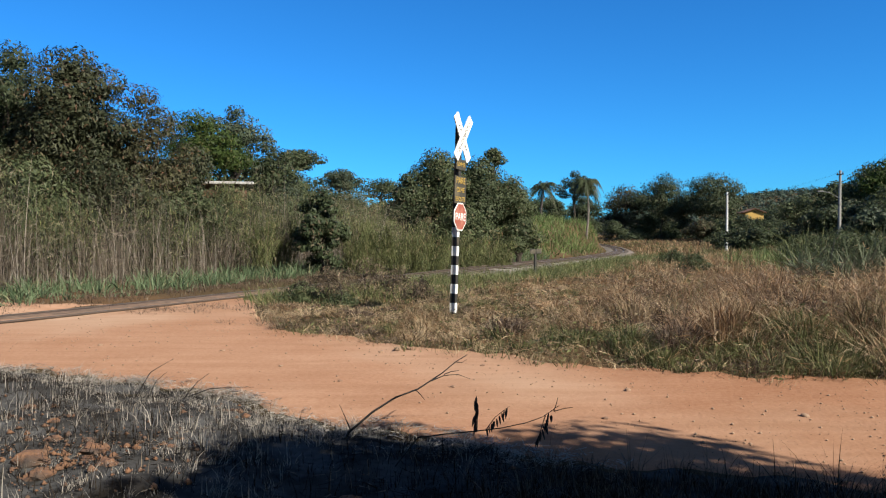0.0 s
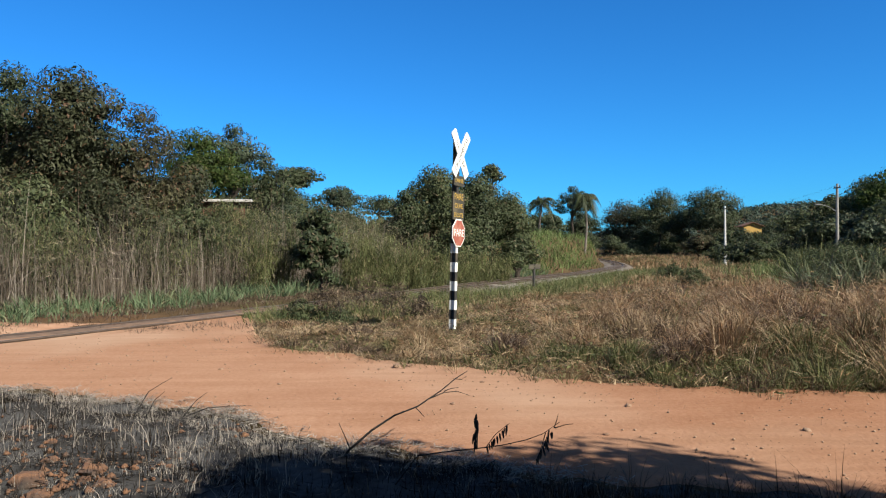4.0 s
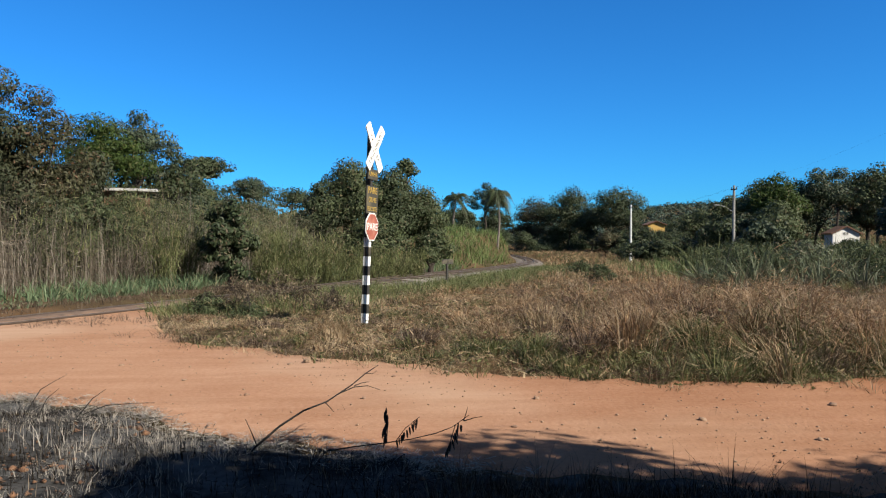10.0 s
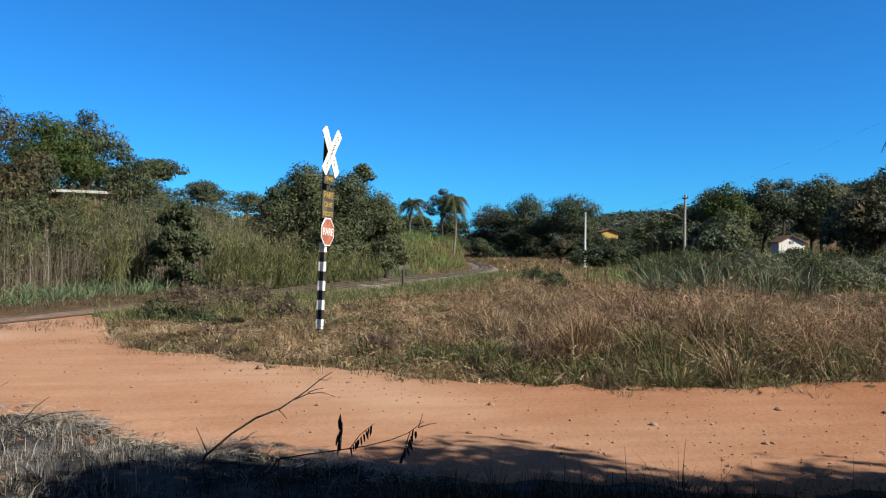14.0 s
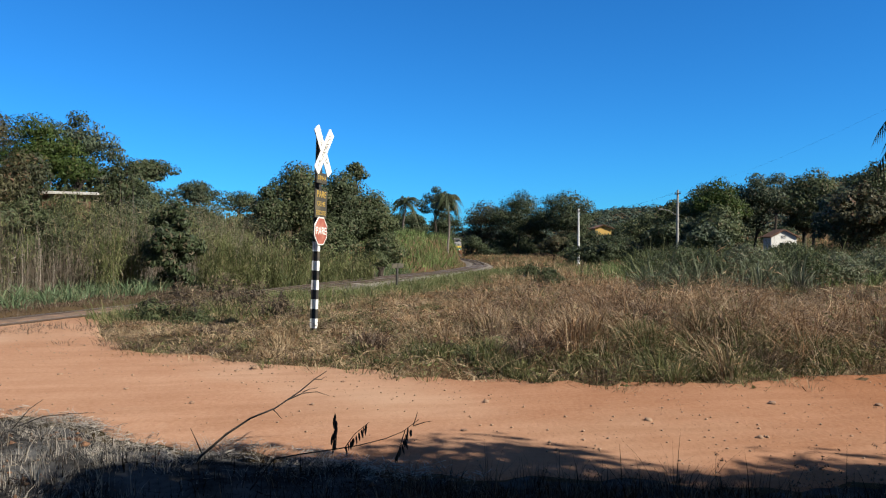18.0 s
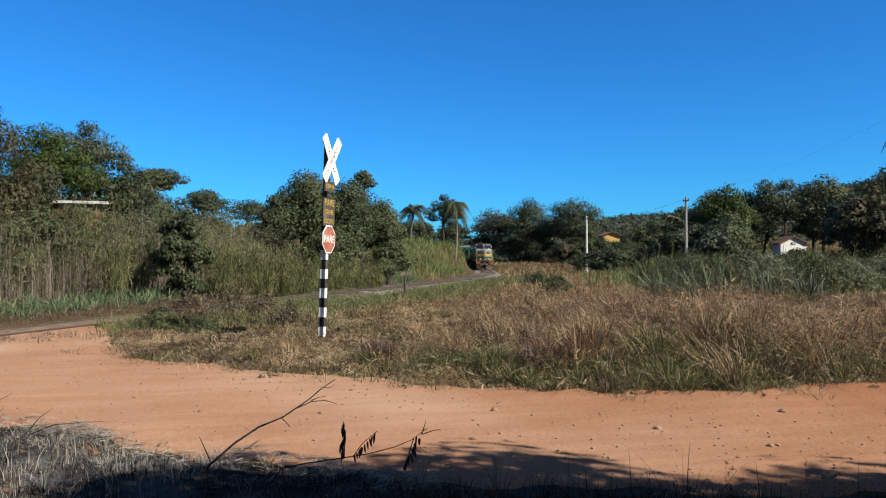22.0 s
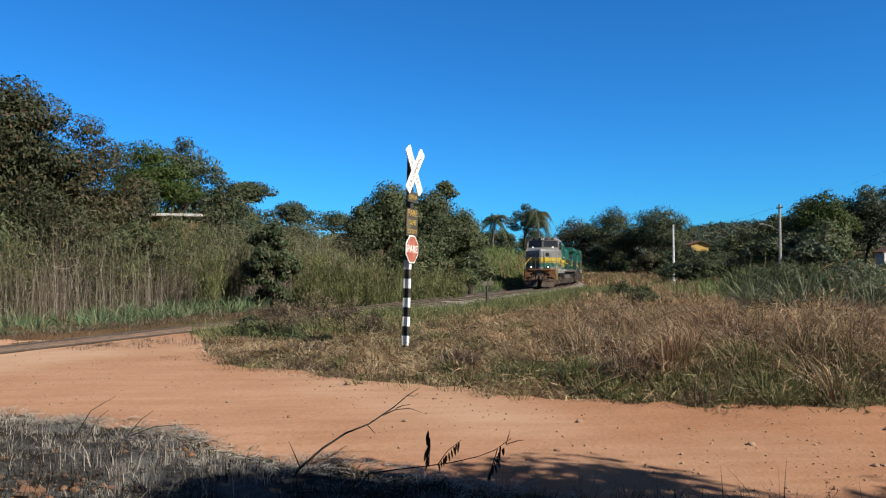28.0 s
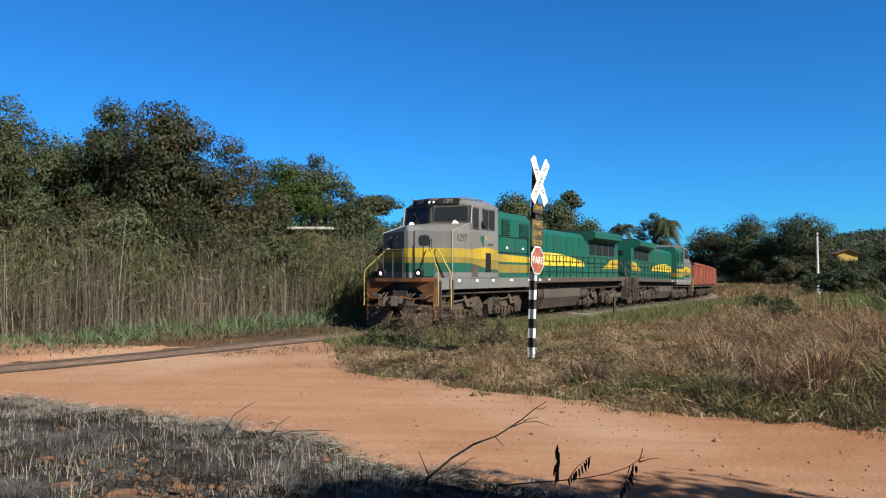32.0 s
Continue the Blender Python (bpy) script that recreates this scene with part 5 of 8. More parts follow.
def bogie(parent, x, r=0.46, wb=1.7, heavy=True):
    """A two-axle bogie with cast side frames; its parts sit in its own space."""
    bm = B()
    box(bm, -0.25, 0.25, -0.75, 0.75, 0.45, 0.8, 0.02)
    for s in (-1, 1):
        box(bm, -wb / 2 - 0.1, wb / 2 + 0.1, s * 0.42 - 0.05, s * 0.42 + 0.05, 0.5, 0.62)
    bg = part("bogie", bm, M["under"], parent)
    bg.location = (x, 0, 0)
    for s in (-1, 1):
        b = B()
        h = wb / 2
        y0, y1 = (0.74, 0.92) if s > 0 else (-0.92, -0.74)
        k = 0.26 if heavy else 0.0
        prism(b, [(-h - 0.62, 0.66), (-h - 0.52, 0.30), (-h + 0.22, 0.30), (-h + 0.42, 0.50), (-0.32, 0.42), (-0.25, 0.20), (0.25, 0.20), (0.32, 0.42), (h - 0.42, 0.50), (h - 0.22, 0.30), (h + 0.52, 0.30), (h + 0.62, 0.66), (h + 0.2, 0.82 + k), (0.45, 0.72 + k / 2), (-0.45, 0.72 + k / 2), (-h - 0.2, 0.82 + k)], "y", y0, y1)
        part("side_frame", b, M["truck"], bg)
        if heavy:
            b = B()
            tube(b, [(-h + 0.1, s * 0.98, 0.74), (-0.1, s * 1.0, 0.86), (h - 0.2, s * 0.98, 0.78)], 0.035, 6)
            part("brake_rod", b, M["truck"], bg)
            b = B()
            hull(b, [(-0.5, s * 0.94, 0.62), (-0.1, s * 0.94, 1.02), (0.05, s * 0.94, 1.02), (-0.2, s * 0.94, 0.62), (-0.5, s * 1.04, 0.62), (-0.1, s * 1.04, 1.02), (0.05, s * 1.04, 1.02), (-0.2, s * 1.04, 0.62)])
            part("damper", b, M["truck"], bg)
            b = B()
            tube(b, [(h + 0.2, s * 0.9, 1.0), (h + 0.2, s * 1.0, 0.8), (h + 0.05, s * 1.02, 0.55), (h + 0.3, s * 1.0, 0.42)], 0.025, 6)
            part("sand_pipe", b, M["truck"], bg)
        for a in (-h, h):
            b = B()
            yy = s * 0.93
            box(b, a - 0.17, a + 0.17, min(yy, yy + s * 0.10), max(yy, yy + s * 0.10), r - 0.16, r + 0.16, 0.03)
            tube(b, [(a, yy + s * 0.10, r), (a, yy + s * 0.14, r)], 0.10, 10)
            part("axle_box", b, M["truck"], bg)
            b = B()
            tube(b, [(a - 0.36 * (1 if a > 0 else -1), s * 0.98, 0.58), (a - 0.05 * (1 if a > 0 else -1), s * 0.98, 0.70)], 0.09, 8)
            part("brake_cylinder", b, M["truck"], bg)
        for a in (-0.16, 0.16):
            b = B()
            for k in range(5):
                tube(b, [(a, s * 0.96, 0.27 + k * 0.06), (a, s * 0.96, 0.305 + k * 0.06)], 0.075, 8)
            part("spring", b, M["truck"], bg)
    ws = [wheelset(bg, a, r) for a in (-wb / 2, wb / 2)]
    return bg, ws




def nose_outline(grow=0.0):
    return [(6.6, -1.42 - grow), (6.6, 1.42 + grow), (8.6, 1.42 + grow), (9.70 + grow, 1.39 + grow), (10.20 + grow, 0.08), (10.20 + grow, -0.08), (9.70 + grow, -1.39 - grow), (8.6, -1.42 - grow)]


def front(y, z):
    """The raked, arrow-shaped front of the cab."""
    return Vector((8.86 - 0.26 * abs(y) - 0.12 * (z - 3.4), y, z))


def tilted(bm, y0, y1, z0, z1, thick):
    a, c = sorted((y0, y1))
    return slab(bm, [front(a, z0), front(c, z0), front(c, z1), front(a, z1)], thick)


def locomotive(number=True):
    th = tagged(empty("locomotive"), "grey, green and yellow diesel freight locomotive, dusty, on the track", "locomotive", group="locomotives of the train")
    # frame and walkway
    b = B()
    box(b, -10.5, 4.4, -1.40, 1.40, 1.37, 1.58, 0.02)
    box(b, -10.5, -9.3, -1.36, 1.36, 1.1, 1.37, 0.02)
    fr = part("frame", b, M["sill"], th, "dusty grey underframe sill")
    b = B()
    box(b, 4.4, 10.4, -1.40, 1.40, 1.22, 1.58, 0.02)
    part("cab_skirt", b, M["grey"], th, "dusty grey skirt below the cab")
    # core and beam are black, painting the shade of the gap above the bogies
    b = B()
    box(b, -9.3, 4.4, -0.95, 0.95, 1.05, 1.37)
    part("frame_core", b, M["black"], th, "inner frame below the walkway, black for the shaded gap")
    b = B()
    box(b, -10.4, 10.3, -0.62, 0.62, 0.9, 1.2)
    part("centre_beam", b, M["black"], th, "beam below the frame, black for the shaded gap")
    for k in range(22):
        b = B()
        x = -10.0 + 0.95 * k
        box(b, x - 0.03, x + 0.03, -1.25, 1.25, 1.02, 1.2)
        part("cross_member", b, M["black"], th)
    for s in (-1, 1):
        for k in range(7):
            x = 9.2 - 1.17 * k
            b = B()
            side_plate(b, [(x, 1.455), (x + 0.16, 1.455), (x + 0.16, 1.53), (x, 1.53)], s * 1.40, 0.006)
            part("reflector", b, M["white"], fr, "small white reflector")
    # cab and nose in painted bands
    for name, z0, z1, m, g in (("nose_base", 1.58, 1.76, "grey", 0.002), ("lower_nose_panel", 1.76, 2.06, "green", 0), ("nose_lower_stripe", 2.06, 2.24, "olive", 0.003), ("nose_stripe", 2.24, 2.52, "yellow", 0.004), ("nose", 2.52, 3.05, "grey", 0)):
        b = B()
        prism(b, nose_outline(g), "z", z0, z1)
        part(name, b, M[m], th)
    b = B()
    hull(b, [(x, y, 3.05) for x, y in nose_outline()] + [(10.17, 0, 3.21), (8.5, -1.36, 3.38), (8.5, 1.36, 3.38), (8.8, 0, 3.40), (6.6, 1.42, 3.2), (6.6, -1.42, 3.2)])
    part("nose_top", b, M["grey"], th)
    b = B()
    hull(b, [(6.6, -1.42, 3.2), (6.6, 1.42, 3.2), (8.52, -1.42, 3.2), (8.52, 1.42, 3.2), (8.88, 0, 3.2), (6.6, -1.42, 4.02), (6.6, 1.42, 4.02), (8.44, -1.40, 3.96), (8.44, 1.40, 3.96), (6.7, -1.0, 4.26), (6.7, 1.0, 4.26), (8.40, -0.9, 4.25), (8.40, 0.9, 4.25), (8.72, 0.1, 4.25), (8.72, -0.1, 4.25)])
    cab = part("cab", b, M["grey"], th, "grey driver's cab")
    for s in (-1, 1):
        # pale corner lines
        b = B()
        tube(b, [(9.70, s * 1.395, 1.62), (9.70, s * 1.395, 3.06)], 0.016, 6)
        part("corner_strip", b, M["pale_line"], th, "pale nose corner strip")
        b = B()
        tube(b, [(8.53, s * 1.41, 3.38), (8.45, s * 1.40, 3.96)], 0.026, 6)
        tube(b, [(9.70, s * 1.38, 3.06), (8.53, s * 1.40, 3.38)], 0.012, 6)
        part("windscreen_post", b, M["pale_line"], cab, "pale windscreen post")
        b = B()
        tube(b, [(8.55, s * 1.05, 4.26), (7.0, s * 1.05, 4.28)], 0.02, 6)
        part("gutter", b, M["grey"], cab)
    for s in (-1, 1):
        # stripe on the cab side, bowed
        b = B()
        n = 14
        up = [(6.62 + 1.95 * k / n, 2.46 + 0.14 * math.sin(math.pi * (0.15 + 0.75 * k / n))) for k in range(n + 1)]
        side_plate(b, [(6.62, 2.18)] + [(8.57, 2.22)] + list(reversed(up)), s * 1.425, 0.006)
        part("cab_stripe", b, M["yellow"], th, "bright yellow stripe")
        b = B()
        side_plate(b, [(6.62, 1.84), (7.6, 1.92), (8.57, 2.05), (8.57, 2.21), (6.62, 2.17)], s * 1.425, 0.005)
        part("lower_stripe", b, M["olive"], th, "dust-streaked dark ochre stripe")
        b = B()
        side_plate(b, [(7.2, 1.78), (7.55, 1.78), (7.55, 2.42), (7.2, 2.42)], s * 1.43, 0.02)
        part("battery_door", b, M["black"], th, "black grille door")
        for x0, x1 in ((6.90, 7.28), (7.36, 7.72), (8.06, 8.40)):
            b = B()
            side_plate(b, [(x0 - 0.04, 3.2), (x1 + 0.04, 3.2), (x1 + 0.04, 3.92), (x0 - 0.04, 3.92)], s * 1.42, 0.012)
            w = part("cab_window", b, M["sill"], cab)
            b = B()
            side_plate(b, [(x0, 3.24), (x1, 3.24), (x1, 3.88), (x0, 3.88)], s * 1.434, 0.006)
            part("pane", b, M["glass"], cab)
        # windscreen
        b = B()
        tilted(b, s * 0.05, s * 1.34, 3.40, 3.98, 0.012)
        wf = part("windscreen_frame", b, M["sill"], cab)
        b = B()
        q = [(0.12, 3.47), (1.26, 3.45), (1.28, 3.50), (1.25, 3.90), (1.20, 3.94), (0.16, 3.92), (0.12, 3.88)]
        q = [front(s * y, z) + Vector((0.014, 0, 0)) for y, z in (q if s > 0 else reversed(q))]
        slab(b, q, 0.012)
        part("windscreen", b, M["glass"], wf, "dark windscreen pane")
        b = B()
        tube(b, [front(s * 0.6, 3.42) + Vector((0.05, 0, 0)), front(s * 0.86, 3.78) + Vector((0.04, 0, 0))], 0.012, 5)
        part("wiper", b, M["black"], wf)
        b = B()
        tilted(b, s * 0.2, s * 0.95, 4.02, 4.22, 0.05)
        nb = part("number_board", b, M["black"], cab, "black number board over the windscreen")
        lettering("1297", 0.18, Matrix.Translation(front(s * 0.57, 4.12) + Vector((0.055, s * 0.012, 0))) @ Euler((radians(90), 0, radians(90 + s * 14.5))).to_matrix().to_4x4(), M["pale_line"], nb)
        b = B()
        box(b, 7.6, 7.85, s * 1.47 - 0.05, s * 1.47 + 0.05, 3.3, 3.47, 0.02)
        tube(b, [(7.85, s * 1.40, 3.35), (7.85, s * 1.5, 3.35)], 0.015, 5)
        part("mirror", b, M["black"], cab)
        # white stub that paints in a sun glint below the windscreen
        b = B()
        tube(b, [front(s * 0.9, 3.36) + Vector((0.02, 0, 0)), front(s * 0.9, 3.40) + Vector((0.16, 0, 0))], 0.085, 10)
        part("lamp_cover", b, M["white"], cab, "small white stub painted as a sun glint below the windscreen")
        # headlamps
        b = B()
        tube(b, [(8.5, s * 0.09, 4.1), (8.83, s * 0.09, 4.1)], 0.075, 12)
        hl = part("headlamp", b, M["black"], cab)
        b = B()
        tube(b, [(8.831, s * 0.09, 4.1), (8.84, s * 0.09, 4.1)], 0.045, 12)
        part("headlamp_lens", b, M["dim_lamp"], hl, "dim headlamp lens")
        b = B()
        tube(b, [(10.42, s * 0.74, 1.73), (10.60, s * 0.74, 1.73)], 0.12, 12, 0.14)
        dl = part("ditch_light", b, M["black"], th)
        b = B()
        tube(b, [(10.601, s * 0.74, 1.73), (10.61, s * 0.74, 1.73)], 0.05, 12)
        part("lens", b, M["lamp"], dl, "lit ditch light")
        # number and mark on the side
        rot = Euler((radians(90), 0, radians(180 if s > 0 else 0))).to_matrix().to_4x4()
        lettering("1297", 0.33, Matrix.Translation((9.12, s * 1.416, 2.86)) @ rot, M["sill"], th, "grey running number on the cab side")
        b = B()
        side_plate(b, [(7.92, 2.98), (7.62, 2.98), (7.70, 2.56)], s * 1.424, 0.004)
        part("company_mark", b, M["green"], th, "green wedge-shaped company mark")
        b = B()
        side_plate(b, [(7.60, 2.98), (7.42, 2.98), (7.56, 2.84)], s * 1.424, 0.004)
        part("company_mark", b, M["yellow"], th, "yellow corner of the company mark")
        b = B()
        side_plate(b, [(7.0, 2.68), (7.38, 2.68), (7.38, 2.75), (7.0, 2.75)], s * 1.424, 0.004)
        part("mark_bar", b, M["sill"], th, "grey bar beside the company mark")
        # steps and hand rails at both ends
        for e in (1, -1):
            b = B()
            x0 = e * 9.75
            for z in (0.42, 0.72, 1.02):
                box(b, min(x0, x0 + e * 0.62), max(x0, x0 + e * 0.62), s * 1.32 - 0.14, s * 1.32 + 0.14, z - 0.015, z + 0.015)
            for xx in (x0, x0 + e * 0.62):
                box(b, xx - 0.015, xx + 0.015, s * 1.32 - 0.15, s * 1.32 + 0.15, 0.38, 1.5)
            part("steps", b, M["sill"], th, "steel corner steps")
            for pts in ([(10.06, 0.78, 2.52), (10.12, 0.86, 2.5), (10.52, 1.43, 1.85), (10.54, 1.46, 1.7), (10.54, 1.46, 0.72)], [(9.92, 0.98, 2.52), (9.97, 1.04, 2.5), (9.86, 1.46, 1.72), (9.86, 1.47, 1.6), (9.86, 1.47, 0.62)]):
                b = B()
                tube(b, [(e * x, s * y, z) for x, y, z in pts], 0.019, 6)
                part("grab_rail", b, M["railing_yellow"] if e > 0 else M["sill"], th, "sloping pale yellow grab rail" if e > 0 else "")
    # nose door and lamps
    d = Vector((9.70 - 10.20, 1.31, 0)).normalized()
    n = Vector((-d.y, d.x, 0)) * -1
    o = Vector((10.20, 0.08, 0)) + n * 0.002
    b = B()
    slab(b, [o + d * 0.22 + Vector((0, 0, 1.64)), o + d * 0.86 + Vector((0, 0, 1.64)), o + d * 0.86 + Vector((0, 0, 3.08)), o + d * 0.22 + Vector((0, 0, 3.08))], 0.035)
    door = part("nose_door", b, M["grey"], th, "grey nose door")
    for z0, z1, m in ((2.24, 2.52, "yellow"), (2.06, 2.24, "olive"), (1.64, 2.06, "green")):
        b = B()
        oo = o + n * 0.036
        slab(b, [oo + d * 0.225 + Vector((0, 0, z0)), oo + d * 0.855 + Vector((0, 0, z0)), oo + d * 0.855 + Vector((0, 0, z1)), oo + d * 0.225 + Vector((0, 0, z1))], 0.004)
        part("painted_band", b, M[m], door)
    b = B()
    c = o + n * 0.037 + d * 0.53 + Vector((0, 0, 2.76))
    slab(b, [c + d * (0.17 * cos4(k, 0)) + Vector((0, 0, 0.165 * cos4(k, 1))) for k in range(20)], 0.012)
    w = part("door_window", b, M["black"], door, "black rubber window surround")
    b = B()
    c = c + n * 0.013
    slab(b, [c + d * (0.13 * cos4(k, 0)) + Vector((0, 0, 0.125 * cos4(k, 1))) for k in range(20)], 0.006)
    part("pane", b, M["glass"], w, "small round-cornered dark pane")
    b = B()
    c = o + n * 0.036 + d * 0.78 + Vector((0, 0, 2.5))
    tube(b, [c, c + n * 0.06, c + n * 0.06 + Vector((0, 0, 0.3)), c + Vector((0, 0, 0.3))], 0.014, 5)
    part("door_handle", b, M["black"], door)
    for y, z in ((-0.45, 2.86), (-0.85, 2.84), (-0.45, 2.6), (-0.85, 2.6), (-0.95, 2.72)):
        b = B()
        x = 10.20 - 0.382 * (abs(y) - 0.08)
        tube(b, [(x - 0.05, y, z), (x + 0.07, y - 0.02, z)], 0.05, 8)
        part("nose_fitting", b, M["sill"], th, "small round lamp on the nose")
    # front platform, railing, pilot and coupler
    rnd = random.Random(12)
    for e in (1, -1):
        rust = M["pilot"] if e > 0 else M["under"]
        b = B()
        prism(b, [(e * 10.38, -1.36), (e * 10.38, 1.36), (e * 10.55, 1.34), (e * 10.66, 0.9), (e * 10.66, -0.9), (e * 10.55, -1.34)], "z", 1.47, 1.585)
        part("end_beam", b, rust, th, "rust-orange end platform" if e > 0 else "")
        # plate coloured black to paint the shade of the recess below the platform
        b = B()
        box(b, min(e * 10.34, e * 10.40), max(e * 10.34, e * 10.40), -1.2, 1.2, 0.3, 1.47)
        part("end_plate", b, M["black"], th, "recessed end plate, black for the shade of the recess")
        for s in (-1, 1):
            # scooped gusset below the platform
            b = B()
            pts = [(1.34, 1.47), (0.22, 1.47), (0.34, 1.38), (0.62, 1.30), (0.92, 1.12), (1.05, 0.86), (1.30, 0.86)]
            prism(b, [(s * y, z) for y, z in pts], "x", min(e * 10.50, e * 10.58), max(e * 10.50, e * 10.58))
            part("gusset", b, rust, th, "rust-dusted curved gusset")
            b = B()
            box(b, min(e * 10.40, e * 10.56), max(e * 10.40, e * 10.56), s * 1.30 - 0.03, s * 1.30 + 0.03, 0.3, 1.47)
            part("end_post", b, rust, th)
            # plough: a bent plate in three strips
            prof = [(10.52, 0.86), (10.74, 0.70), (10.72, 0.46), (10.86, 0.16)]
            for (xa, za), (xb, zb) in zip(prof, prof[1:]):
                b = B()
                ya, yb = s * 0.24, s * 1.24
                hull(b, [(e * (xa + f), y, z) for xa, z, f in ((xa, za, 0), (xb, zb, 0), (xa, za, -0.05), (xb, zb, -0.05)) for y in (ya,)] + [(e * (xa + f - 0.16), yb, z) for xa, z, f in ((xa, za, 0), (xb, zb, 0), (xa, za, -0.05), (xb, zb, -0.05))])
                part("plough_plate", b, M["under"] if za > 0.6 else rust, th, "bent dusty pilot plough plate")
            b = B()
            hull(b, [(e * 10.66, s * 0.20, 0.60), (e * 10.96, s * 0.20, 0.14), (e * 10.50, s * 1.26, 0.62), (e * 10.74, s * 1.26, 0.14), (e * 10.60, s * 0.20, 0.60), (e * 10.90, s * 0.20, 0.14), (e * 10.44, s * 1.26, 0.62), (e * 10.68, s * 1.26, 0.14)])
            part("plough_blade", b, M["under"], th, "scraped dark plough blade")
            for y, z0, z1 in ((0.5, 0.62, 0.95), (0.85, 0.62, 0.9)):
                b = B()
                hull(b, [(e * 10.44, s * y - 0.05, z1), (e * 10.44, s * y + 0.05, z1), (e * 10.70, s * y - 0.04, z0), (e * 10.70, s * y + 0.04, z0), (e * 10.44, s * y - 0.05, z0), (e * 10.44, s * y + 0.05, z0)])
                part("plough_bracket", b, rust, th)
            b = B()
            tube(b, [(e * 10.60, s * 1.32, 1.10), (e * 10.74, s * 1.1, 0.98), (e * 10.80, s * 0.6, 0.94), (e * 10.84, s * 0.22, 1.02)], 0.022, 6)
            part("uncoupling_lever", b, rust, th)
            b = B()
            box(b, min(e * 10.42, e * 10.62), max(e * 10.42, e * 10.62), s * 0.95 - 0.16, s * 0.95 + 0.16, 0.9, 1.08, 0.03)
            part("valve_box", b, M["tank"], th)
        b = B()
        box(b, min(e * 10.4, e * 10.9), max(e * 10.4, e * 10.9), -0.11, 0.11, 0.78, 1.0, 0.03)
        part("coupler", b, M["tank"], th, "dusty knuckle coupler")
        b = B()
        hull(b, [(e * 10.88, -0.12, 0.72), (e * 10.88, 0.14, 0.72), (e * 11.14, 0.22, 0.74), (e * 11.2, 0.1, 0.74), (e * 11.02, -0.04, 0.74), (e * 10.88, -0.12, 1.04), (e * 10.88, 0.14, 1.04), (e * 11.14, 0.22, 1.02), (e * 11.2, 0.1, 1.02), (e * 11.02, -0.04, 1.02)])
        hull(b, [(e * 10.95, -0.24, 0.76), (e * 11.16, -0.22, 0.76), (e * 11.06, -0.08, 0.76), (e * 10.95, -0.24, 1.0), (e * 11.16, -0.22, 1.0), (e * 11.06, -0.08, 1.0)])
        part("coupler_knuckle", b, M["tank"], th)
        b = B()
        box(b, min(e * 10.4, e * 10.56), max(e * 10.4, e * 10.56), -0.3, 0.3, 0.62, 1.2, 0.03)
        part("draft_box", b, M["under"], th)
        for y in (-0.62, -0.48, 0.44, 0.60):
            b = B()
            j = rnd.uniform(-0.06, 0.06)
            tube(b, [(e * 10.56, y, 1.12), (e * 10.78, y + j, 0.98), (e * 10.88, y + j * 1.5, 0.76), (e * 10.86, y * 0.92 + j, 0.62), (e * 10.80, y * 0.8, 0.58)], 0.022, 6)
            part("air_hose", b, M["under"], th)
        for y in (-0.8, -0.4, 0.0, 0.4, 0.8):
            b = B()
            tube(b, [(e * 10.40, y, 1.58), (e * 10.40, y, 2.46 if y < 0.2 else 2.56)], 0.02, 6)
            part("end_railing_post", b, M["sill"] if y < 0.2 else M["black"], th)
        b = B()
        tube(b, [(e * 10.40, -0.8, 2.46), (e * 10.40, 0.0, 2.46)], 0.02, 6)
        tube(b, [(e * 10.40, -0.8, 2.36), (e * 10.40, 0.0, 2.36)], 0.014, 6)
        part("end_railing", b, M["sill"], th)
    # equipment cabinet behind the cab
    b = B()
    prism(b, [(-1.38, 2.06), (1.38, 2.06), (1.38, 3.72), (1.15, 3.96), (-1.15, 3.96), (-1.38, 3.72)], "x", 4.5, 6.58)
    cb = part("equipment_cabinet", b, M["green"], th, "green equipment cabinet behind the cab")
    b = B()
    box(b, 4.5, 6.58, -1.38, 1.38, 1.58, 1.76)
    part("cabinet_base", b, M["green"], th)
    b = B()
    box(b, 4.5, 6.58, -1.38, 1.38, 1.76, 2.06)
    part("cabinet_stripe", b, M["olive"], th, "dust-streaked dark ochre stripe")
    for s in (-1, 1):
        b = B()
        side_plate(b, [(4.5, 2.14), (6.58, 2.14), (6.58, 2.42), (4.5, 2.36)], s * 1.38, 0.006)
        part("cabinet_upper_stripe", b, M["yellow"], th)
        for x0, x1, z0, z1 in ((5.85, 6.35, 3.08, 3.66), (4.62, 5.25, 3.08, 3.6)):
            b = B()
            side_plate(b, [(x0, z0), (x1, z0), (x1, z1), (x0, z1)], s * 1.38, 0.008)
            lv = part("louvre_panel", b, M["black"], cb, "black louvred opening")
            for k in range(7):
                b = B()
                z = z0 + 0.06 + k * (z1 - z0 - 0.1) / 6
                y0 = s * 1.388
                box(b, x0 + 0.02, x1 - 0.02, min(y0, y0 + s * 0.03), max(y0, y0 + s * 0.03), z - 0.015, z + 0.015)
                part("slat", b, M["green"], lv)
        for x0, x1, z0, z1 in ((4.6, 5.5, 2.5, 3.0), (5.6, 6.5, 2.5, 3.0)):
            b = B()
            side_plate(b, [(x0, z0), (x1, z0), (x1, z1), (x0, z1)], s * 1.38, 0.014)
            pn = part("access_panel", b, M["green"], cb)
            b = B()
            y0 = s * 1.394
            box(b, (x0 + x1) / 2 - 0.05, (x0 + x1) / 2 + 0.05, min(y0, y0 + s * 0.02), max(y0, y0 + s * 0.02), z0 + 0.12, z0 + 0.2)
            part("latch", b, M["white"], pn)
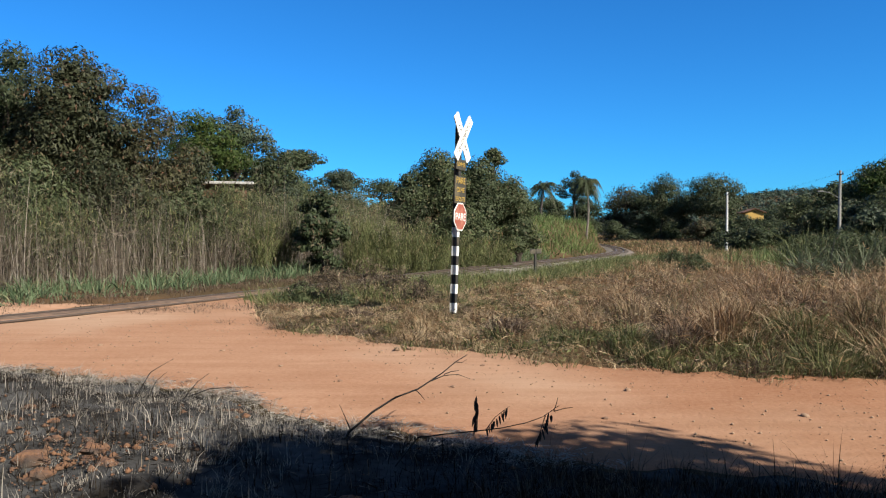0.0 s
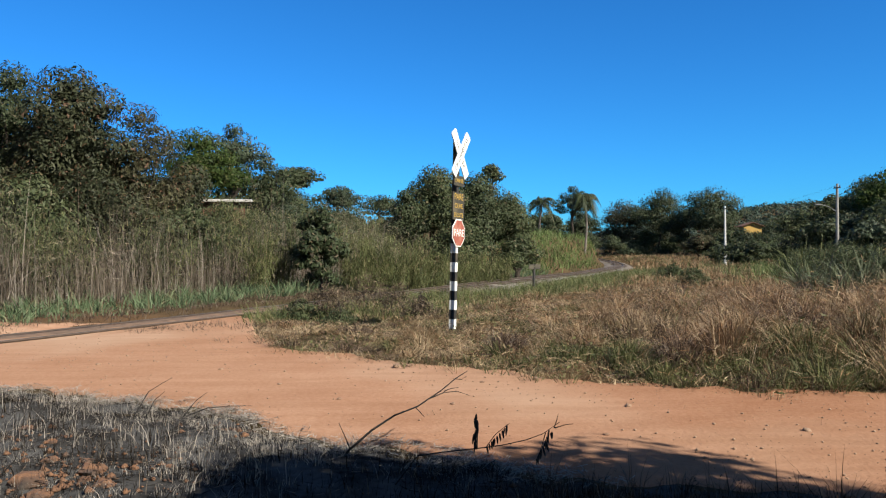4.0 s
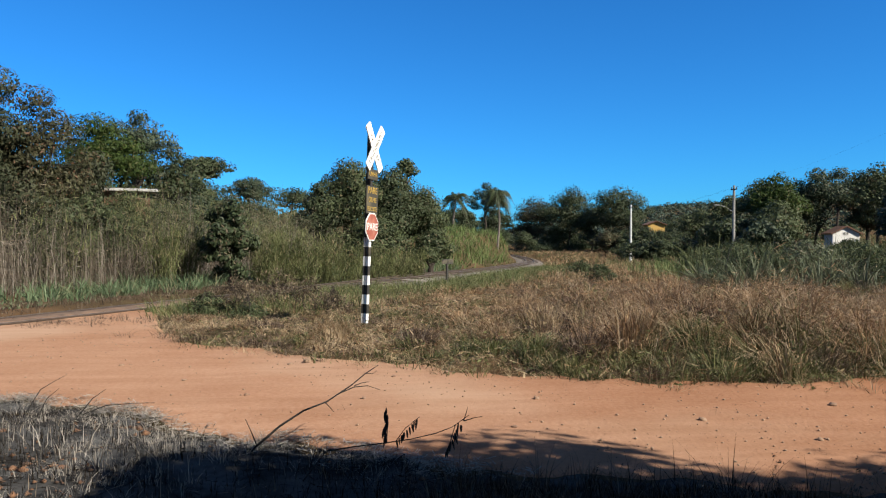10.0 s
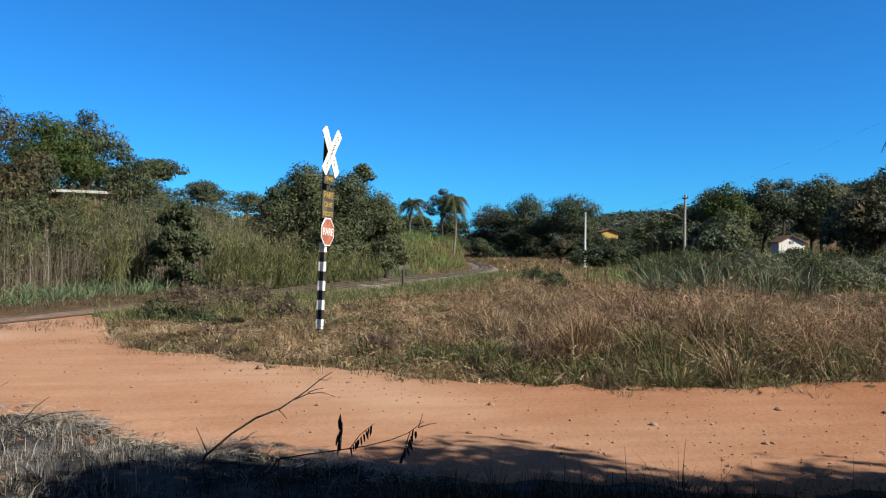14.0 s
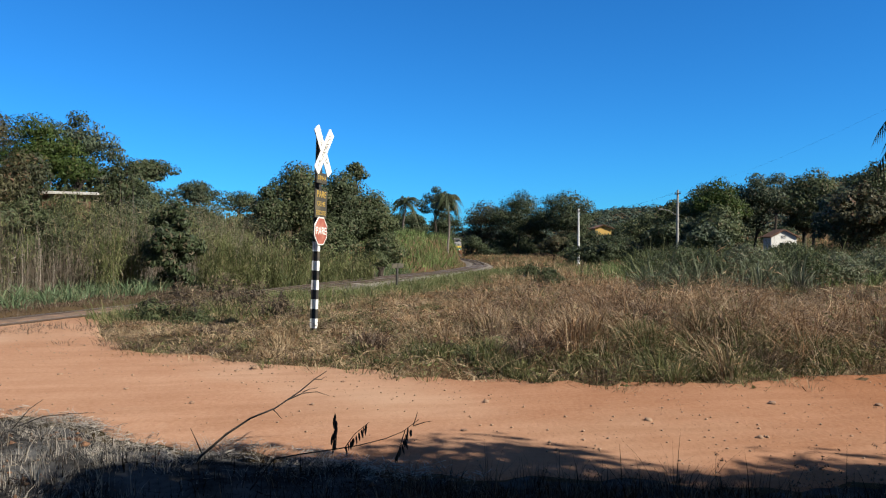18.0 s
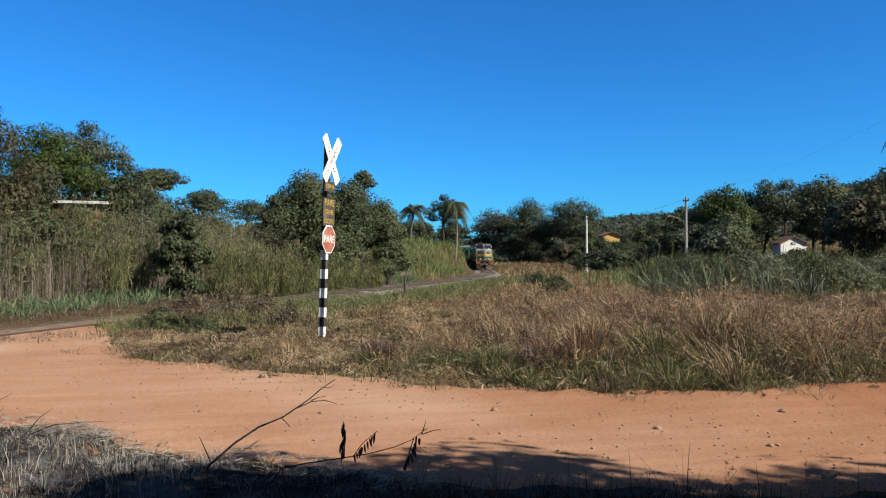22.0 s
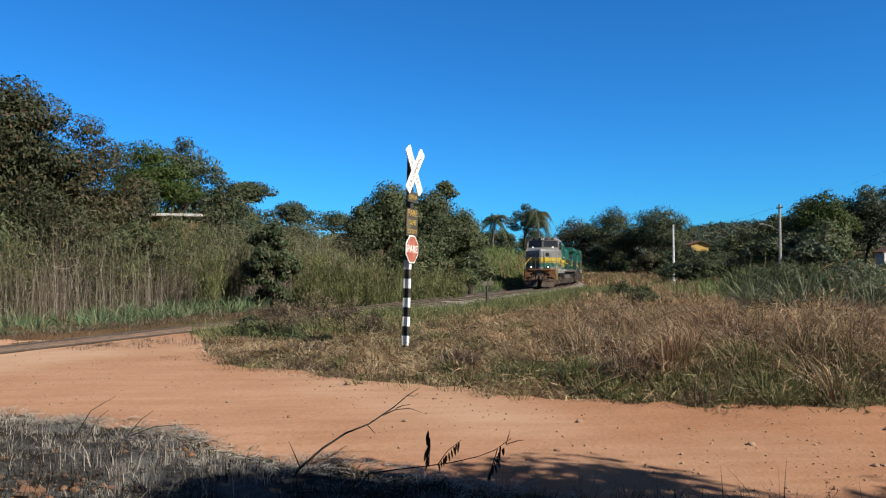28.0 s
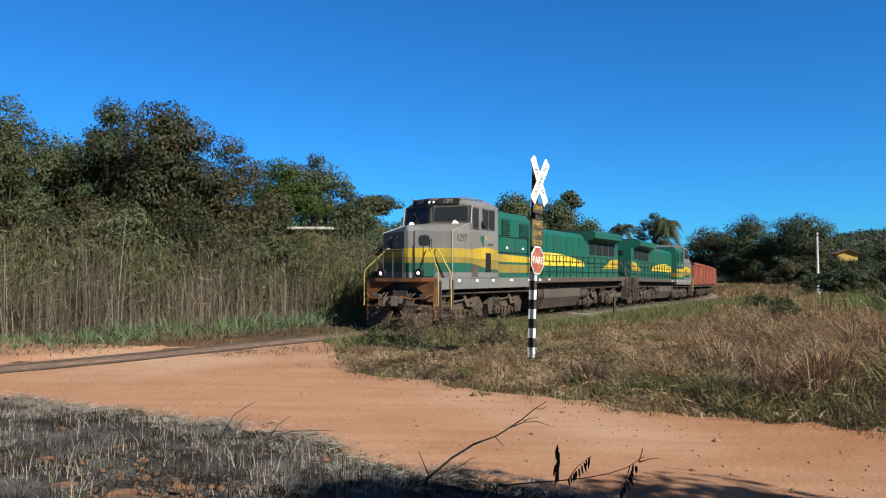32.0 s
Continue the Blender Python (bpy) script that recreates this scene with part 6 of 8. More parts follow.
        for z in (2.46, 3.04):
            b = B()
            side_plate(b, [(4.52, z), (6.56, z), (6.56, z + 0.022), (4.52, z + 0.022)], s * 1.38, 0.02)
            part("panel_seam", b, M["black"], cb)
        b = B()
        tube(b, [(4.75, s * 1.44, 1.7), (4.75, s * 1.44, 3.1), (4.75, s * 1.39, 3.15)], 0.02, 6)
        part("cabinet_rail", b, M["black"], th, "black vertical hand rail")
        b = B()
        side_plate(b, [(8.1, 1.62), (8.5, 1.62), (8.5, 1.98), (8.1, 1.98)], s * 1.424, 0.008)
        part("vent_door", b, M["sill"], th, "dusty grey vent door")
    # engine hood
    b = B()
    prism(b, [(-1.0, 1.58), (1.0, 1.58), (1.0, 3.42), (0.78, 3.62), (-0.78, 3.62), (-1.0, 3.42)], "x", -4.2, 4.5)
    hd = part("engine_hood", b, M["green"], th, "green engine hood with doors")
    b = B()
    prism(b, [(-1.0, 1.58), (1.0, 1.58), (1.0, 3.3), (-1.0, 3.3)], "x", -9.7, -4.2)
    part("radiator_hood", b, M["green"], th)
    b = B()
    prism(b, [(-1.0, 3.3), (1.0, 3.3), (1.44, 3.46), (1.44, 3.72), (1.25, 3.82), (-1.25, 3.82), (-1.44, 3.72), (-1.44, 3.46)], "x", -9.1, -4.6)
    part("radiator_housing", b, M["green"], th, "overhanging green radiator housing")
    b = B()
    box(b, -9.0, -4.7, -1.1, 1.1, 3.822, 3.86)
    part("radiator_screen", b, M["black"], th)
    for k in range(4):
        x = -4.9 - 1.05 * k
        for s in (-1, 1):
            b = B()
            side_plate(b, [(x - 0.95, 2.66), (x - 0.05, 2.66), (x - 0.05, 3.26), (x - 0.95, 3.26)], s * 1.0, 0.012)
            part("air_screen", b, M["black"], th, "black air intake screen")
    b = B()
    tube(b, [(0.5, 0, 3.6), (0.5, 0, 3.78)], 0.22, 12)
    part("exhaust_stack", b, M["black"], th)
    b = B()
    for y in (-0.12, 0.0, 0.12):
        tube(b, [(3.2, y, 3.8), (3.65 + y, y, 3.8)], 0.03, 8, 0.07)
    box(b, 3.15, 3.3, -0.2, 0.2, 3.6, 3.78)
    part("horn", b, M["under"], th)
    for s in (-1, 1):
        for k in range(9):
            x = 4.4 - 0.95 * k
            b = B()
            side_plate(b, [(x - 0.90, 1.7), (x - 0.04, 1.7), (x - 0.04, 3.36), (x - 0.90, 3.36)], s * 1.0, 0.018)
            dr = part("hood_door", b, M["green"], hd)
            b = B()
            y0 = s * 1.018
            box(b, x - 0.84, x - 0.80, min(y0, y0 + s * 0.04), max(y0, y0 + s * 0.04), 2.2, 2.5)
            part("handle", b, M["sill"], dr)
        # bowed yellow stripe on the hood
        b = B()
        n = 26
        up = [(4.3 - 8.4 * k / n, 2.12 + 0.5 * math.sin(math.pi * (0.27 + 0.60 * k / n)) ** 1.3) for k in range(n + 1)]
        side_plate(b, up + [(4.3 - 8.4 * (n - k) / n, 2.06) for k in range(0, n + 1)], s * 1.022, 0.004)
        part("hood_stripe", b, M["bright_yellow"], th, "bowed bright yellow stripe")
        b = B()
        side_plate(b, [(-7.0, 2.0), (-9.66, 2.0), (-9.66, 2.52), (-8.4, 2.46)], s * 1.004, 0.006)
        part("rear_stripe", b, M["yellow"], th, "yellow stripe at the hood's end")
        # walkway railing
        for k in range(15):
            b = B()
            x = 4.1 - 0.98 * k
            tube(b, [(x, s * 1.36, 1.58), (x, s * 1.36, 2.5)], 0.022, 6)
            part("stanchion", b, M["black"], th)
        for z in (2.5, 2.05):
            b = B()
            tube(b, [(4.4, s * 1.36, z), (-9.7, s * 1.36, z)], 0.018, 6)
            part("handrail", b, M["black"], th)
        # air reservoirs and pipes below
        for x0, x1, z in ((-4.0, -2.75, 0.85), (2.75, 3.4, 0.9)):
            b = B()
            tube(b, [(x0, s * 1.1, z), (x1, s * 1.1, z)], 0.2, 12)
            part("air_reservoir", b, M["under"], th)
        b = B()
        tube(b, [(9.5, s * 1.2, 1.08), (3.0, s * 1.2, 1.06), (-9.5, s * 1.2, 1.08)], 0.03, 6)
        part("brake_pipe", b, M["under"], th)
    b = B()
    prism(b, [(-1.25, 1.1), (1.25, 1.1), (1.3, 0.75), (1.0, 0.30), (-1.0, 0.30), (-1.3, 0.75)], "x", -2.6, 2.6)
    part("fuel_tank", b, M["tank"], th, "dusty brown-grey fuel tank")
    b = B()
    box(b, -9.71, -9.74, -0.5, 0.5, 2.95, 3.16)
    part("rear_number_board", b, M["black"], th)
    # the narrow body of a metre-gauge engine, with its long cab and cabinet
    for ob in th.children_recursive:
        up = ob.parent
        m = ob.matrix_basis if up == th else up.matrix_basis @ ob.matrix_basis
        back = m.inverted()
        for v in ob.data.vertices:
            p = m @ v.co
            p.x = float(np.interp(p.x, LONG_FROM, LONG_TO))
            p.y *= 0.93
            v.co = back @ p
    out = [bogie(th, x) for x in (8.2, 4.75, -4.75, -8.2)]
    return th, out


def ore_wagon():
    th = tagged(empty("ore_wagon"), "red open steel wagon loaded with ore", "wagon", group="wagons of the train")
    for s in (-1, 1):
        b = B()
        y0 = s * 1.36
        box(b, -4.7, 4.7, min(y0, y0 - s * 0.05), max(y0, y0 - s * 0.05), 1.25, 2.95)
        sd = part("side_wall", b, M["wagon"], th)
        for k in range(9):
            b = B()
            x = -4.6 + 1.15 * k
            box(b, x - 0.05, x + 0.05, min(y0, y0 + s * 0.09), max(y0, y0 + s * 0.09), 1.2, 2.9, 0.01)
            part("rib", b, M["wagon"], sd)
        b = B()
        box(b, -4.75, 4.75, min(y0 - s * 0.06, y0 + s * 0.10), max(y0 - s * 0.06, y0 + s * 0.10), 2.9, 3.02, 0.02)
        part("top_rail", b, M["wagon"], sd)
    for e in (-1, 1):
        b = B()
        box(b, min(e * 4.7, e * 4.65), max(e * 4.7, e * 4.65), -1.34, 1.34, 1.25, 2.95)
        for y in (-0.9, -0.3, 0.3, 0.9):
            box(b, min(e * 4.7, e * 4.79), max(e * 4.7, e * 4.79), y - 0.05, y + 0.05, 1.25, 2.9)
        part("end_wall", b, M["wagon"], th)
        b = B()
        for k in range(5):
            tube(b, [(e * 4.82, 0.95, 1.4 + 0.32 * k), (e * 4.82, 1.32, 1.4 + 0.32 * k)], 0.015, 5)
        tube(b, [(e * 4.82, 0.95, 1.2), (e * 4.82, 0.95, 2.85)], 0.015, 5)
        tube(b, [(e * 4.82, 1.32, 1.2), (e * 4.82, 1.32, 2.85)], 0.015, 5)
        part("ladder", b, M["under"], th)
        b = B()
        box(b, min(e * 4.7, e * 5.55), max(e * 4.7, e * 5.55), -0.12, 0.12, 0.76, 0.98, 0.03)
        part("coupler", b, M["under"], th)
    b = B()
    box(b, -4.8, 4.8, -1.2, 1.2, 1.0, 1.25, 0.02)
    part("underframe", b, M["under"], th)
    bm = B()
    bmesh.ops.create_grid(bm, x_segments=20, y_segments=8, size=1)
    for v in bm.verts:
        v.co = Vector((v.co.x * 4.6, v.co.y * 1.3, 2.5 + 0.33 * (1 - v.co.y ** 2) * (0.7 + 0.3 * math.sin(v.co.x * 9)) + random.uniform(-0.04, 0.04)))
    part("ore_load", bm, M["ore"], th, "dark red-brown ore heap", True)
    out = [bogie(th, x, 0.42, 1.6, False) for x in (3.4, -3.4)]
    return th, out

# ---- trees, bushes and woods ----
def group_of(rows, seed, **kw):
    for k, (x, y, top, rx, rz, leaf, size, count, nb, label) in enumerate(rows):
        tree(x, y, top, rx, rz, leaf=leaf, size=size, count=count, blobs=nb, seed=seed + k, label=label, **kw)


group_of([
    (-15.2, 30.8, 9.8, 2.8, 4.2, "leaf_olive", 0.20, 33000, 46, "large dusty olive-brown tree above the reeds"),
    (-21.2, 31.6, 8.9, 2.6, 3.8, "leaf_mid", 0.19, 9000, 26, "olive-green leafy tree above the reeds"),
    (-18.2, 31.4, 10.2, 2.2, 3.9, "leaf_dark", 0.17, 12600, 24, "tall dark-green tree above the reeds"),
    (-13.1, 32.6, 8.5, 2.6, 3.7, "leaf_brown", 0.17, 16200, 30, "reddish-brown dusty tree above the reeds"),
    (-21.8, 34.0, 8.9, 2.6, 3.6, "leaf_mid", 0.19, 10400, 24, "olive-green leafy tree above the reeds"),
    (-20.8, 28.2, 8.3, 2.1, 3.8, "leaf_mid", 0.17, 12600, 24, "yellow-green leafy tree above the reeds"),
    (-22.8, 31.0, 10.2, 2.8, 3.5, "leaf_mid", 0.17, 12600, 26, "olive-green leafy tree above the reeds"),
    (-25.4, 30.0, 9.4, 3.2, 3.8, "leaf_mid", 0.28, 7000, 26, "olive-green spreading tree above the reeds"),
    (-17.0, 35.5, 7.4, 3.4, 3.4, "leaf_dark", 0.19, 11200, 26, "dark low tree behind the taller ones"),
    (-16.6, 33.4, 7.9, 2.6, 3.6, "leaf_olive", 0.20, 9000, 30, "dark olive tree among the taller ones"),
    (-12.2, 35.6, 6.3, 2.4, 3.0, "leaf_olive", 0.20, 9000, 30, "dark olive tree among the taller ones"),
    (-19.6, 33.2, 9.2, 2.3, 3.8, "leaf_olive", 0.20, 9000, 30, "dark olive tree among the taller ones"),
    (-13.4, 40.7, 8.6, 3.2, 3.4, "leaf_bright", 0.19, 19200, 34, "bright-green broad leafy tree"),
    (-14.6, 52.0, 10.7, 3.0, 3.2, "leaf_slate", 0.26, 9000, 26, "grey-green airy tree on the slope"),
    (-12.8, 54.5, 8.6, 2.9, 3.0, "leaf_dark", 0.30, 4500, 20, "dark narrow tree on the slope"),
    (-17.0, 78.0, 8.6, 3.2, 2.0, "leaf_mid", 0.27, 6750, 20, "dusty rounded tree on the hill"),
    (-12.5, 64.0, 6.2, 1.8, 1.6, "leaf_mid", 0.27, 6000, 20, "rounded green tree on the hill"),
    (-10.6, 34.4, 3.3, 2.0, 1.6, "leaf_dark", 0.17, 9000, 30, "dark dense bush behind the reeds"),
    (-12.4, 28.6, 4.3, 1.9, 2.1, "leaf_olive", 0.18, 8000, 30, "dusty olive bush among the canes"),
    (-15.2, 27.6, 4.9, 2.1, 2.4, "leaf_mid", 0.18, 9000, 32, "dusty olive bush among the canes"),
    (-17.8, 27.2, 4.6, 2.0, 2.3, "leaf_olive", 0.18, 8000, 30, "dusty olive bush among the canes"),
    (-13.8, 29.4, 5.6, 2.1, 2.6, "leaf_olive", 0.18, 9000, 32, "dark olive tree skirt above the canes"),
    (-16.6, 29.6, 5.8, 2.2, 2.6, "leaf_brown", 0.18, 9000, 32, "dusty brown tree skirt above the canes"),
    (-10.2, 29.8, 3.7, 1.7, 1.8, "leaf_mid", 0.18, 6000, 28, "dusty olive bush among the canes"),
    (-15.8, 35.0, 5.4, 2.4, 2.4, "leaf_mid", 0.17, 9000, 30, "olive dense bush behind the reeds"),
    (-20.0, 33.0, 5.2, 2.4, 2.4, "leaf_dark", 0.17, 8000, 30, "dark dense bush behind the reeds"),
    (-25.0, 31.5, 5.4, 2.6, 2.4, "leaf_mid", 0.17, 7000, 30, "olive dense bush behind the reeds"),
    (-10.3, 35.6, 4.2, 2.1, 2.1, "leaf_mid", 0.17, 8000, 30, "olive dense bush before the pale-roofed house"),
    (-12.0, 42.0, 3.9, 2.4, 2.0, "leaf_dark", 0.17, 7000, 30, "dark dense bush before the pale-roofed house"),
    (-9.9, 40.2, 4.05, 1.7, 2.0, "leaf_dark", 0.17, 6000, 28, "dark dense bush before the pale-roofed house"),
    (-8.4, 37.0, 3.6, 1.8, 1.7, "leaf_mid", 0.17, 7000, 28, "olive dense bush behind the reeds"),
    (-9.0, 43.5, 4.5, 1.8, 1.8, "leaf_slate", 0.19, 6000, 26, "grey-green bush on the slope"),
    (-6.0, 42.0, 3.3, 1.7, 1.4, "leaf_mid", 0.19, 6000, 26, "olive bush on the slope"),
    (-11.8, 66.0, 6.6, 3.0, 2.6, "leaf_dark", 0.24, 5000, 26, "dark tree on the slope"),
    (-9.2, 72.0, 6.2, 2.8, 2.4, "leaf_mid", 0.24, 5000, 26, "olive tree on the slope"),
    (-14.2, 60.0, 6.9, 2.6, 2.6, "leaf_dark", 0.24, 5000, 26, "dark tree on the slope"),
    (-10.0, 50.0, 5.2, 1.6, 1.8, "leaf_dark", 0.22, 5000, 24, "dark bush on the slope"),
], 40, low=0.1, limbs=9, slim=0.34, droop=0.45, blob_r=0.38)
group_of([
    (-16.5, 83.4, 10.5, 3.9, 1.2, "leaf_dark", 0.27, 9000, 30, "flat-crowned dark tree on the hill"),
    (-13.0, 94.1, 9.4, 3.5, 1.7, "leaf_slate", 0.27, 6000, 20, "round grey-green tree on the hill"),
    (-8.6, 104.6, 8.7, 4.4, 1.5, "leaf_dark", 0.27, 6000, 24, "flat-crowned dark tree on the hill"),
], 60, trunk=0.18)
group_of([
    (-0.6, 47.0, 7.3, 2.3, 3.1, "leaf_mid", 0.17, 22500, 42, "big rounded dusty green tree beside the railway"),
    (2.4, 48.9, 6.9, 2.7, 3.3, "leaf_dark", 0.17, 24000, 44, "big dark rounded tree beside the railway"),
    (4.5, 49.9, 5.8, 1.8, 2.8, "leaf_mid", 0.17, 13500, 30, "rounded olive-green tree beside the railway"),
    (-2.3, 46.2, 5.5, 1.6, 2.7, "leaf_dark", 0.17, 12000, 28, "dark leafy tree beside the railway"),
    (3.3, 50.0, 7.35, 0.95, 1.1, "leaf_mid", 0.20, 1500, 12, "thin-topped tree rising above its neighbours"),
    (1.0, 45.0, 3.4, 2.4, 1.7, "leaf_mid", 0.17, 10500, 28, "dense green bush below the big trees"),
    (4.8, 47.2, 2.6, 1.8, 1.5, "leaf_mid", 0.17, 7500, 24, "dense green bush below the big trees"),
], 70, low=0.2, limbs=8, blob_r=0.45, hollow=0.25)
# copses further along the line and to the right
group_of([
    (20.2, 116.3, 11.2, 3.4, 3.3, "leaf_slate", 0.27, 8250, 26, "airy grey-green tree between the palms"),
    (47.7, 199.4, 14.4, 8.6, 7.0, "leaf_brown", 0.44, 14000, 36, "dusty brown-green tree beyond the bend"),
    (56.1, 192.0, 17.0, 9.0, 7.8, "leaf_dark", 0.44, 16000, 40, "dark rounded tree beyond the bend"),
    (64.2, 178.8, 15.9, 9.6, 7.4, "leaf_dark", 0.44, 18000, 44, "big dark dome-shaped tree beyond the bend"),
    (60.0, 186.0, 10.6, 5.8, 5.2, "leaf_dark", 0.44, 8550, 22, "dark tree beyond the bend"),
    (14.6, 122.0, 7.0, 3.2, 2.8, "leaf_dark", 0.30, 6000, 24, "dark rounded tree behind the palms"),
    (24.4, 128.0, 7.4, 3.2, 3.2, "leaf_dark", 0.30, 6000, 24, "dark rounded tree behind the palms"),
    (18.5, 131.0, 8.0, 3.6, 3.4, "leaf_mid", 0.30, 6000, 24, "olive rounded tree behind the palms"),
    (8.2, 103.0, 7.0, 2.6, 2.6, "leaf_dark", 0.30, 5000, 22, "dark bush on the mound"),
    (16.2, 112.0, 6.6, 2.6, 2.6, "leaf_dark", 0.30, 5000, 22, "dark bush behind the palms"),
    (9.5, 112.0, 6.0, 2.6, 2.4, "leaf_mid", 0.30, 5000, 22, "olive bush on the mound"),
    (28.0, 152.0, 9.0, 4.0, 4.2, "leaf_dark", 0.34, 8550, 22, "dark tree behind the bend"),
    (49.7, 81.0, 9.5, 4.5, 4.0, "leaf_dark", 0.27, 12000, 32, "dense dark-green tree on the rise"),
    (62.2, 90.7, 12.0, 2.9, 3.4, "leaf_slate", 0.27, 4500, 22, "thin-crowned feathery tree on the rise"),
    (56.5, 77.0, 8.7, 2.9, 3.2, "leaf_brown", 0.27, 9750, 26, "dusty olive tree on the rise"),
    (48.2, 57.5, 7.0, 3.0, 2.9, "leaf_mid", 0.32, 6500, 26, "olive-green tree on the rise"),
    (54.0, 58.0, 7.4, 3.4, 3.2, "leaf_dark", 0.27, 9000, 26, "dark-green tree on the rise"),
    (50.7, 92.0, 8.0, 3.8, 3.0, "leaf_dark", 0.27, 7500, 24, "dark-green tree on the rise"),
    (42.5, 60.8, 2.0, 2.2, 1.3, "leaf_mid", 0.28, 4500, 26, "low olive bush before the white house"),
    (29.4, 51.6, 3.4, 2.1, 1.7, "leaf_slate", 0.28, 5500, 26, "grey-green bush with pale leaves"),
    (54.4, 107.0, 6.9, 3.6, 2.6, "leaf_mid", 0.27, 6000, 22, "olive-green tree on the rise"),
    (57.0, 78.0, 9.0, 3.6, 3.4, "leaf_mid", 0.27, 7500, 24, "olive-green tree on the rise"),
    (64.0, 66.0, 9.6, 4.2, 3.8, "leaf_dark", 0.27, 8250, 26, "dark-green tree on the rise"),
    (45.5, 46.5, 5.2, 3.0, 2.4, "leaf_dark", 0.30, 6000, 26, "dark-green thicket on the rise"),
    (37.4, 63.5, 4.4, 2.8, 2.0, "leaf_mid", 0.30, 5000, 24, "olive bush on the rise"),
    (36.0, 70.0, 4.2, 3.0, 1.8, "leaf_dark", 0.32, 4500, 24, "dark bush on the rise"),
    (44.0, 74.0, 5.6, 3.0, 2.4, "leaf_dark", 0.27, 6750, 24, "dark bush on the rise"),
], 90, low=-0.1, limbs=6, trunk=0.2)
group_of([
    (44.6, 130.0, 3.6, 3.3, 2.3, "leaf_brown", 0.34, 6650, 20, "dusty rounded bush before the tall trees"),
    (50.0, 131.0, 3.6, 3.0, 2.2, "leaf_dark", 0.34, 6650, 20, "dark undergrowth beyond the bend"),
    (53.5, 197.0, 6.0, 4.6, 3.6, "leaf_dark", 0.46, 3000, 18, "dark undergrowth below the tall trees"),
    (60.5, 121.0, 4.6, 3.6, 2.6, "leaf_mid", 0.34, 6650, 20, "olive undergrowth by the field"),
    (40.0, 178.0, 4.2, 4.0, 3.0, "leaf_dark", 0.34, 6000, 24, "dark undergrowth beyond the bend"),
    (61.5, 197.0, 6.2, 5.4, 4.0, "leaf_dark", 0.34, 6000, 24, "olive undergrowth beyond the bend"),
    (37.8, 193.0, 5.0, 4.2, 3.4, "leaf_dark", 0.34, 6000, 24, "dark undergrowth beyond the bend"),
    (48.0, 205.0, 6.6, 6.0, 4.4, "leaf_dark", 0.34, 6000, 24, "dark undergrowth beyond the bend"),
    (57.0, 203.0, 7.0, 6.4, 4.4, "leaf_dark", 0.34, 6000, 24, "dark undergrowth beyond the bend"),
    (52.0, 143.0, 4.0, 3.6, 2.6, "leaf_mid", 0.34, 6000, 24, "olive undergrowth beyond the bend"),
    (66.0, 138.0, 4.6, 3.6, 2.6, "leaf_dark", 0.34, 6000, 24, "dark undergrowth beyond the bend"),
    (27.0, 158.0, 5.0, 4.6, 3.4, "leaf_dark", 0.34, 6000, 24, "dark undergrowth behind the bend"),
    (52.0, 199.0, 3.0, 6.0, 3.2, "leaf_dark", 0.46, 3500, 22, "dark undergrowth below the tall trees"),
    (59.5, 193.0, 3.0, 6.0, 3.2, "leaf_dark", 0.46, 3500, 22, "dark undergrowth below the tall trees"),
    (66.0, 187.0, 3.2, 6.0, 3.2, "leaf_dark", 0.46, 3500, 22, "dark undergrowth below the tall trees"),
    (48.0, 187.0, 1.6, 5.0, 2.2, "leaf_dark", 0.46, 3000, 20, "dark undergrowth beside the line"),
], 120, low=-0.25, limbs=5, trunk=0.12)
# the wood on the rise: bearing, distance, top, half width, half height
# paler leaf tones here stand in for haze over the wood
for k, (a, d, top, rx, rz, leaf) in enumerate([(27.5, 96, 7.6, 3.2, 3.0, "leaf_mid"), (29.6, 92, 9.3, 3.6, 3.6, "leaf_mid"), (30.6, 88, 9.8, 3.4, 4.0, "leaf_bright"), (33.2, 95, 10.6, 3.8, 4.2, "leaf_slate"), (36.2, 97, 10.4, 3.4, 3.8, "leaf_slate"), (36.8, 90, 10.6, 3.8, 4.2, "leaf_mid"), (40.2, 92, 10.6, 3.8, 4.0, "leaf_mid"), (40.6, 78, 10.0, 3.8, 4.2, "leaf_mid"), (30.6, 78, 6.0, 3.0, 2.8, "leaf_mid"), (38.6, 66, 6.6, 2.8, 2.8, "leaf_slate"), (39.6, 62, 6.8, 3.0, 3.0, "leaf_brown"), (28.4, 80, 4.8, 2.6, 2.2, "leaf_slate"), (25.4, 112, 6.6, 3.6, 2.8, "leaf_mid"), (23.4, 190, 8.2, 5.0, 4.0, "leaf_dark"), (20.6, 185, 9.4, 5.0, 4.6, "leaf_dark")]):
    tree(d * math.sin(radians(a)), d * math.cos(radians(a)), top, rx, rz, leaf=leaf, size=0.30, count=7000, blobs=30, seed=460 + k, low=-0.2, limbs=6, trunk=0.2, label="broad dense tree in the wood on the rise")
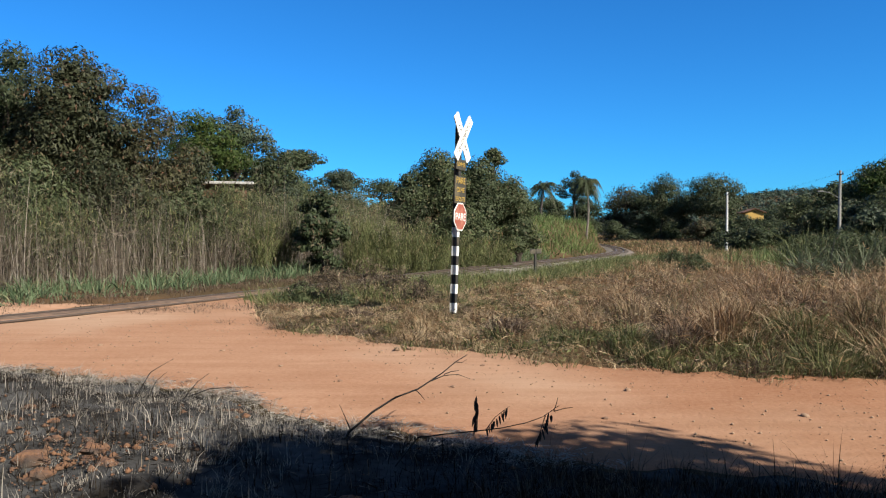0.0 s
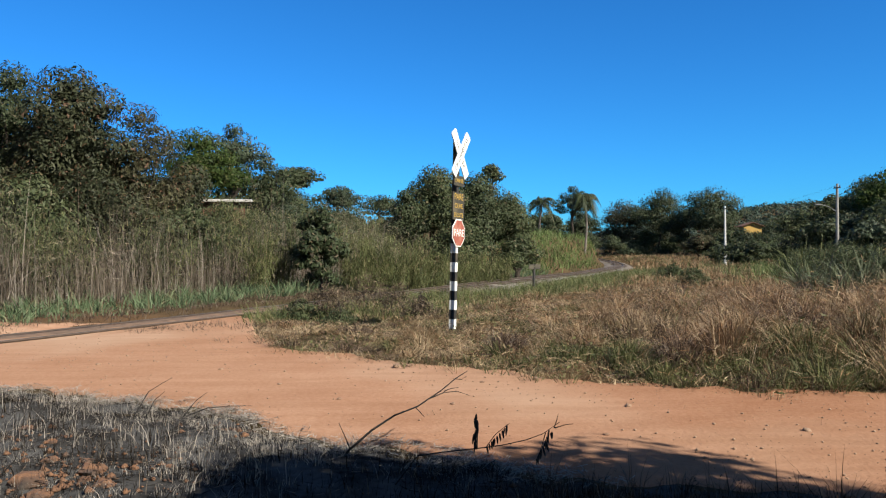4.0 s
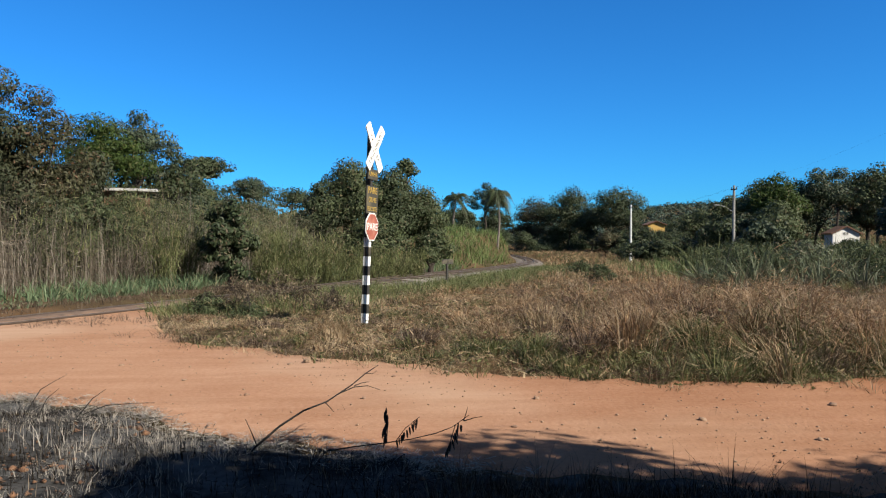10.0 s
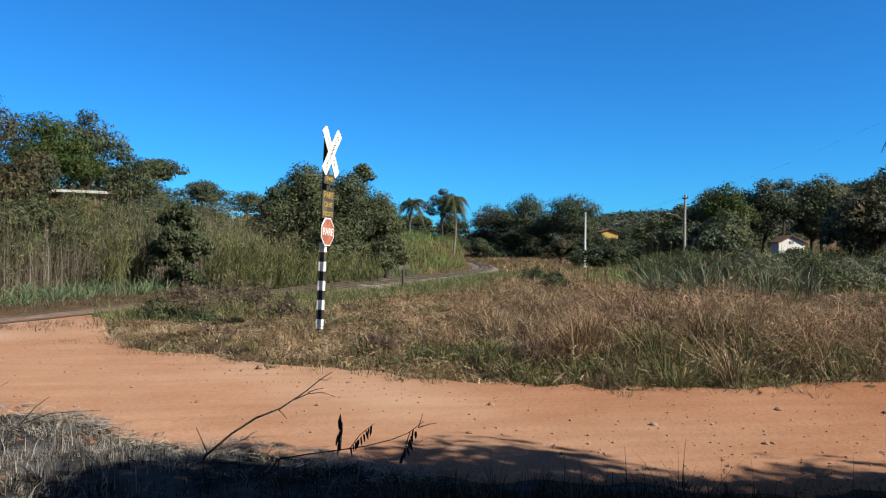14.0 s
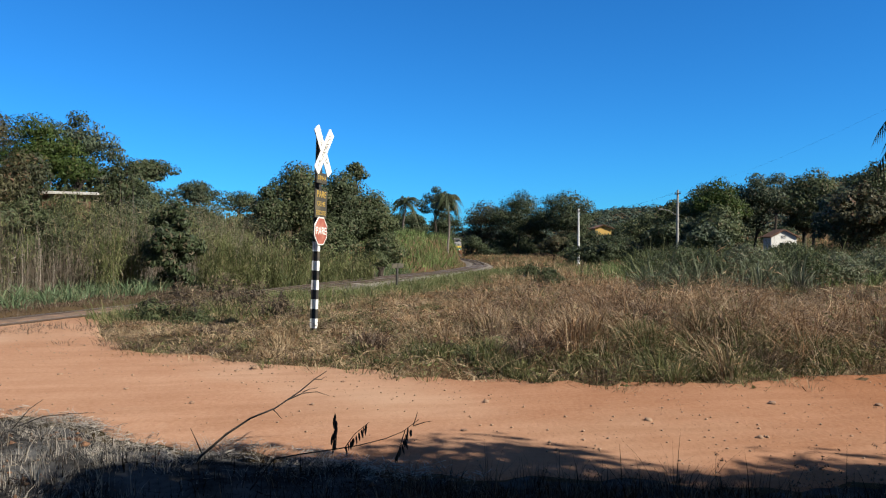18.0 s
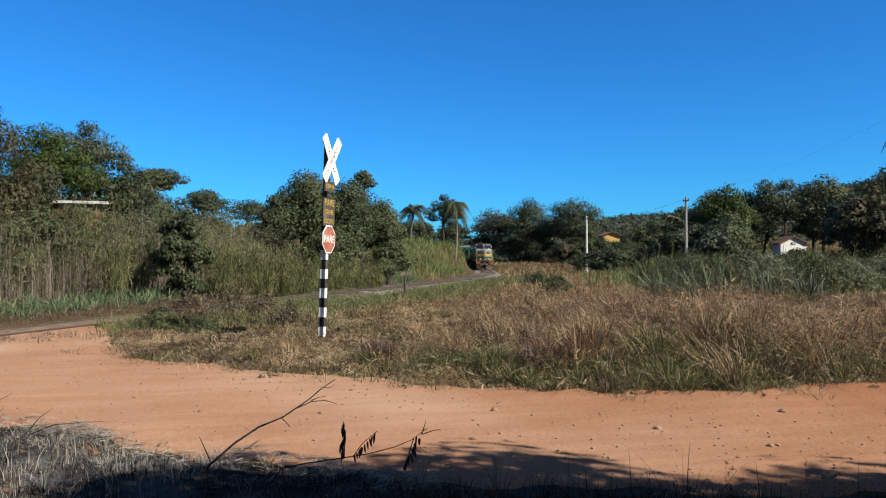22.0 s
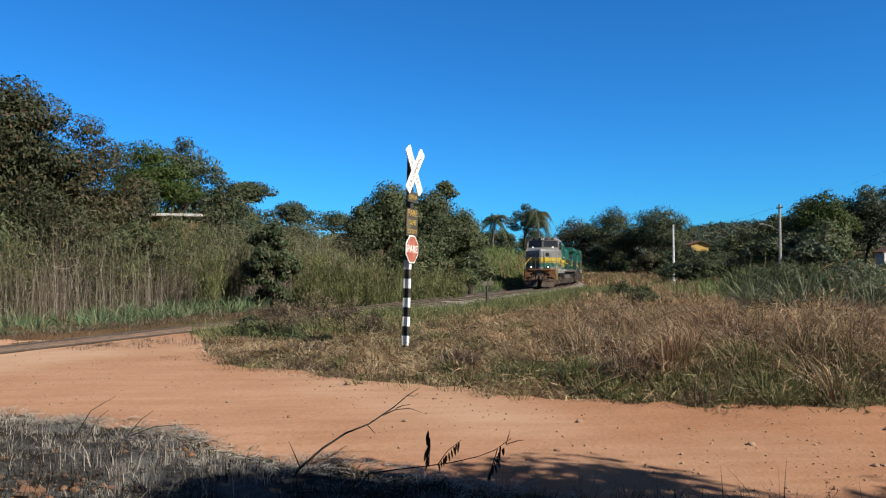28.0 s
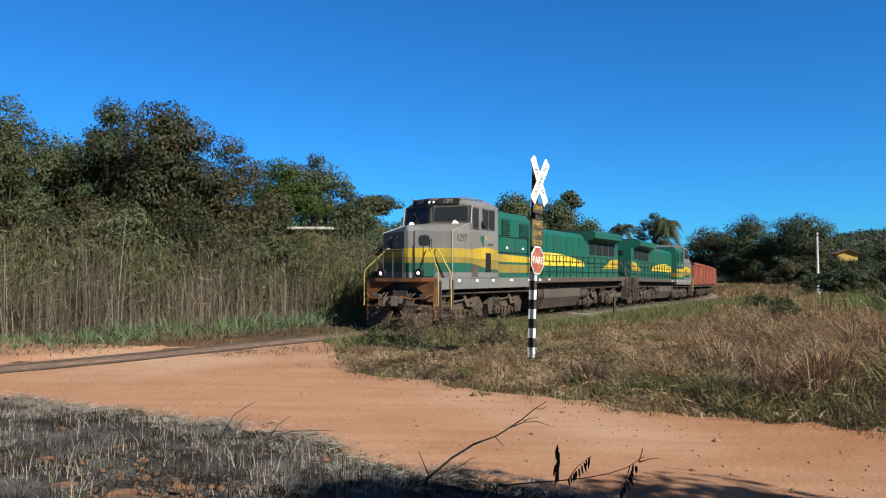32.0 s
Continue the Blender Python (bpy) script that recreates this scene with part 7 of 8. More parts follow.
# the hedge at the far side of the field
for k in range(21):
    a = radians(16.5 + 1.0 * k)
    d = 88 + 9 * math.sin(k * 2.1) + 5 * (k % 3)
    if k < 4 or 33.0 < 16.5 + k < 36.8:
        continue
    tree(d * math.sin(a), d * math.cos(a), 1.55 + 0.75 * abs(math.sin(k * 1.7)), 2.6, 1.5, leaf=("leaf_dark", "leaf_mid", "leaf_dark")[k % 3], size=0.28, count=2600, blobs=20, seed=400 + k, low=-0.25, limbs=5, trunk=0.06, name="hedge_bush", label="dark-green bush in the hedge beyond the field", category="bush")
for k in range(1, 8):
    a = radians(20.0 + 2.1 * k)
    d = 118 + 6 * (k % 3)
    tree(d * math.sin(a), d * math.cos(a), (3.35 if k < 3 else 3.3 + 0.7 * abs(math.sin(k * 2.3))) + (1.5 if k > 3 else 0), 3.4, 2.4, leaf=("leaf_mid", "leaf_dark")[k % 2], size=0.32, count=2800, blobs=20, seed=430 + k, low=-0.25, limbs=5, trunk=0.1, name="tree", label="low olive-green tree on the rising land", category="tree")


for k, a in enumerate((20.9, 21.8, 22.7, 23.6, 24.5)):
    tree(136 * math.sin(radians(a)), 136 * math.cos(radians(a)), 4.2 + 0.3 * math.sin(k * 2.2), 3.0, 2.4, leaf=("leaf_mid", "leaf_dark")[k % 2], size=0.34, count=4500, blobs=24, seed=480 + k, low=-0.25, limbs=5, trunk=0.1, label="low dark tree before the yellow house")
# bushes between road and line, to the right, and in front of the reeds
group_of([
    (14.9, 26.6, 1.6, 1.7, 0.8, "leaf_mid", 0.17, 4500, 28, "grey-green sprawling bush with long pale leaves"),
    (17.4, 27.2, 1.9, 1.6, 0.95, "leaf_grey", 0.20, 3500, 22, "grey-green sprawling bush with long pale leaves"),
    (20.6, 28.4, 1.7, 1.7, 0.9, "leaf_mid", 0.20, 4500, 24, "olive-green bush in the dry field"),
    (23.6, 30.0, 1.5, 1.6, 0.9, "leaf_grey", 0.20, 5500, 28, "grey-green bush in the dry field"),
    (27.4, 32.0, 1.6, 2.0, 0.95, "leaf_grey", 0.20, 5000, 28, "grey-green bush in the dry field"),
    (18.5, 35.0, 1.8, 2.0, 1.0, "leaf_mid", 0.17, 6000, 24, "olive-green bush in the dry field"),
    (19.5, 40.0, 1.5, 1.6, 0.8, "leaf_mid", 0.17, 8100, 26, "olive-green bush on the rise"),
    (30.0, 42.5, 2.0, 2.0, 0.9, "leaf_mid", 0.17, 8100, 26, "olive-green bush on the rise"),
    (38.8, 51.5, 2.1, 2.2, 1.6, "leaf_mid", 0.24, 4500, 24, "olive-green bush on the rise"),
    (42.6, 52.5, 3.0, 2.4, 1.8, "leaf_dark", 0.24, 4500, 24, "dark-green bush on the rise"),
    (46.5, 54.0, 3.2, 2.6, 1.9, "leaf_mid", 0.24, 4500, 24, "olive-green bush on the rise"),
    (12.4, 40.5, 0.7, 1.1, 0.6, "leaf_mid", 0.18, 1800, 16, "small green bush in the dry field"),
    (9.0, 27.0, 1.0, 0.7, 0.55, "leaf_mid", 0.14, 1500, 14, "small green bush in the dry grass"),
], 140, low=-0.2, limbs=5, trunk=0.05, flat=0.7, slim=0.19)
tree(-4.75, 29.2, 3.7, 1.2, 2.2, leaf="leaf_shrub", size=0.2, count=9000, blobs=46, seed=160, trunk=0.07, low=-0.25, slim=0.3, droop=0.5, blob_r=0.30, label="dark-green bushy shrub with layered branches", category="shrub", name="shrub")
def bamboo(x, y, top, rx, seed):
    """A clump of thin culms with fine arching leaves in upright sprays."""
    rng = np.random.RandomState(seed)
    z0 = ground_z(x, y)
    th = tagged(empty("bamboo_clump", Matrix.Translation((x, y, z0))), "yellow-green bamboo thicket beside the railway", "bamboo")
    bm = B()
    pts = []
    for k in range(16):
        a, r = rng.uniform(0, 6.28), rx * 0.5 * rng.uniform(0, 1) ** 0.5
        h = (top - z0) * rng.uniform(0.55, 1.0)
        lean = rng.uniform(0.15, 0.6) * rx
        q = [Vector((math.cos(a) * (r + lean * f * f), math.sin(a) * (r + lean * f * f), h * (f - 0.12 * f * f * f))) for f in (0, 0.35, 0.7, 1.0)]
        tube(bm, q, 0.012, 4, 0.004)
        for _ in range(115):
            f = rng.uniform(0.12, 1.0)
            pts.append((math.cos(a) * (r + lean * f * f) + rng.normal(0, 0.16), math.sin(a) * (r + lean * f * f) + rng.normal(0, 0.16), h * (f - 0.12 * f ** 3) + rng.normal(0, 0.07)))
    part("culm_tangle", bm, M["bamboo"], th)["kind"] = "stuff"
    p = np.array(pts)
    v, t = blades(p, rng.uniform(0.12, 0.30, len(p)), rng.uniform(0.016, 0.032, len(p)), rng, 0.9, 2, 0.9)
    solid("foliage", mesh_np("foliage", v, t), M["bamboo"], th)["kind"] = "stuff"


for k, (x, y, top, rx) in enumerate([(-3.5, 31.6, 2.9, 0.9), (-2.7, 30.9, 2.5, 0.8), (-1.9, 31.3, 2.3, 0.8), (-1.0, 32.4, 2.1, 0.8), (-3.4, 29.9, 2.2, 0.7), (-0.2, 33.4, 1.9, 0.8), (0.6, 35.0, 1.9, 0.8), (1.5, 36.6, 1.7, 0.8), (2.3, 38.2, 1.6, 0.8), (-6.3, 29.6, 2.6, 0.8), (-6.8, 28.2, 2.7, 0.8), (-3.0, 33.0, 2.7, 0.9), (3.2, 40.2, 1.5, 0.8), (-1.5, 34.0, 2.4, 0.9)]):
    bamboo(x, y, top, rx, 170 + k)
for k, (x, y, top, rx, rz) in enumerate([(-2.0, 18.9, 1.2, 1.0, 0.7), (-1.2, 18.2, 0.95, 0.8, 0.55), (-2.9, 18.6, 0.95, 0.75, 0.55), (-0.5, 17.4, 0.6, 0.5, 0.35)]):
    tree(x, y, top, rx, rz, leaf="twiggy", size=0.09, count=1700, blobs=26, seed=180 + k, trunk=0.02, low=-0.2, slim=0.14, droop=-0.5, label="dry dark-brown twiggy shrub near the line", category="shrub", name="shrub", limbs=16)
tree(-3.4, 17.7, 0.6, 0.65, 0.42, leaf="leaf_mid", size=0.08, count=2200, blobs=22, seed=190, trunk=0.02, low=-0.2, slim=0.3, label="low green bush by the crossing", category="bush", name="bush", limbs=8)
tree(-2.3, 16.6, 0.45, 0.5, 0.32, leaf="leaf_mid", size=0.08, count=1500, blobs=18, seed=191, trunk=0.02, low=-0.2, slim=0.3, label="low green bush by the crossing", category="bush", name="bush", limbs=8)
palm(13.1, 99.1, 8.5, 2.9, 3, fronds=30, droop=0.85)
palm(18.9, 98.2, 9.0, 2.9, 5, label="slender palm with a skirt of dead fronds", droop=1.2, fronds=36)
palm(16.86, 17.48, 6.25, 2.4, 8, label="palm with long hanging fronds", droop=1.1)


def build_woods():
    """Far woods on the hills as one mass of clumps."""
    rng = np.random.RandomState(200)
    for name, n, b0, b1, d0, d1, leaf, label in (("hill_woods", 2300, 8, 62, 200, 560, "leaf_hill", "dark-green woods on the far hill"), ("left_hill_woods", 420, -75, -2, 115, 330, "leaf_mid", "olive woods on the hill behind the field"), ("rear_woods", 260, 62, 285, 60, 160, "leaf_mid", "olive woods behind the camera")):
        b = np.radians(rng.uniform(b0, b1, n))
        d = np.sqrt(rng.uniform(d0 ** 2, d1 ** 2, n))
        x, y = d * np.sin(b), d * np.cos(b)
        s, u = off_line(x, y)
        ok = (np.abs(u) > 12) & (y > -150) & ~((np.hypot(x - 65, y - 157) < 16))
        x, y, d = x[ok], y[ok], d[ok]
        z = height(x, y)
        m = 48 if name != "rear_woods" else 30
        rad = rng.uniform(2.0, 3.9, len(x))
        q = rng.normal(0, 1, (len(x), m, 3))
        q /= np.linalg.norm(q, axis=2)[..., None]
        q[..., 2] = np.abs(q[..., 2]) * rng.uniform(0.7, 1.3, (len(x), 1)) + 0.1
        p = np.stack([x, y, z], 1)[:, None] + q * rad[:, None, None] * rng.uniform(0.55, 1.0, (len(x), m, 1))
        v, t = leaves(p.reshape(-1, 3), 0.85, rng, 0.1, 0.4, 1.0, False, q.reshape(-1, 3))
        tagged(solid(name, mesh_np(name, v, t), M[leaf]), label, "woods", kind="stuff")


build_woods()


def build_covers():
    def mound(x, y):
        s, u = off_line(x, y)
        d = np.hypot(x, y)
        return step(2.6, 4.0, u) * step(26, 20, u) * step(46, 56, d) * step(230, 200, d)
    grass("mound_grass", mound, 46000, (2, 34, 46, 150), 0.6, 0.085, "mound", "pale-green rank grass on the mound by the bend", 31, 0.9, segs=2)
    def slope(x, y):
        s, u = off_line(x, y)
        return step(17, 24, u) * step(130, 110, np.hypot(x, y)) * step(38, 48, np.hypot(x, y))
    grass("hill_field_grass", slope, 19000, (-45, 8, 40, 130), 0.7, 0.12, "green_grass", "yellow-green grass on the hillside field", 32, 0.4, segs=2)
    def rise(x, y):
        s, u = off_line(x, y)
        return (u < -9) * step(30, 38, np.hypot(x, y)) * (0.35 + 0.65 * patchy(x, y, 0.35, 1, 0.3, 0.6)) * step(8, 15, x - 0.12 * y)
    grass("rise_grass", rise, 21000, (10, 75, 20, 110), 0.40, 0.05, "green_grass", "green grass on the rising land", 33, 0.45, segs=2)
    def thicket(x, y):
        s, u = off_line(x, y)
        return step(9.5, 12, u) * step(26, 20, u) * (far_side(x, y) > 1)
    rng = np.random.RandomState(34)
    p = scatter(90000, -38, 6, 17, 62, rng, thicket)
    p[:, 2] += rng.uniform(0, 1, len(p)) * 3.4 * (0.65 + 0.35 * patchy(p[:, 0], p[:, 1], 0.5, 2, 0.3, 0.7))
    v, t = leaves(p, 0.16, rng, 0.3, 0.4, 0.5, False)
    tagged(solid("undergrowth", mesh_np("undergrowth", v, t), M["leaf_mid"]), "tangled olive undergrowth behind the reeds", "undergrowth", kind="stuff")


build_covers()
tuft_grass("tall_green_grass", lambda x, y: np.clip(spot(x, y, 26, 42, 5) + spot(x, y, 31, 45, 5) + spot(x, y, 36, 52, 6) + spot(x, y, 22, 41, 3) + spot(x, y, 19, 33, 3) + spot(x, y, 24, 34, 3.5), 0, 1) * 0.9, 7000, (15, 46, 29, 62), 12, 1.0, 0.035, "mound", "tall pale-green grass below the houses", 38, 0.4, 0.6, segs=2)


def build_far_cover():
    def keep(x, y):
        s, u = off_line(x, y)
        return (np.abs(u) > 2.2) * step(58, 66, np.hypot(x, y)) * (0.4 + 0.6 * patchy(x, y, 0.3, 3, 0.3, 0.6))
    def dry(x, y):
        return keep(x, y) * (off_line(x, y)[1] < 0)
    tuft_grass("bend_grass", dry, 4500, (8, 80, 55, 230), 7, 0.7, 0.07, "rust_grass", "dry brown grass by the bend of the line", 36, 0.5, 0.8, segs=2)
    tuft_grass("bend_green", keep, 3600, (8, 80, 55, 230), 7, 0.6, 0.07, "green_grass", "green tufts by the bend of the line", 37, 0.5, 0.8, segs=2)


build_far_cover()

# ---- crossing sign, poles, houses ----
M["sign_white"] = mat("sign_white", (0.6364, 0.6364, 0.6212), (0.5757, 0.5757, 0.553), 5, 0.5, fine=60, c3=(0.5303, 0.5152, 0.4697))
M["sign_black"] = mat("sign_black", (0.0189, 0.0182, 0.0166), (0.0303, 0.028, 0.0243), 6, 0.6, fine=60, c3=(0.0682, 0.0568, 0.0379))
M["sign_plate"] = mat("grimy_sign_plate", (0.050, 0.045, 0.033), (0.030, 0.028, 0.022), 6, 0.7, fine=60, c3=(0.105, 0.088, 0.055))
M["sign_yellow"] = mat("sign_yellow", (0.38, 0.25, 0.045), (0.29, 0.185, 0.04), 12, 0.6, fine=70)
M["sign_red"] = mat("faded_sign_red", (0.25, 0.075, 0.05), (0.20, 0.06, 0.042), 6, 0.6, fine=60, c3=(0.32, 0.15, 0.11))
M["concrete"] = mat("pole_concrete", (0.2454, 0.24, 0.224), (0.192, 0.1866, 0.176), 4, 0.85, fine=40, c3=(0.16, 0.1494, 0.1334), bump=0.2)
M["pale_pole"] = mat("whitewashed_pole", (0.5, 0.5, 0.4848), (0.3939, 0.3939, 0.3788), 4, 0.8, fine=40)
M["wall_white"] = mat("white_wall", (0.6061, 0.5985, 0.5757), (0.5152, 0.5, 0.4697), 2, 0.9, fine=20)
M["wall_yellow"] = mat("yellow_wall", (0.384, 0.2454, 0.0694), (0.3414, 0.2134, 0.064), 2, 0.9, fine=20)
M["roof_tile"] = mat("clay_roof", (0.1174, 0.0586, 0.0374), (0.08, 0.0426, 0.0294), 3, 0.9, fine=20, bump=0.4)
M["roof_pale"] = mat("pale_sheet_roof", (0.36, 0.35, 0.33), (0.24, 0.225, 0.20), 2, 0.6, fine=20, contrast=0.12)


def crossing_sign():
    """Saltire, plates and stop sign on a striped post; local y faces the traffic."""
    th = tagged(empty("crossing_sign", pose(0.238, 15.02, 0.128, 0, 0, 63) @ pose(0, 0, 0, 1.1, 1.9, 0) @ Matrix.Scale(0.918, 4)), "railway crossing sign with white saltire on a black-and-white striped post", "road sign")
    # the face looks along local -y
    z, k = -0.16, 0
    while z < 1.75:
        h = 0.207 if k else 0.14
        b = B()
        box(b, -0.055, 0.055, -0.012, 0.0, z, min(z + h, 1.9))
        box(b, -0.008, 0.008, 0.0, 0.10, z, min(z + h, 1.9))
        box(b, -0.035, 0.035, 0.10, 0.125, z, min(z + h, 1.9))
        part("post_band", b, M["sign_black"] if k % 2 == 0 else M["sign_white"], th, "black band of the post" if k % 2 == 0 else "white band of the post")
        z, k = z + h, k + 1
    b = B()
    box(b, -0.055, 0.055, 0.0, 0.012, z, 4.1)
    box(b, -0.008, 0.008, 0.012, 0.10, z, 4.1)
    box(b, -0.035, 0.035, 0.10, 0.125, z, 4.1)
    part("upper_post", b, M["sign_black"], th, "black upper part of the post")
    for sg, y, text in ((-1, -0.035, "VIA FERREA"), (1, -0.06, "CRUZAMENTO")):
        b = B()
        h, w, c = 0.585, 0.122, 0.025
        prism(b, [(-h, -w + c), (-h + c, -w), (h - c, -w), (h, -w + c), (h, w - c), (h - c, w), (-h + c, w), (-h, w - c)], "y", -0.01, 0.01)
        arm = part("saltire_arm", b, M["sign_white"], th, "white saltire board")
        arm.matrix_basis = Matrix.Translation((0, y, 3.80)) @ Matrix.Rotation(radians(-53 * sg), 4, "Y")
        lettering(text, 0.135, Matrix.Translation((0, -0.0105, 0)) @ Matrix.Rotation(radians(90), 4, "X"), M["sign_black"], arm, "small black lettering")
    def plate(z0, z1, w, lines, name):
        b = B()
        box(b, -w / 2, w / 2, -0.03, -0.012, z0, z1, 0.004)
        p = part(name, b, M["sign_plate"], th, "grimy black plate with yellow lettering")
        n = len(lines)
        for i, (text, size) in enumerate(lines):
            z = z1 - (z1 - z0) * (i + 0.5) / n
            lettering(text, size, Matrix.Translation((0, -0.0305, z)) @ Matrix.Rotation(radians(90), 4, "X"), M["sign_yellow"], p, "yellow lettering")
    plate(3.10, 3.33, 0.50, [("LINHA", 0.135)], "line_plate")
    plate(2.36, 2.96, 0.56, [("PARE", 0.20), ("OLHE", 0.155), ("ESCUTE", 0.135)], "warning_plate")
    r = 0.30
    for name, rr, y0, y1, m in (("stop_sign", r, -0.045, -0.03, "sign_white"), ("stop_face", r * 0.92, -0.05, -0.045, "sign_red")):
        b = B()
        prism(b, [(rr * 1.082 * math.cos(radians(22.5 + 45 * k)), 2.075 + rr * 1.0 * 1.082 * math.sin(radians(22.5 + 45 * k))) for k in range(8)], "y", y0, y1)
        o = part(name, b, M[m], th, "white-rimmed octagon" if m == "sign_white" else "faded red octagonal face")
    lettering("PARE", 0.225, Matrix.Translation((0, -0.0505, 2.07)) @ Matrix.Rotation(radians(90), 4, "X"), M["sign_white"], o, "white lettering")
    return th


def kilometre_marker():
    th = tagged(empty("track_marker", pose(4.0, 32.6, ground_z(4.0, 32.6), 0, 0, 25)), "small dark trackside marker post with two plates", "marker post")
    b = B()
    box(b, -0.045, 0.045, -0.045, 0.045, -0.1, 1.0, 0.006)
    part("post", b, M["sign_black"], th)
    for x in (-0.15, 0.15):
        b = B()
        box(b, x - 0.14, x + 0.14, -0.065, -0.048, 0.90, 1.10, 0.004)
        p = part("plate", b, M["sign_black"], th)
        b = B()
        box(b, x - 0.09, x + 0.09, -0.0685, -0.066, 0.94, 1.06)
        part("plate_bar", b, M["sign_plate"], p, "pale bar on the dark plate")


def pole(x, y, top, material, name, label, lamp=False, w=0.14):
    z0 = ground_z(x, y)
    th = tagged(empty(name, Matrix.Translation((x, y, z0))), label, "pole")
    b = B()
    h = top - z0
    tube(b, [(0, 0, -0.4), (0, 0, h * 0.5), (0, 0, h)], w, 8, w * 0.62)
    part("shaft", b, M[material], th)
    b = B()
    box(b, -0.05, 0.05, -0.45, 0.45, h - 0.35, h - 0.27, 0.01)
    part("cross_arm", b, M["bark"], th)
    for yy in (-0.4, 0.0, 0.4):
        b = B()
        tube(b, [(0, yy, h - 0.27), (0, yy, h - 0.12)], 0.035, 6, 0.02)
        part("insulator", b, M["sign_plate"], th)
    if lamp:
        b = B()
        tube(b, [(0, 0, h - 2.2), (-0.8, -0.1, h - 1.75), (-1.5, -0.2, h - 1.6)], 0.028, 6)
        arm = part("lamp_arm", b, M["grey"], th)
        b = B()
        box(b, -1.85, -1.45, -0.30, -0.12, h - 1.67, h - 1.58, 0.03)
        part("lamp_head", b, M["grey"], arm, "grey street lamp head")


def house(x, y, z, w, d, h, turn, wall, roof, label, pitch=0.42, openings=True, eave=0.5, thick=0.12):
    th = tagged(empty("house", pose(x, y, z, 0, 0, turn)), label, "house")
    b = B()
    prism(b, [(-d / 2, -1.9), (d / 2, -1.9), (d / 2, h), (0, h + pitch * d / 2), (-d / 2, h)], "x", -w / 2, w / 2)
    part("wall", b, M[wall], th)
    for s in (-1, 1):
        b = B()
        e = eave
        p = [(-w / 2 - e, s * (d / 2 + e), h - pitch * e + 0.02), (w / 2 + e, s * (d / 2 + e), h - pitch * e + 0.02), (w / 2 + e, 0, h + pitch * d / 2 + 0.03), (-w / 2 - e, 0, h + pitch * d / 2 + 0.03)]
        slab(b, p if s < 0 else list(reversed(p)), thick)
        part("roof", b, M[roof], th)
    for e in (-1, 1):
        # a barred vent under each gable and boards along its edge
        b = B()
        box(b, min(e * w / 2 + e * 0.004, e * w / 2 + e * 0.04), max(e * w / 2 + e * 0.004, e * w / 2 + e * 0.04), -0.22, 0.22, h - 0.12, h + 0.14)
        vent = part("gable_vent", b, M["bark"], th, "dark gable vent") if openings else None
        for k in range(3) if openings else ():
            b = B()
            box(b, min(e * w / 2 + e * 0.041, e * w / 2 + e * 0.06), max(e * w / 2 + e * 0.041, e * w / 2 + e * 0.06), -0.2, 0.2, h - 0.09 + 0.08 * k, h - 0.06 + 0.08 * k)
            part("vent_bar", b, M[wall], vent)
    return th


crossing_sign()
kilometre_marker()
pole(33.6, 88.8, 6.2, "pale_pole", "utility_pole", "slim whitewashed utility pole in the field", w=0.17)
pole(30.8, 58.3, 6.35, "concrete", "street_lamp_pole", "grey concrete pole with a street lamp arm", True, 0.15)
house(64.7, 157.2, 5.0, 3.6, 3.6, 0.35, 84, "wall_yellow", "roof_tile", "yellow house with a brown tiled roof among trees", 0.36)
house(48.6, 70.3, 1.7, 1.9, 2.6, 0.9, 80, "wall_white", "roof_tile", "white gabled house with a dark tiled roof", 0.5, eave=0.2)
house(-11.0, 38.0, 2.4, 2.0, 2.2, 1.62, 16, "roof_tile", "roof_pale", "pale-roofed house half hidden behind the trees", 0.10, False, 0.35, 0.06)
# wires from the lamp pole
for dz, dy in ((0.0, -0.4), (0.0, 0.4)):
    b = B()
    a, e = Vector((30.8, 58.3 + dy, 6.2)), Vector((33.6, 88.8 + dy, 6.05))
    tube(b, [a.lerp(e, k / 12) - Vector((0, 0, 0.6 * math.sin(math.pi * k / 12))) for k in range(13)], 0.003, 4)
    tagged(part("overhead_wire", b, M["black"]), "thin sagging black overhead wire between poles", "wire")
for k, e in enumerate((Vector((21.5, 21.0, 7.6)),)):
    b = B()
    a = Vector((30.8, 58.3, 6.2))
    tube(b, [a.lerp(e, j / 12) - Vector((0, 0, 0.5 * math.sin(math.pi * j / 12))) for j in range(13)], 0.0022, 4)
    tagged(part("overhead_wire", b, M["black"]), "thin sagging black overhead wire from the lamp pole", "wire")
# the pole that carries the wire on
pole(21.5, 21.0, 7.7, "concrete", "utility_pole", "grey concrete utility pole at the roadside")

# ---- the foreground ----
M["clod"] = mat("clod_earth", (0.16, 0.0799, 0.042), (0.0799, 0.048, 0.0319), 6, 0.95, bump=1.0, fine=40, c3=(0.036, 0.03, 0.026))
M["charcoal"] = mat("charred_wood", (0.016, 0.0138, 0.0122), (0.008, 0.007, 0.0064), 12, 0.85, fine=80, bump=0.4)
sheet("burnt_ground", M["burnt"], 260, 60, -16, 14, lambda x: -1.5 + 0 * x, lambda x: near_edge(x) + 0.16 + 0.15 * wave(x, x * 0.7, 4), 0.012, "burnt blackened bank with ash and bare red earth", "burnt ground")


def bank(x, y):
    return near_edge(x) - y


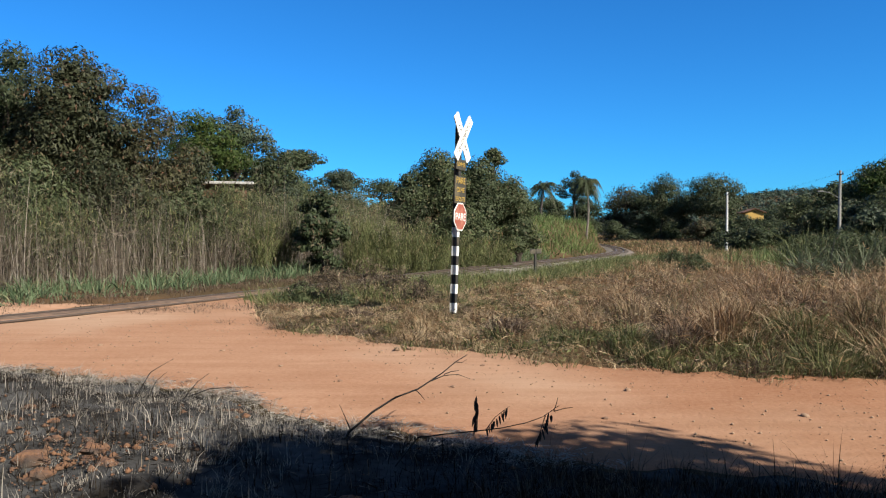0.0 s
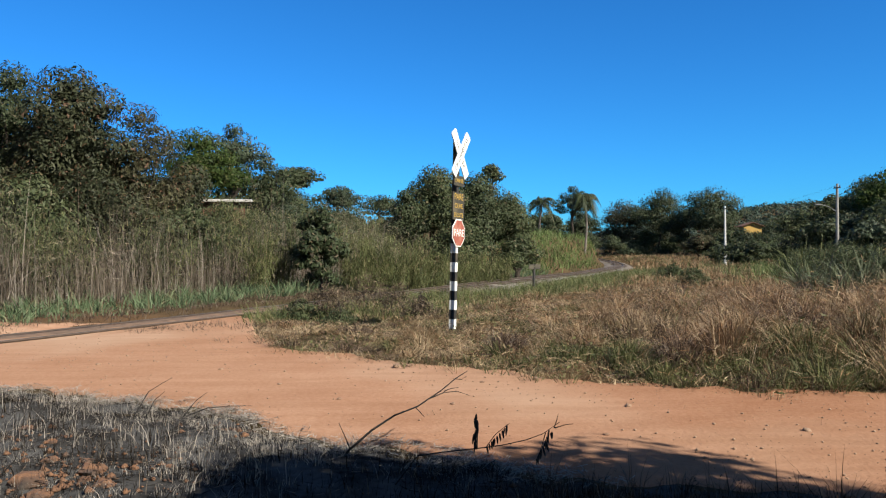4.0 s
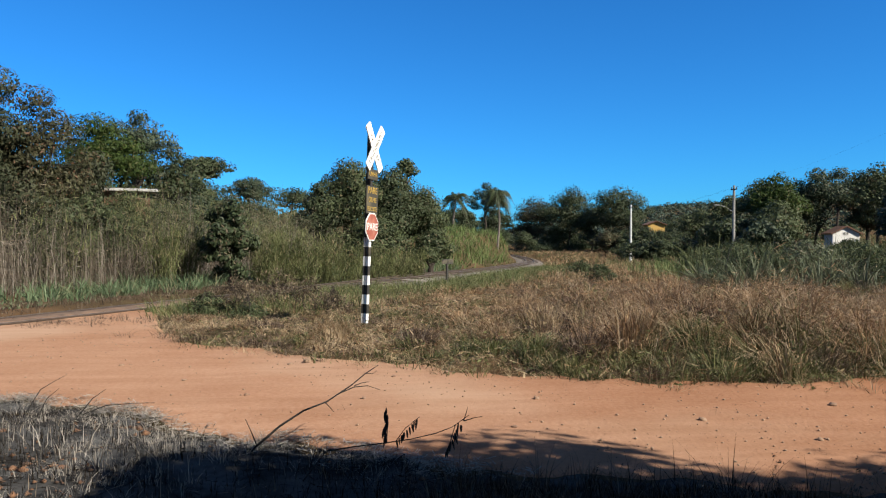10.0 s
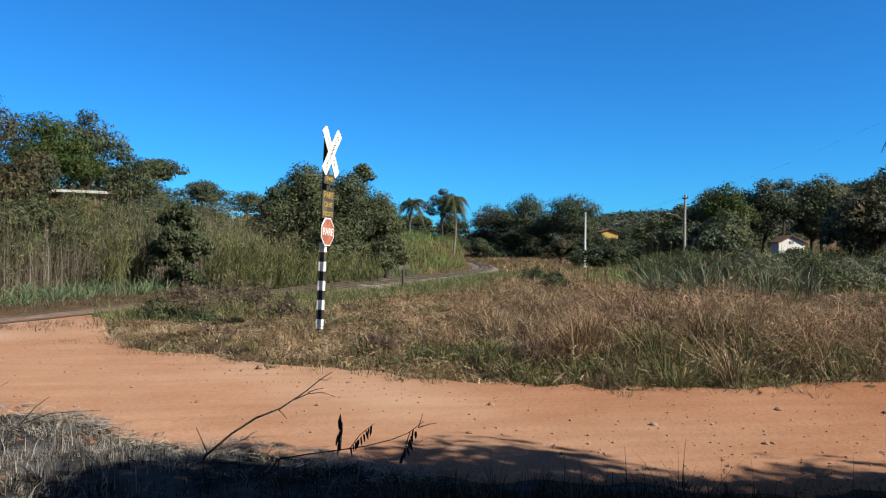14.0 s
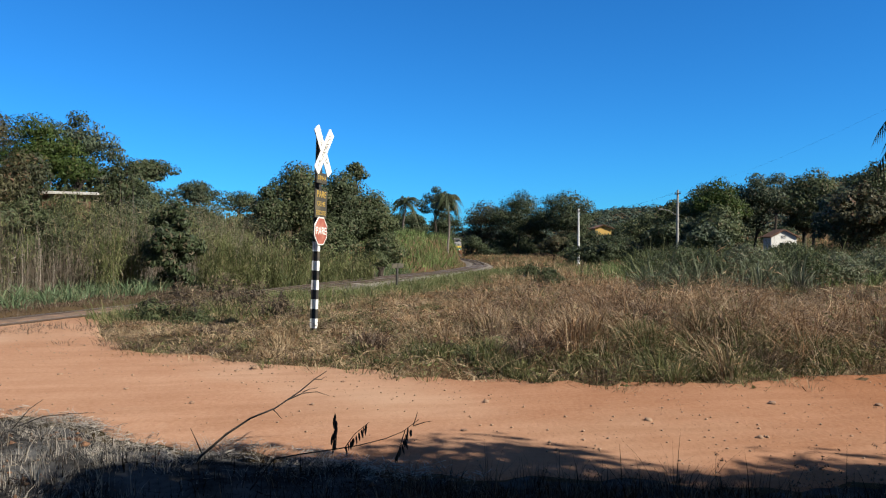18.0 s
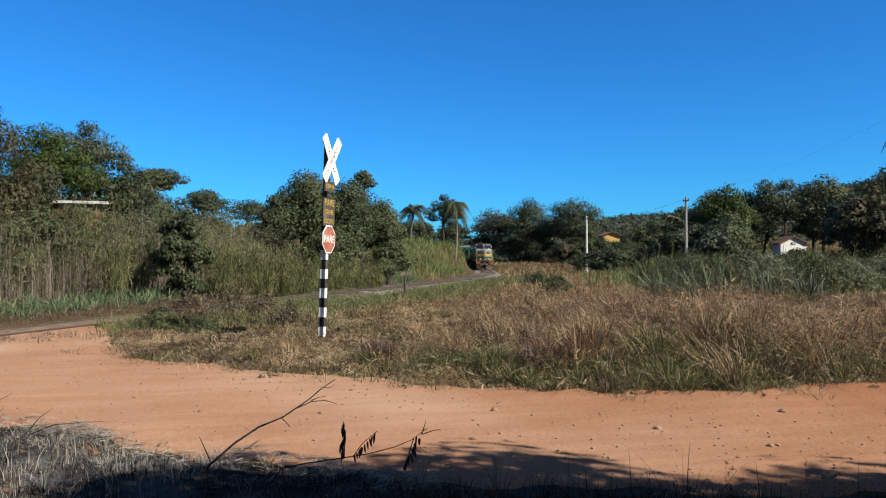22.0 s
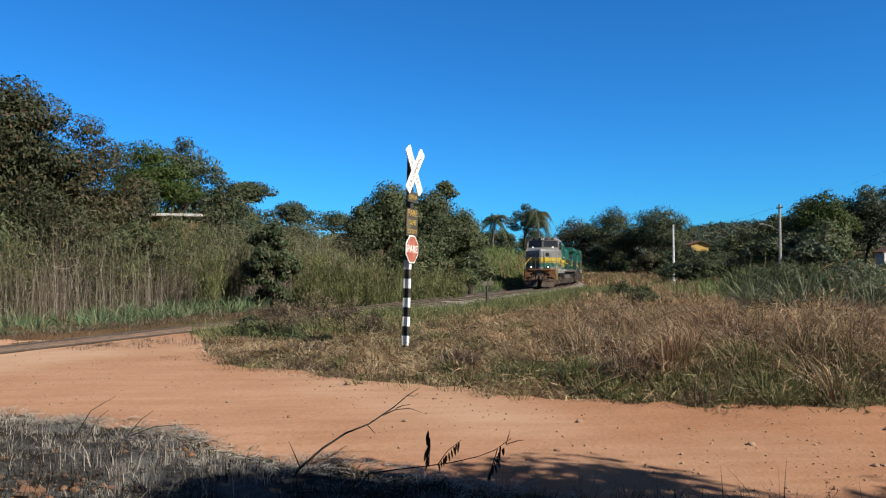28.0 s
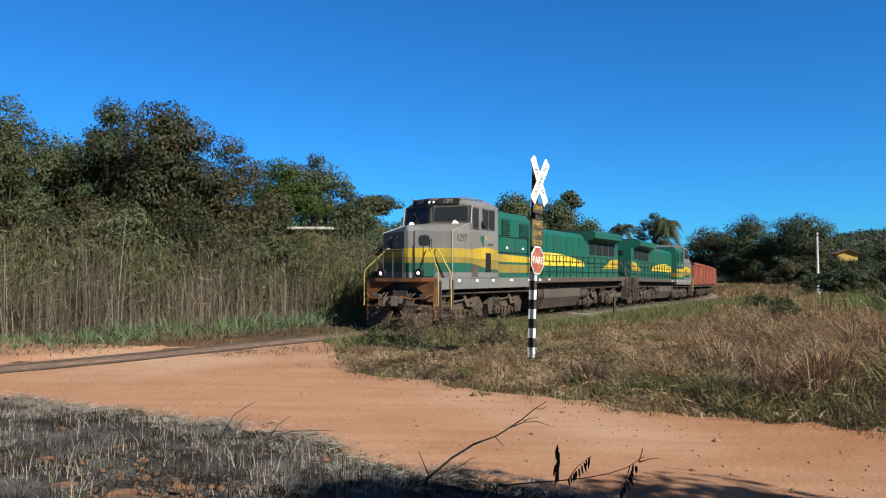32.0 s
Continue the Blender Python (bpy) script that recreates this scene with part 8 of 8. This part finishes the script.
def build_stubble():
    grass("charred_stubble", lambda x, y: step(0.1, 0.5, bank(x, y)) * (0.3 + 0.7 * patchy(x, y, 2.2, 1, 0.35, 0.6)), 60000, (-9, 6, 2.6, 11), 0.105, 0.008, "char", "blackened grass stubble on the burnt bank", 51, 0.35, segs=2, category="stubble")
    grass("pale_stubble", lambda x, y: step(-0.3, 0.1, bank(x, y)) * step(1.5, 0.3, bank(x, y)) * step(0.2, -1.2, x - 0.1 * y) * (0.4 + 0.6 * patchy(x, y, 2.6, 3, 0.3, 0.6)), 30000, (-12, 2, 4, 12), 0.11, 0.005, "ash_straw", "pale dead grass along the edge of the road", 52, 1.0, segs=2, category="stubble")
    tuft_grass("straw_fringe", lambda x, y: step(-0.35, 0.05, bank(x, y)) * step(1.1, 0.35, bank(x, y)) * step(0.6, -1.0, x - 0.1 * y) * (0.35 + 0.65 * patchy(x, y, 2.6, 3, 0.3, 0.6)), 5200, (-12, 2, 5, 12), 20, 0.13, 0.006, "ash_straw", "flattened pale straw along the edge of the road", 55, 0.1, 1.4, category="straw")
    tuft_grass("stubble_tufts", lambda x, y: step(0.2, 0.7, bank(x, y)) * (0.15 + 0.85 * patchy(x, y, 2.9, 5, 0.4, 0.6)), 2400, (-9, -1.0, 3, 11), 18, 0.10, 0.0055, "ash_straw", "scorched grey tufts on the burnt bank", 56, 0.07, 0.5, segs=2, category="stubble")
    grass("grey_stubble", lambda x, y: step(0.4, 1.0, bank(x, y)) * step(0.5, -1.5, x) * step(-0.6, -1.8, x) * patchy(x, y, 3.1, 2, 0.45, 0.65), 16000, (-9, 1, 3, 10), 0.15, 0.007, "ash_straw", "grey bleached stubble among ash", 53, 0.4, segs=2, category="stubble")
    grass("dead_weeds", lambda x, y: step(-0.1, 0.2, bank(x, y)) * step(1.2, 0.2, bank(x, y)) * step(1.2, 2.2, x), 1500, (1, 9, 3.5, 6.5), 0.22, 0.006, "char", "thin dry weed stems at the road's edge", 54, 0.4, segs=3, category="weeds")


build_stubble()


def build_rim_grass():
    """Rough dead grass along the rim of the bank, higher than the stubble."""
    rim = lambda x, y: step(0.0, 0.25, bank(x, y)) * step(1.9, 1.0, bank(x, y)) * step(-0.6, 1.0, x)
    tuft_grass("rim_grass", lambda x, y: rim(x, y) * (0.25 + 0.75 * patchy(x, y, 2.4, 6, 0.35, 0.6)), 2600, (-0.8, 7.5, 2.8, 5.9), 16, 0.17, 0.006, "char", "rough dark dead grass on the rim of the bank", 59, 0.10, 0.7, segs=2, category="grass")
    tuft_grass("rim_straw", lambda x, y: rim(x, y) * patchy(x, y, 2.9, 2, 0.4, 0.6), 1500, (-0.8, 7.5, 2.8, 5.9), 12, 0.27, 0.005, "dead_weed", "dry brown grass on the rim of the bank", 63, 0.10, 0.6, segs=2, category="grass")


build_rim_grass()


def build_weed_stalks():
    """Dry branching weeds with small seed heads at the rim of the bank."""
    rng = np.random.RandomState(58)
    c = scatter(260, 1.6, 7.5, 3.6, 6.0, rng, lambda x, y: step(0.02, 0.2, bank(x, y)) * step(0.9, 0.4, bank(x, y)) * (0.15 + 0.85 * patchy(x, y, 2.1, 3, 0.4, 0.6)))
    pairs = []
    for p in c:
        h = 0.12 + 0.26 * rng.uniform(0, 1) ** 2
        top = p + np.array([rng.normal(0, 0.05), rng.normal(0, 0.05), h])
        n = 5
        f = rng.uniform(0.45, 1.0, n)
        roots = np.concatenate([[p], p + (top - p) * f[:, None]])
        tips = np.concatenate([[top], roots[1:] + np.stack([rng.normal(0, 0.05, n), rng.normal(0, 0.05, n), rng.uniform(0.03, 0.10, n)], 1)])
        w = np.array([0.0035] + [0.002] * n)[:, None] * np.array([[1.0, 0.3, 0.0]])
        pairs.append((np.stack([roots - w, roots + w, tips], 1).reshape(-1, 3), np.arange(3 * (n + 1)).reshape(-1, 3)))
        heads = np.repeat(tips, 5, 0) + rng.normal(0, 0.008, (5 * (n + 1), 3))
        pairs.append(leaves(heads, 0.02, rng, 0.0, 0.4, 0.45, False))
    v, t = joined(pairs)
    tagged(solid("weed_stalks", mesh_np("weed_stalks", v, t), M["dead_weed"]), "dry branching weed stalks with seed heads", "weeds", kind="stuff")


build_weed_stalks()


def build_litter():
    """Flat pale straw lying along the edge of the burnt bank."""
    rng = np.random.RandomState(57)
    for name, n, keep, material, size, label in (("straw_litter", 300000, lambda x, y: step(-0.35, -0.02, bank(x, y)) * step(0.40, 0.08, bank(x, y)) * step(1.0, -0.6, x - 0.1 * y) * (0.2 + 0.8 * patchy(x, y, 2.6, 3, 0.35, 0.6)), "ash_straw", 0.15, "pale straw lying along the edge of the road"), ("burnt_litter", 40000, lambda x, y: step(0.1, 0.5, bank(x, y)) * (0.3 + 0.7 * patchy(x, y, 2.2, 1, 0.35, 0.6)), "char", 0.10, "charred bits of grass lying on the burnt bank")):
        p = scatter(n, -12, 6, 2.6, 12, rng, keep)
        p[:, 2] += 0.03 + 0.03 * rng.uniform(0, 1, len(p))
        c0 = len(p)
        a = rng.uniform(0, 2 * np.pi, c0)
        d = np.stack([np.cos(a), np.sin(a), rng.normal(0, 0.18, c0)], 1) * (size * rng.uniform(0.4, 1.3, c0))[:, None]
        q = np.stack([-np.sin(a), np.cos(a), rng.normal(0, 0.4, c0)], 1) * 0.004
        v = np.stack([p - d * 0.5 - q, p - d * 0.5 + q, p + d * 0.5], 1).reshape(-1, 3)
        tagged(solid(name, mesh_np(name, v, np.arange(c0 * 3).reshape(-1, 3)), M[material]), label, "straw", kind="stuff")


build_litter()


def stone_mesh(seed, r):
    rng = random.Random(seed)
    bm = B()
    bmesh.ops.create_icosphere(bm, subdivisions=2, radius=r)
    for v in bm.verts:
        v.co *= 1 + 0.55 * noise.noise(v.co * (1.3 / r) + Vector((seed * 3.1, 0, 0))) + 0.25 * noise.noise(v.co * (3.4 / r) + Vector((0, seed * 1.7, 0)))
        v.co.z *= 0.5
    return bm


for k, (x, y, r) in enumerate([(-0.66, 10.85, 0.065), (-0.50, 10.9, 0.04), (1.2, 9.75, 0.035), (-0.9, 10.7, 0.04), (2.0, 8.1, 0.04), (0.5, 9.6, 0.03), (3.4, 7.0, 0.04), (-2.1, 9.6, 0.03), (-3.2, 10.8, 0.035), (1.5, 6.9, 0.03), (5.1, 7.5, 0.045), (-5.2, 11.3, 0.04), (4.1, 6.2, 0.035), (6.2, 7.2, 0.04), (0.1, 8.3, 0.03), (-1.2, 8.6, 0.03)]):
    ob = part("stone", stone_mesh(k, r), M["stone"], smooth=True)
    ob.location = (x, y, ground_z(x, y) + 0.018 + r * 0.25)
    ob.rotation_euler = (0, 0, k * 1.3)
    tagged(ob, "rough pale-brown stone lying on the dirt road", "stone", group="stones on the road")
for k, (x, y, r) in enumerate([(-2.6, 5.5, 0.10), (-2.9, 5.2, 0.13), (-2.35, 5.15, 0.08), (-3.3, 6.3, 0.06), (-3.9, 7.0, 0.07), (-3.05, 5.8, 0.07), (-2.1, 5.7, 0.05), (-4.4, 6.6, 0.08), (-2.0, 7.05, 0.05), (-3.6, 5.6, 0.09), (-0.6, 4.6, 0.10), (-2.7, 4.95, 0.10), (-2.55, 5.3, 0.06), (-4.9, 7.6, 0.06), (-2.75, 5.75, 0.05)]):
    ob = part("earth_clod", stone_mesh(30 + k, r), M["clod"])
    ob.location = (x, y, ground_z(x, y) + r * 0.12)
    tagged(ob, "lump of red earth on the burnt bank", "earth clod", group="clods on the burnt bank")


def build_pebbles():
    rng = np.random.RandomState(61)
    p = scatter(14000, -12, 12, 4.2, 17, rng, lambda x, y: ((far_edge(x) - y > 0.15) & (y - near_edge(x) > 0.1)) * (0.25 + 0.75 * patchy(x, y, 1.1, 0, 0.4, 0.6)))
    r = 0.004 + 0.018 * rng.uniform(0, 1, len(p)) ** 5
    o = np.array([(1, 0, 0), (-1, 0, 0), (0, 1, 0), (0, -1, 0), (0, 0, 0.8), (0, 0, -0.8)], float)
    f = np.array([(0, 2, 4), (2, 1, 4), (1, 3, 4), (3, 0, 4), (2, 0, 5), (1, 2, 5), (3, 1, 5), (0, 3, 5)])
    v = p[:, None] + np.array([0, 0, 0.026]) + o[None] * r[:, None, None] * rng.uniform(0.6, 1.3, (len(p), 6, 1))
    t = np.arange(len(p))[:, None, None] * 6 + f[None]
    tagged(solid("pebbles", mesh_np("pebbles", v.reshape(-1, 3), t.reshape(-1, 3)), M["stone"]), "small pebbles scattered over the dirt road", "pebbles", kind="stuff")


build_pebbles()


def build_crumbs():
    rng = np.random.RandomState(62)
    spot = lambda x, y: np.exp(-((x + 2.75) ** 2 + (y - 5.35) ** 2) / 0.5) + 0.5 * np.exp(-((x + 2.1) ** 2 + (y - 7.0) ** 2) / 0.08) + 0.4 * np.exp(-((x + 3.6) ** 2 + (y - 6.4) ** 2) / 0.12) + 0.008
    p = scatter(7000, -6, 0.5, 3.6, 9, rng, lambda x, y: spot(x, y) * (bank(x, y) > 0.2))
    r = 0.010 + 0.035 * rng.uniform(0, 1, len(p)) ** 3
    o = np.array([(1, 0, 0), (-1, 0, 0), (0, 1, 0), (0, -1, 0), (0, 0, 0.7), (0, 0, -0.7)], float)
    f = np.array([(0, 2, 4), (2, 1, 4), (1, 3, 4), (3, 0, 4), (2, 0, 5), (1, 2, 5), (3, 1, 5), (0, 3, 5)])
    v = p[:, None] + np.array([0, 0, 0.026]) + o[None] * r[:, None, None] * rng.uniform(0.5, 1.4, (len(p), 6, 1))
    t = np.arange(len(p))[:, None, None] * 6 + f[None]
    tagged(solid("earth_crumbs", mesh_np("earth_crumbs", v.reshape(-1, 3), t.reshape(-1, 3)), M["clod"]), "crumbled red earth showing through the ash", "earth", kind="stuff")


build_crumbs()


def dead_branch():
    th = tagged(empty("dead_branch", pose(-0.8, 6.23, 0.05)), "thin bare charred branch leaning over the road's edge", "branch")
    o = Vector((-0.8, 6.23, 0.05))
    def limb(name, pts, r0, r1, label=""):
        b = B()
        tube(b, [Vector(p) - o for p in pts], r0, 6, r1)
        part(name, b, M["charcoal"], th, label)
    limb("stem", [(-0.86, 6.2, -0.02), (-0.8, 6.23, 0.08), (-0.61, 6.31, 0.23), (-0.42, 6.37, 0.34), (-0.23, 6.48, 0.39), (-0.02, 6.58, 0.51), (0.10, 6.63, 0.60), (0.21, 6.68, 0.66)], 0.012, 0.003)
    limb("twig", [(-0.12, 6.53, 0.45), (0.0, 6.58, 0.49), (0.12, 6.6, 0.495), (0.23, 6.63, 0.45)], 0.006, 0.002)
    limb("twig", [(0.0, 6.58, 0.5), (0.06, 6.6, 0.52), (0.13, 6.6, 0.53)], 0.005, 0.002)
    limb("twig", [(-0.25, 6.48, 0.385), (-0.22, 6.46, 0.36), (-0.17, 6.43, 0.31)], 0.005, 0.002)
    limb("twig", [(-0.79, 6.24, 0.10), (-0.84, 6.28, 0.20), (-0.89, 6.32, 0.29)], 0.006, 0.002)
    limb("twig", [(0.10, 6.63, 0.60), (0.16, 6.6, 0.60), (0.20, 6.6, 0.63)], 0.004, 0.0015)


def burnt_sprig():
    o = Vector((-0.19, 5.28, 0.12))
    th = tagged(empty("burnt_sprig", Matrix.Translation(o)), "charred sprig with curled black hanging leaves", "sprig")
    rng = random.Random(4)
    b = B()
    tube(b, [Vector(p) - o for p in [(-0.35, 5.26, 0.10), (-0.19, 5.28, 0.30), (0.0, 5.28, 0.325), (0.21, 5.28, 0.345), (0.40, 5.29, 0.365), (0.58, 5.30, 0.40), (0.70, 5.31, 0.44), (0.82, 5.32, 0.52)]], 0.006, 6, 0.002)
    part("stem", b, M["charcoal"], th)
    for pts in ([(0.23, 5.28, 0.345), (0.235, 5.28, 0.48), (0.225, 5.28, 0.60)], [(0.29, 5.28, 0.35), (0.36, 5.27, 0.45), (0.46, 5.26, 0.53)], [(0.78, 5.31, 0.48), (0.86, 5.32, 0.50), (0.92, 5.33, 0.505)], [(0.78, 5.31, 0.48), (0.80, 5.31, 0.54), (0.81, 5.31, 0.58)], [(0.72, 5.31, 0.45), (0.69, 5.3, 0.36), (0.65, 5.29, 0.24)]):
        b = B()
        tube(b, [Vector(p) - o for p in pts], 0.004, 5, 0.0015)
        part("twig", b, M["charcoal"], th)
    spots = [(0.225 + rng.uniform(-0.012, 0.012), 0.37 + 0.022 * k) for k in range(11)] + [(0.30 + 0.018 * k, 0.36 + 0.019 * k) for k in range(9)] + [(0.735 - 0.010 * k, 0.45 - 0.022 * k) for k in range(9)] + [(0.74, 0.475), (0.76, 0.46)]
    for x, z in spots:
        b = B()
        ln, w = rng.uniform(0.045, 0.085), rng.uniform(0.006, 0.011)
        a = rng.uniform(-0.25, 0.25)
        vs = []
        for k in range(5):
            f = k / 4
            ww = w * math.sin(math.pi * (0.12 + 0.8 * f))
            c = Vector((x + a * ln * f, 5.28 + 0.012 * math.sin(f * 4), z - ln * f)) - o
            vs.append([b.verts.new(c + Vector((-ww, 0.004 * math.cos(f * 5), 0))), b.verts.new(c + Vector((0, -ww * 0.7, 0))), b.verts.new(c + Vector((ww, 0.004, 0)))])
        for p, q in zip(vs, vs[1:]):
            for i in (0, 1):
                b.faces.new((p[i], p[i + 1], q[i + 1], q[i]))
        part("leaf", b, M["charcoal"], th)


def loose_twigs():
    for pts in ([(-3.17, 7.66, 0.06), (-3.06, 7.76, 0.29), (-2.95, 7.82, 0.36), (-2.86, 7.89, 0.41)], [(-3.05, 7.7, 0.06), (-3.0, 7.76, 0.2), (-2.9, 7.8, 0.29)], [(-2.64, 7.54, 0.06), (-2.51, 7.58, 0.23), (-2.4, 7.62, 0.31)], [(-2.6, 7.55, 0.08), (-2.4, 7.62, 0.15), (-2.2, 7.74, 0.14), (-2.0, 7.84, 0.12)], [(-3.3, 5.3, 0.15), (-3.15, 5.4, 0.22), (-3.0, 5.5, 0.27)], [(-3.2, 5.35, 0.14), (-3.1, 5.4, 0.26), (-3.08, 5.42, 0.33)], [(0.1, 4.3, 0.1), (0.35, 4.3, 0.26), (0.5, 4.25, 0.2), (0.62, 4.2, 0.32)]):
        o = Vector(pts[0])
        b = B()
        tube(b, [Vector(p) - o for p in pts], 0.006, 5, 0.0015)
        ob = part("dry_twig", b, M["charcoal"])
        ob.location = o
        tagged(ob, "thin dry twig sticking out of the burnt bank", "twig", group="twigs on the bank")


dead_branch()
burnt_sprig()
loose_twigs()
# trees behind the camera, whose shade falls on the bank and the road
tree(7.3, -1.3, 6.4, 3.0, 1.2, leaf="leaf_mid", size=0.22, count=17000, blobs=40, seed=301, lean=(-0.9, 0.8), low=0.3, label="broad unseen tree behind the camera that shades the foreground")
tree(11.4, -1.7, 6.3, 3.0, 1.2, leaf="leaf_mid", size=0.22, count=14000, blobs=30, seed=302, lean=(-0.8, 0.5), low=0.3, label="broad unseen tree behind the camera that shades the foreground")
tree(4.2, -5.6, 6.6, 3.0, 1.4, leaf="leaf_mid", size=0.2, count=10000, blobs=30, seed=303, low=0.3, label="broad unseen tree behind the camera that shades the foreground")
# the rest are unseen trees, added to block sky light over the bank
tree(-3.6, -3.2, 8.2, 4.6, 2.4, leaf="leaf_mid", size=0.34, count=18000, blobs=44, seed=304, low=0.3, label="broad unseen tree behind the camera that shades the foreground")
tree(1.6, -5.5, 8.6, 4.8, 2.8, leaf="leaf_mid", size=0.34, count=18000, blobs=44, seed=305, low=0.3, label="broad unseen tree behind the camera that shades the foreground")
# these two close a sunlit gap in the tree shade, out of view
tree(7.4, -4.4, 6.7, 2.7, 1.5, leaf="leaf_mid", size=0.32, count=9000, blobs=36, seed=308, low=0.3, label="broad unseen tree behind the camera that shades the foreground")
tree(10.8, -5.8, 6.9, 3.0, 1.6, leaf="leaf_mid", size=0.32, count=9000, blobs=36, seed=309, low=0.3, label="broad unseen tree behind the camera that shades the foreground")
tree(-10.0, -4.0, 7.6, 4.0, 2.6, leaf="leaf_mid", size=0.22, count=9000, blobs=36, seed=306, low=0.3, label="broad unseen tree behind the camera that shades the foreground")
tree(6.5, -7.5, 8.0, 4.0, 2.6, leaf="leaf_mid", size=0.22, count=9000, blobs=36, seed=307, low=0.3, label="broad unseen tree behind the camera that shades the foreground")

# two tall crowns out of view, added to darken the shaded bank further
tree(-3.4, -1.8, 13.5, 5.2, 2.8, leaf="leaf_mid", size=0.42, count=26000, blobs=60, seed=310, lean=(0.2, 1.6), low=0.25, trunk=0.35, label="tall unseen tree overhead, added to keep sky light off the bank")
tree(-10.6, 2.2, 12.5, 4.0, 4.4, leaf="leaf_mid", size=0.42, count=22000, blobs=50, seed=311, low=0.1, trunk=0.3, label="tall unseen tree at the left, added to keep sky light off the bank")

# ---- what moves: the train ----
V = 10.15
S_END = float(ARC[np.argmin((LX + 2.79) ** 2 + (LY - 25.19) ** 2)]) - 3.0


def vehicle_pose(s_mid, half, flip=False):
    xa, ya, za, _, _ = on_line(s_mid - half)
    xb, yb, zb, _, _ = on_line(s_mid + half)
    d = Vector((xa - xb, ya - yb, za - zb))
    if flip:
        d = -d
    x, y, z, _, _ = on_line(s_mid)
    k = 0.62
    return Matrix.Translation(((xa + xb) / 2 * k + x * (1 - k), (ya + yb) / 2 * k + y * (1 - k), (za + zb) / 2)) @ d.to_track_quat("X", "Z").to_matrix().to_4x4()


def reached(t):
    """Arc length of the leading coupler."""
    return S_END + V * (32.0 - t)


first, first_bogies = locomotive()
second = copy_thing(first, Matrix())
wagon, wagon_bogies = ore_wagon()
WAGONS = [wagon] + [copy_thing(wagon, Matrix()) for _ in range(8)]


def bogies_of(th):
    return [o for o in th.children if o.name.split(".")[0] == "bogie"]


def motions():
    times = [0.5 * k for k in range(65)]
    fleet = [(first, LOCO / 2, 6.5, False), (second, LOCO * 1.5, 6.5, True)] + [(w, LOCO * 2 + 5.6 + 11.2 * k, 3.4, False) for k, w in enumerate(WAGONS)]
    for n, (ob, off, half, flip) in enumerate(fleet):
        place = lambda t: vehicle_pose(min(reached(t) + off, ARC[-1] - 12), half, flip)
        walk(ob, [(t, place(t)) for t in times])
        if n > 3:
            continue
        for bg in bogies_of(ob):
            at = bg.location.copy()
            rows = []
            for t in [0.0] + [float(k) for k in range(18, 33)]:
                m = place(t)
                s = min(reached(t) + off, ARC[-1] - 12) - (at.x if not flip else -at.x)
                _, _, _, tx, ty = on_line(s)
                head = m.to_3x3().inverted() @ (Vector((-tx, -ty, 0)) * (-1 if flip else 1))
                rows.append((t, Matrix.Translation(at) @ Matrix.Rotation(math.atan2(head.y, head.x), 4, "Z")))
            walk(bg, rows)
            for ws in bg.children:
                if not ws.name.startswith("wheelset"):
                    continue
                hub, r = ws.location.copy(), ws.location.z
                turn = []
                for t in [0.0] + [21.0 + k / 15 for k in range(166)]:
                    a = V * max(0.0, t - 21.0) / r * (-1 if flip else 1)
                    turn.append((t, Matrix.Translation(hub) @ Matrix.Rotation(a, 4, "Y")))
                walk(ws, turn)


motions()
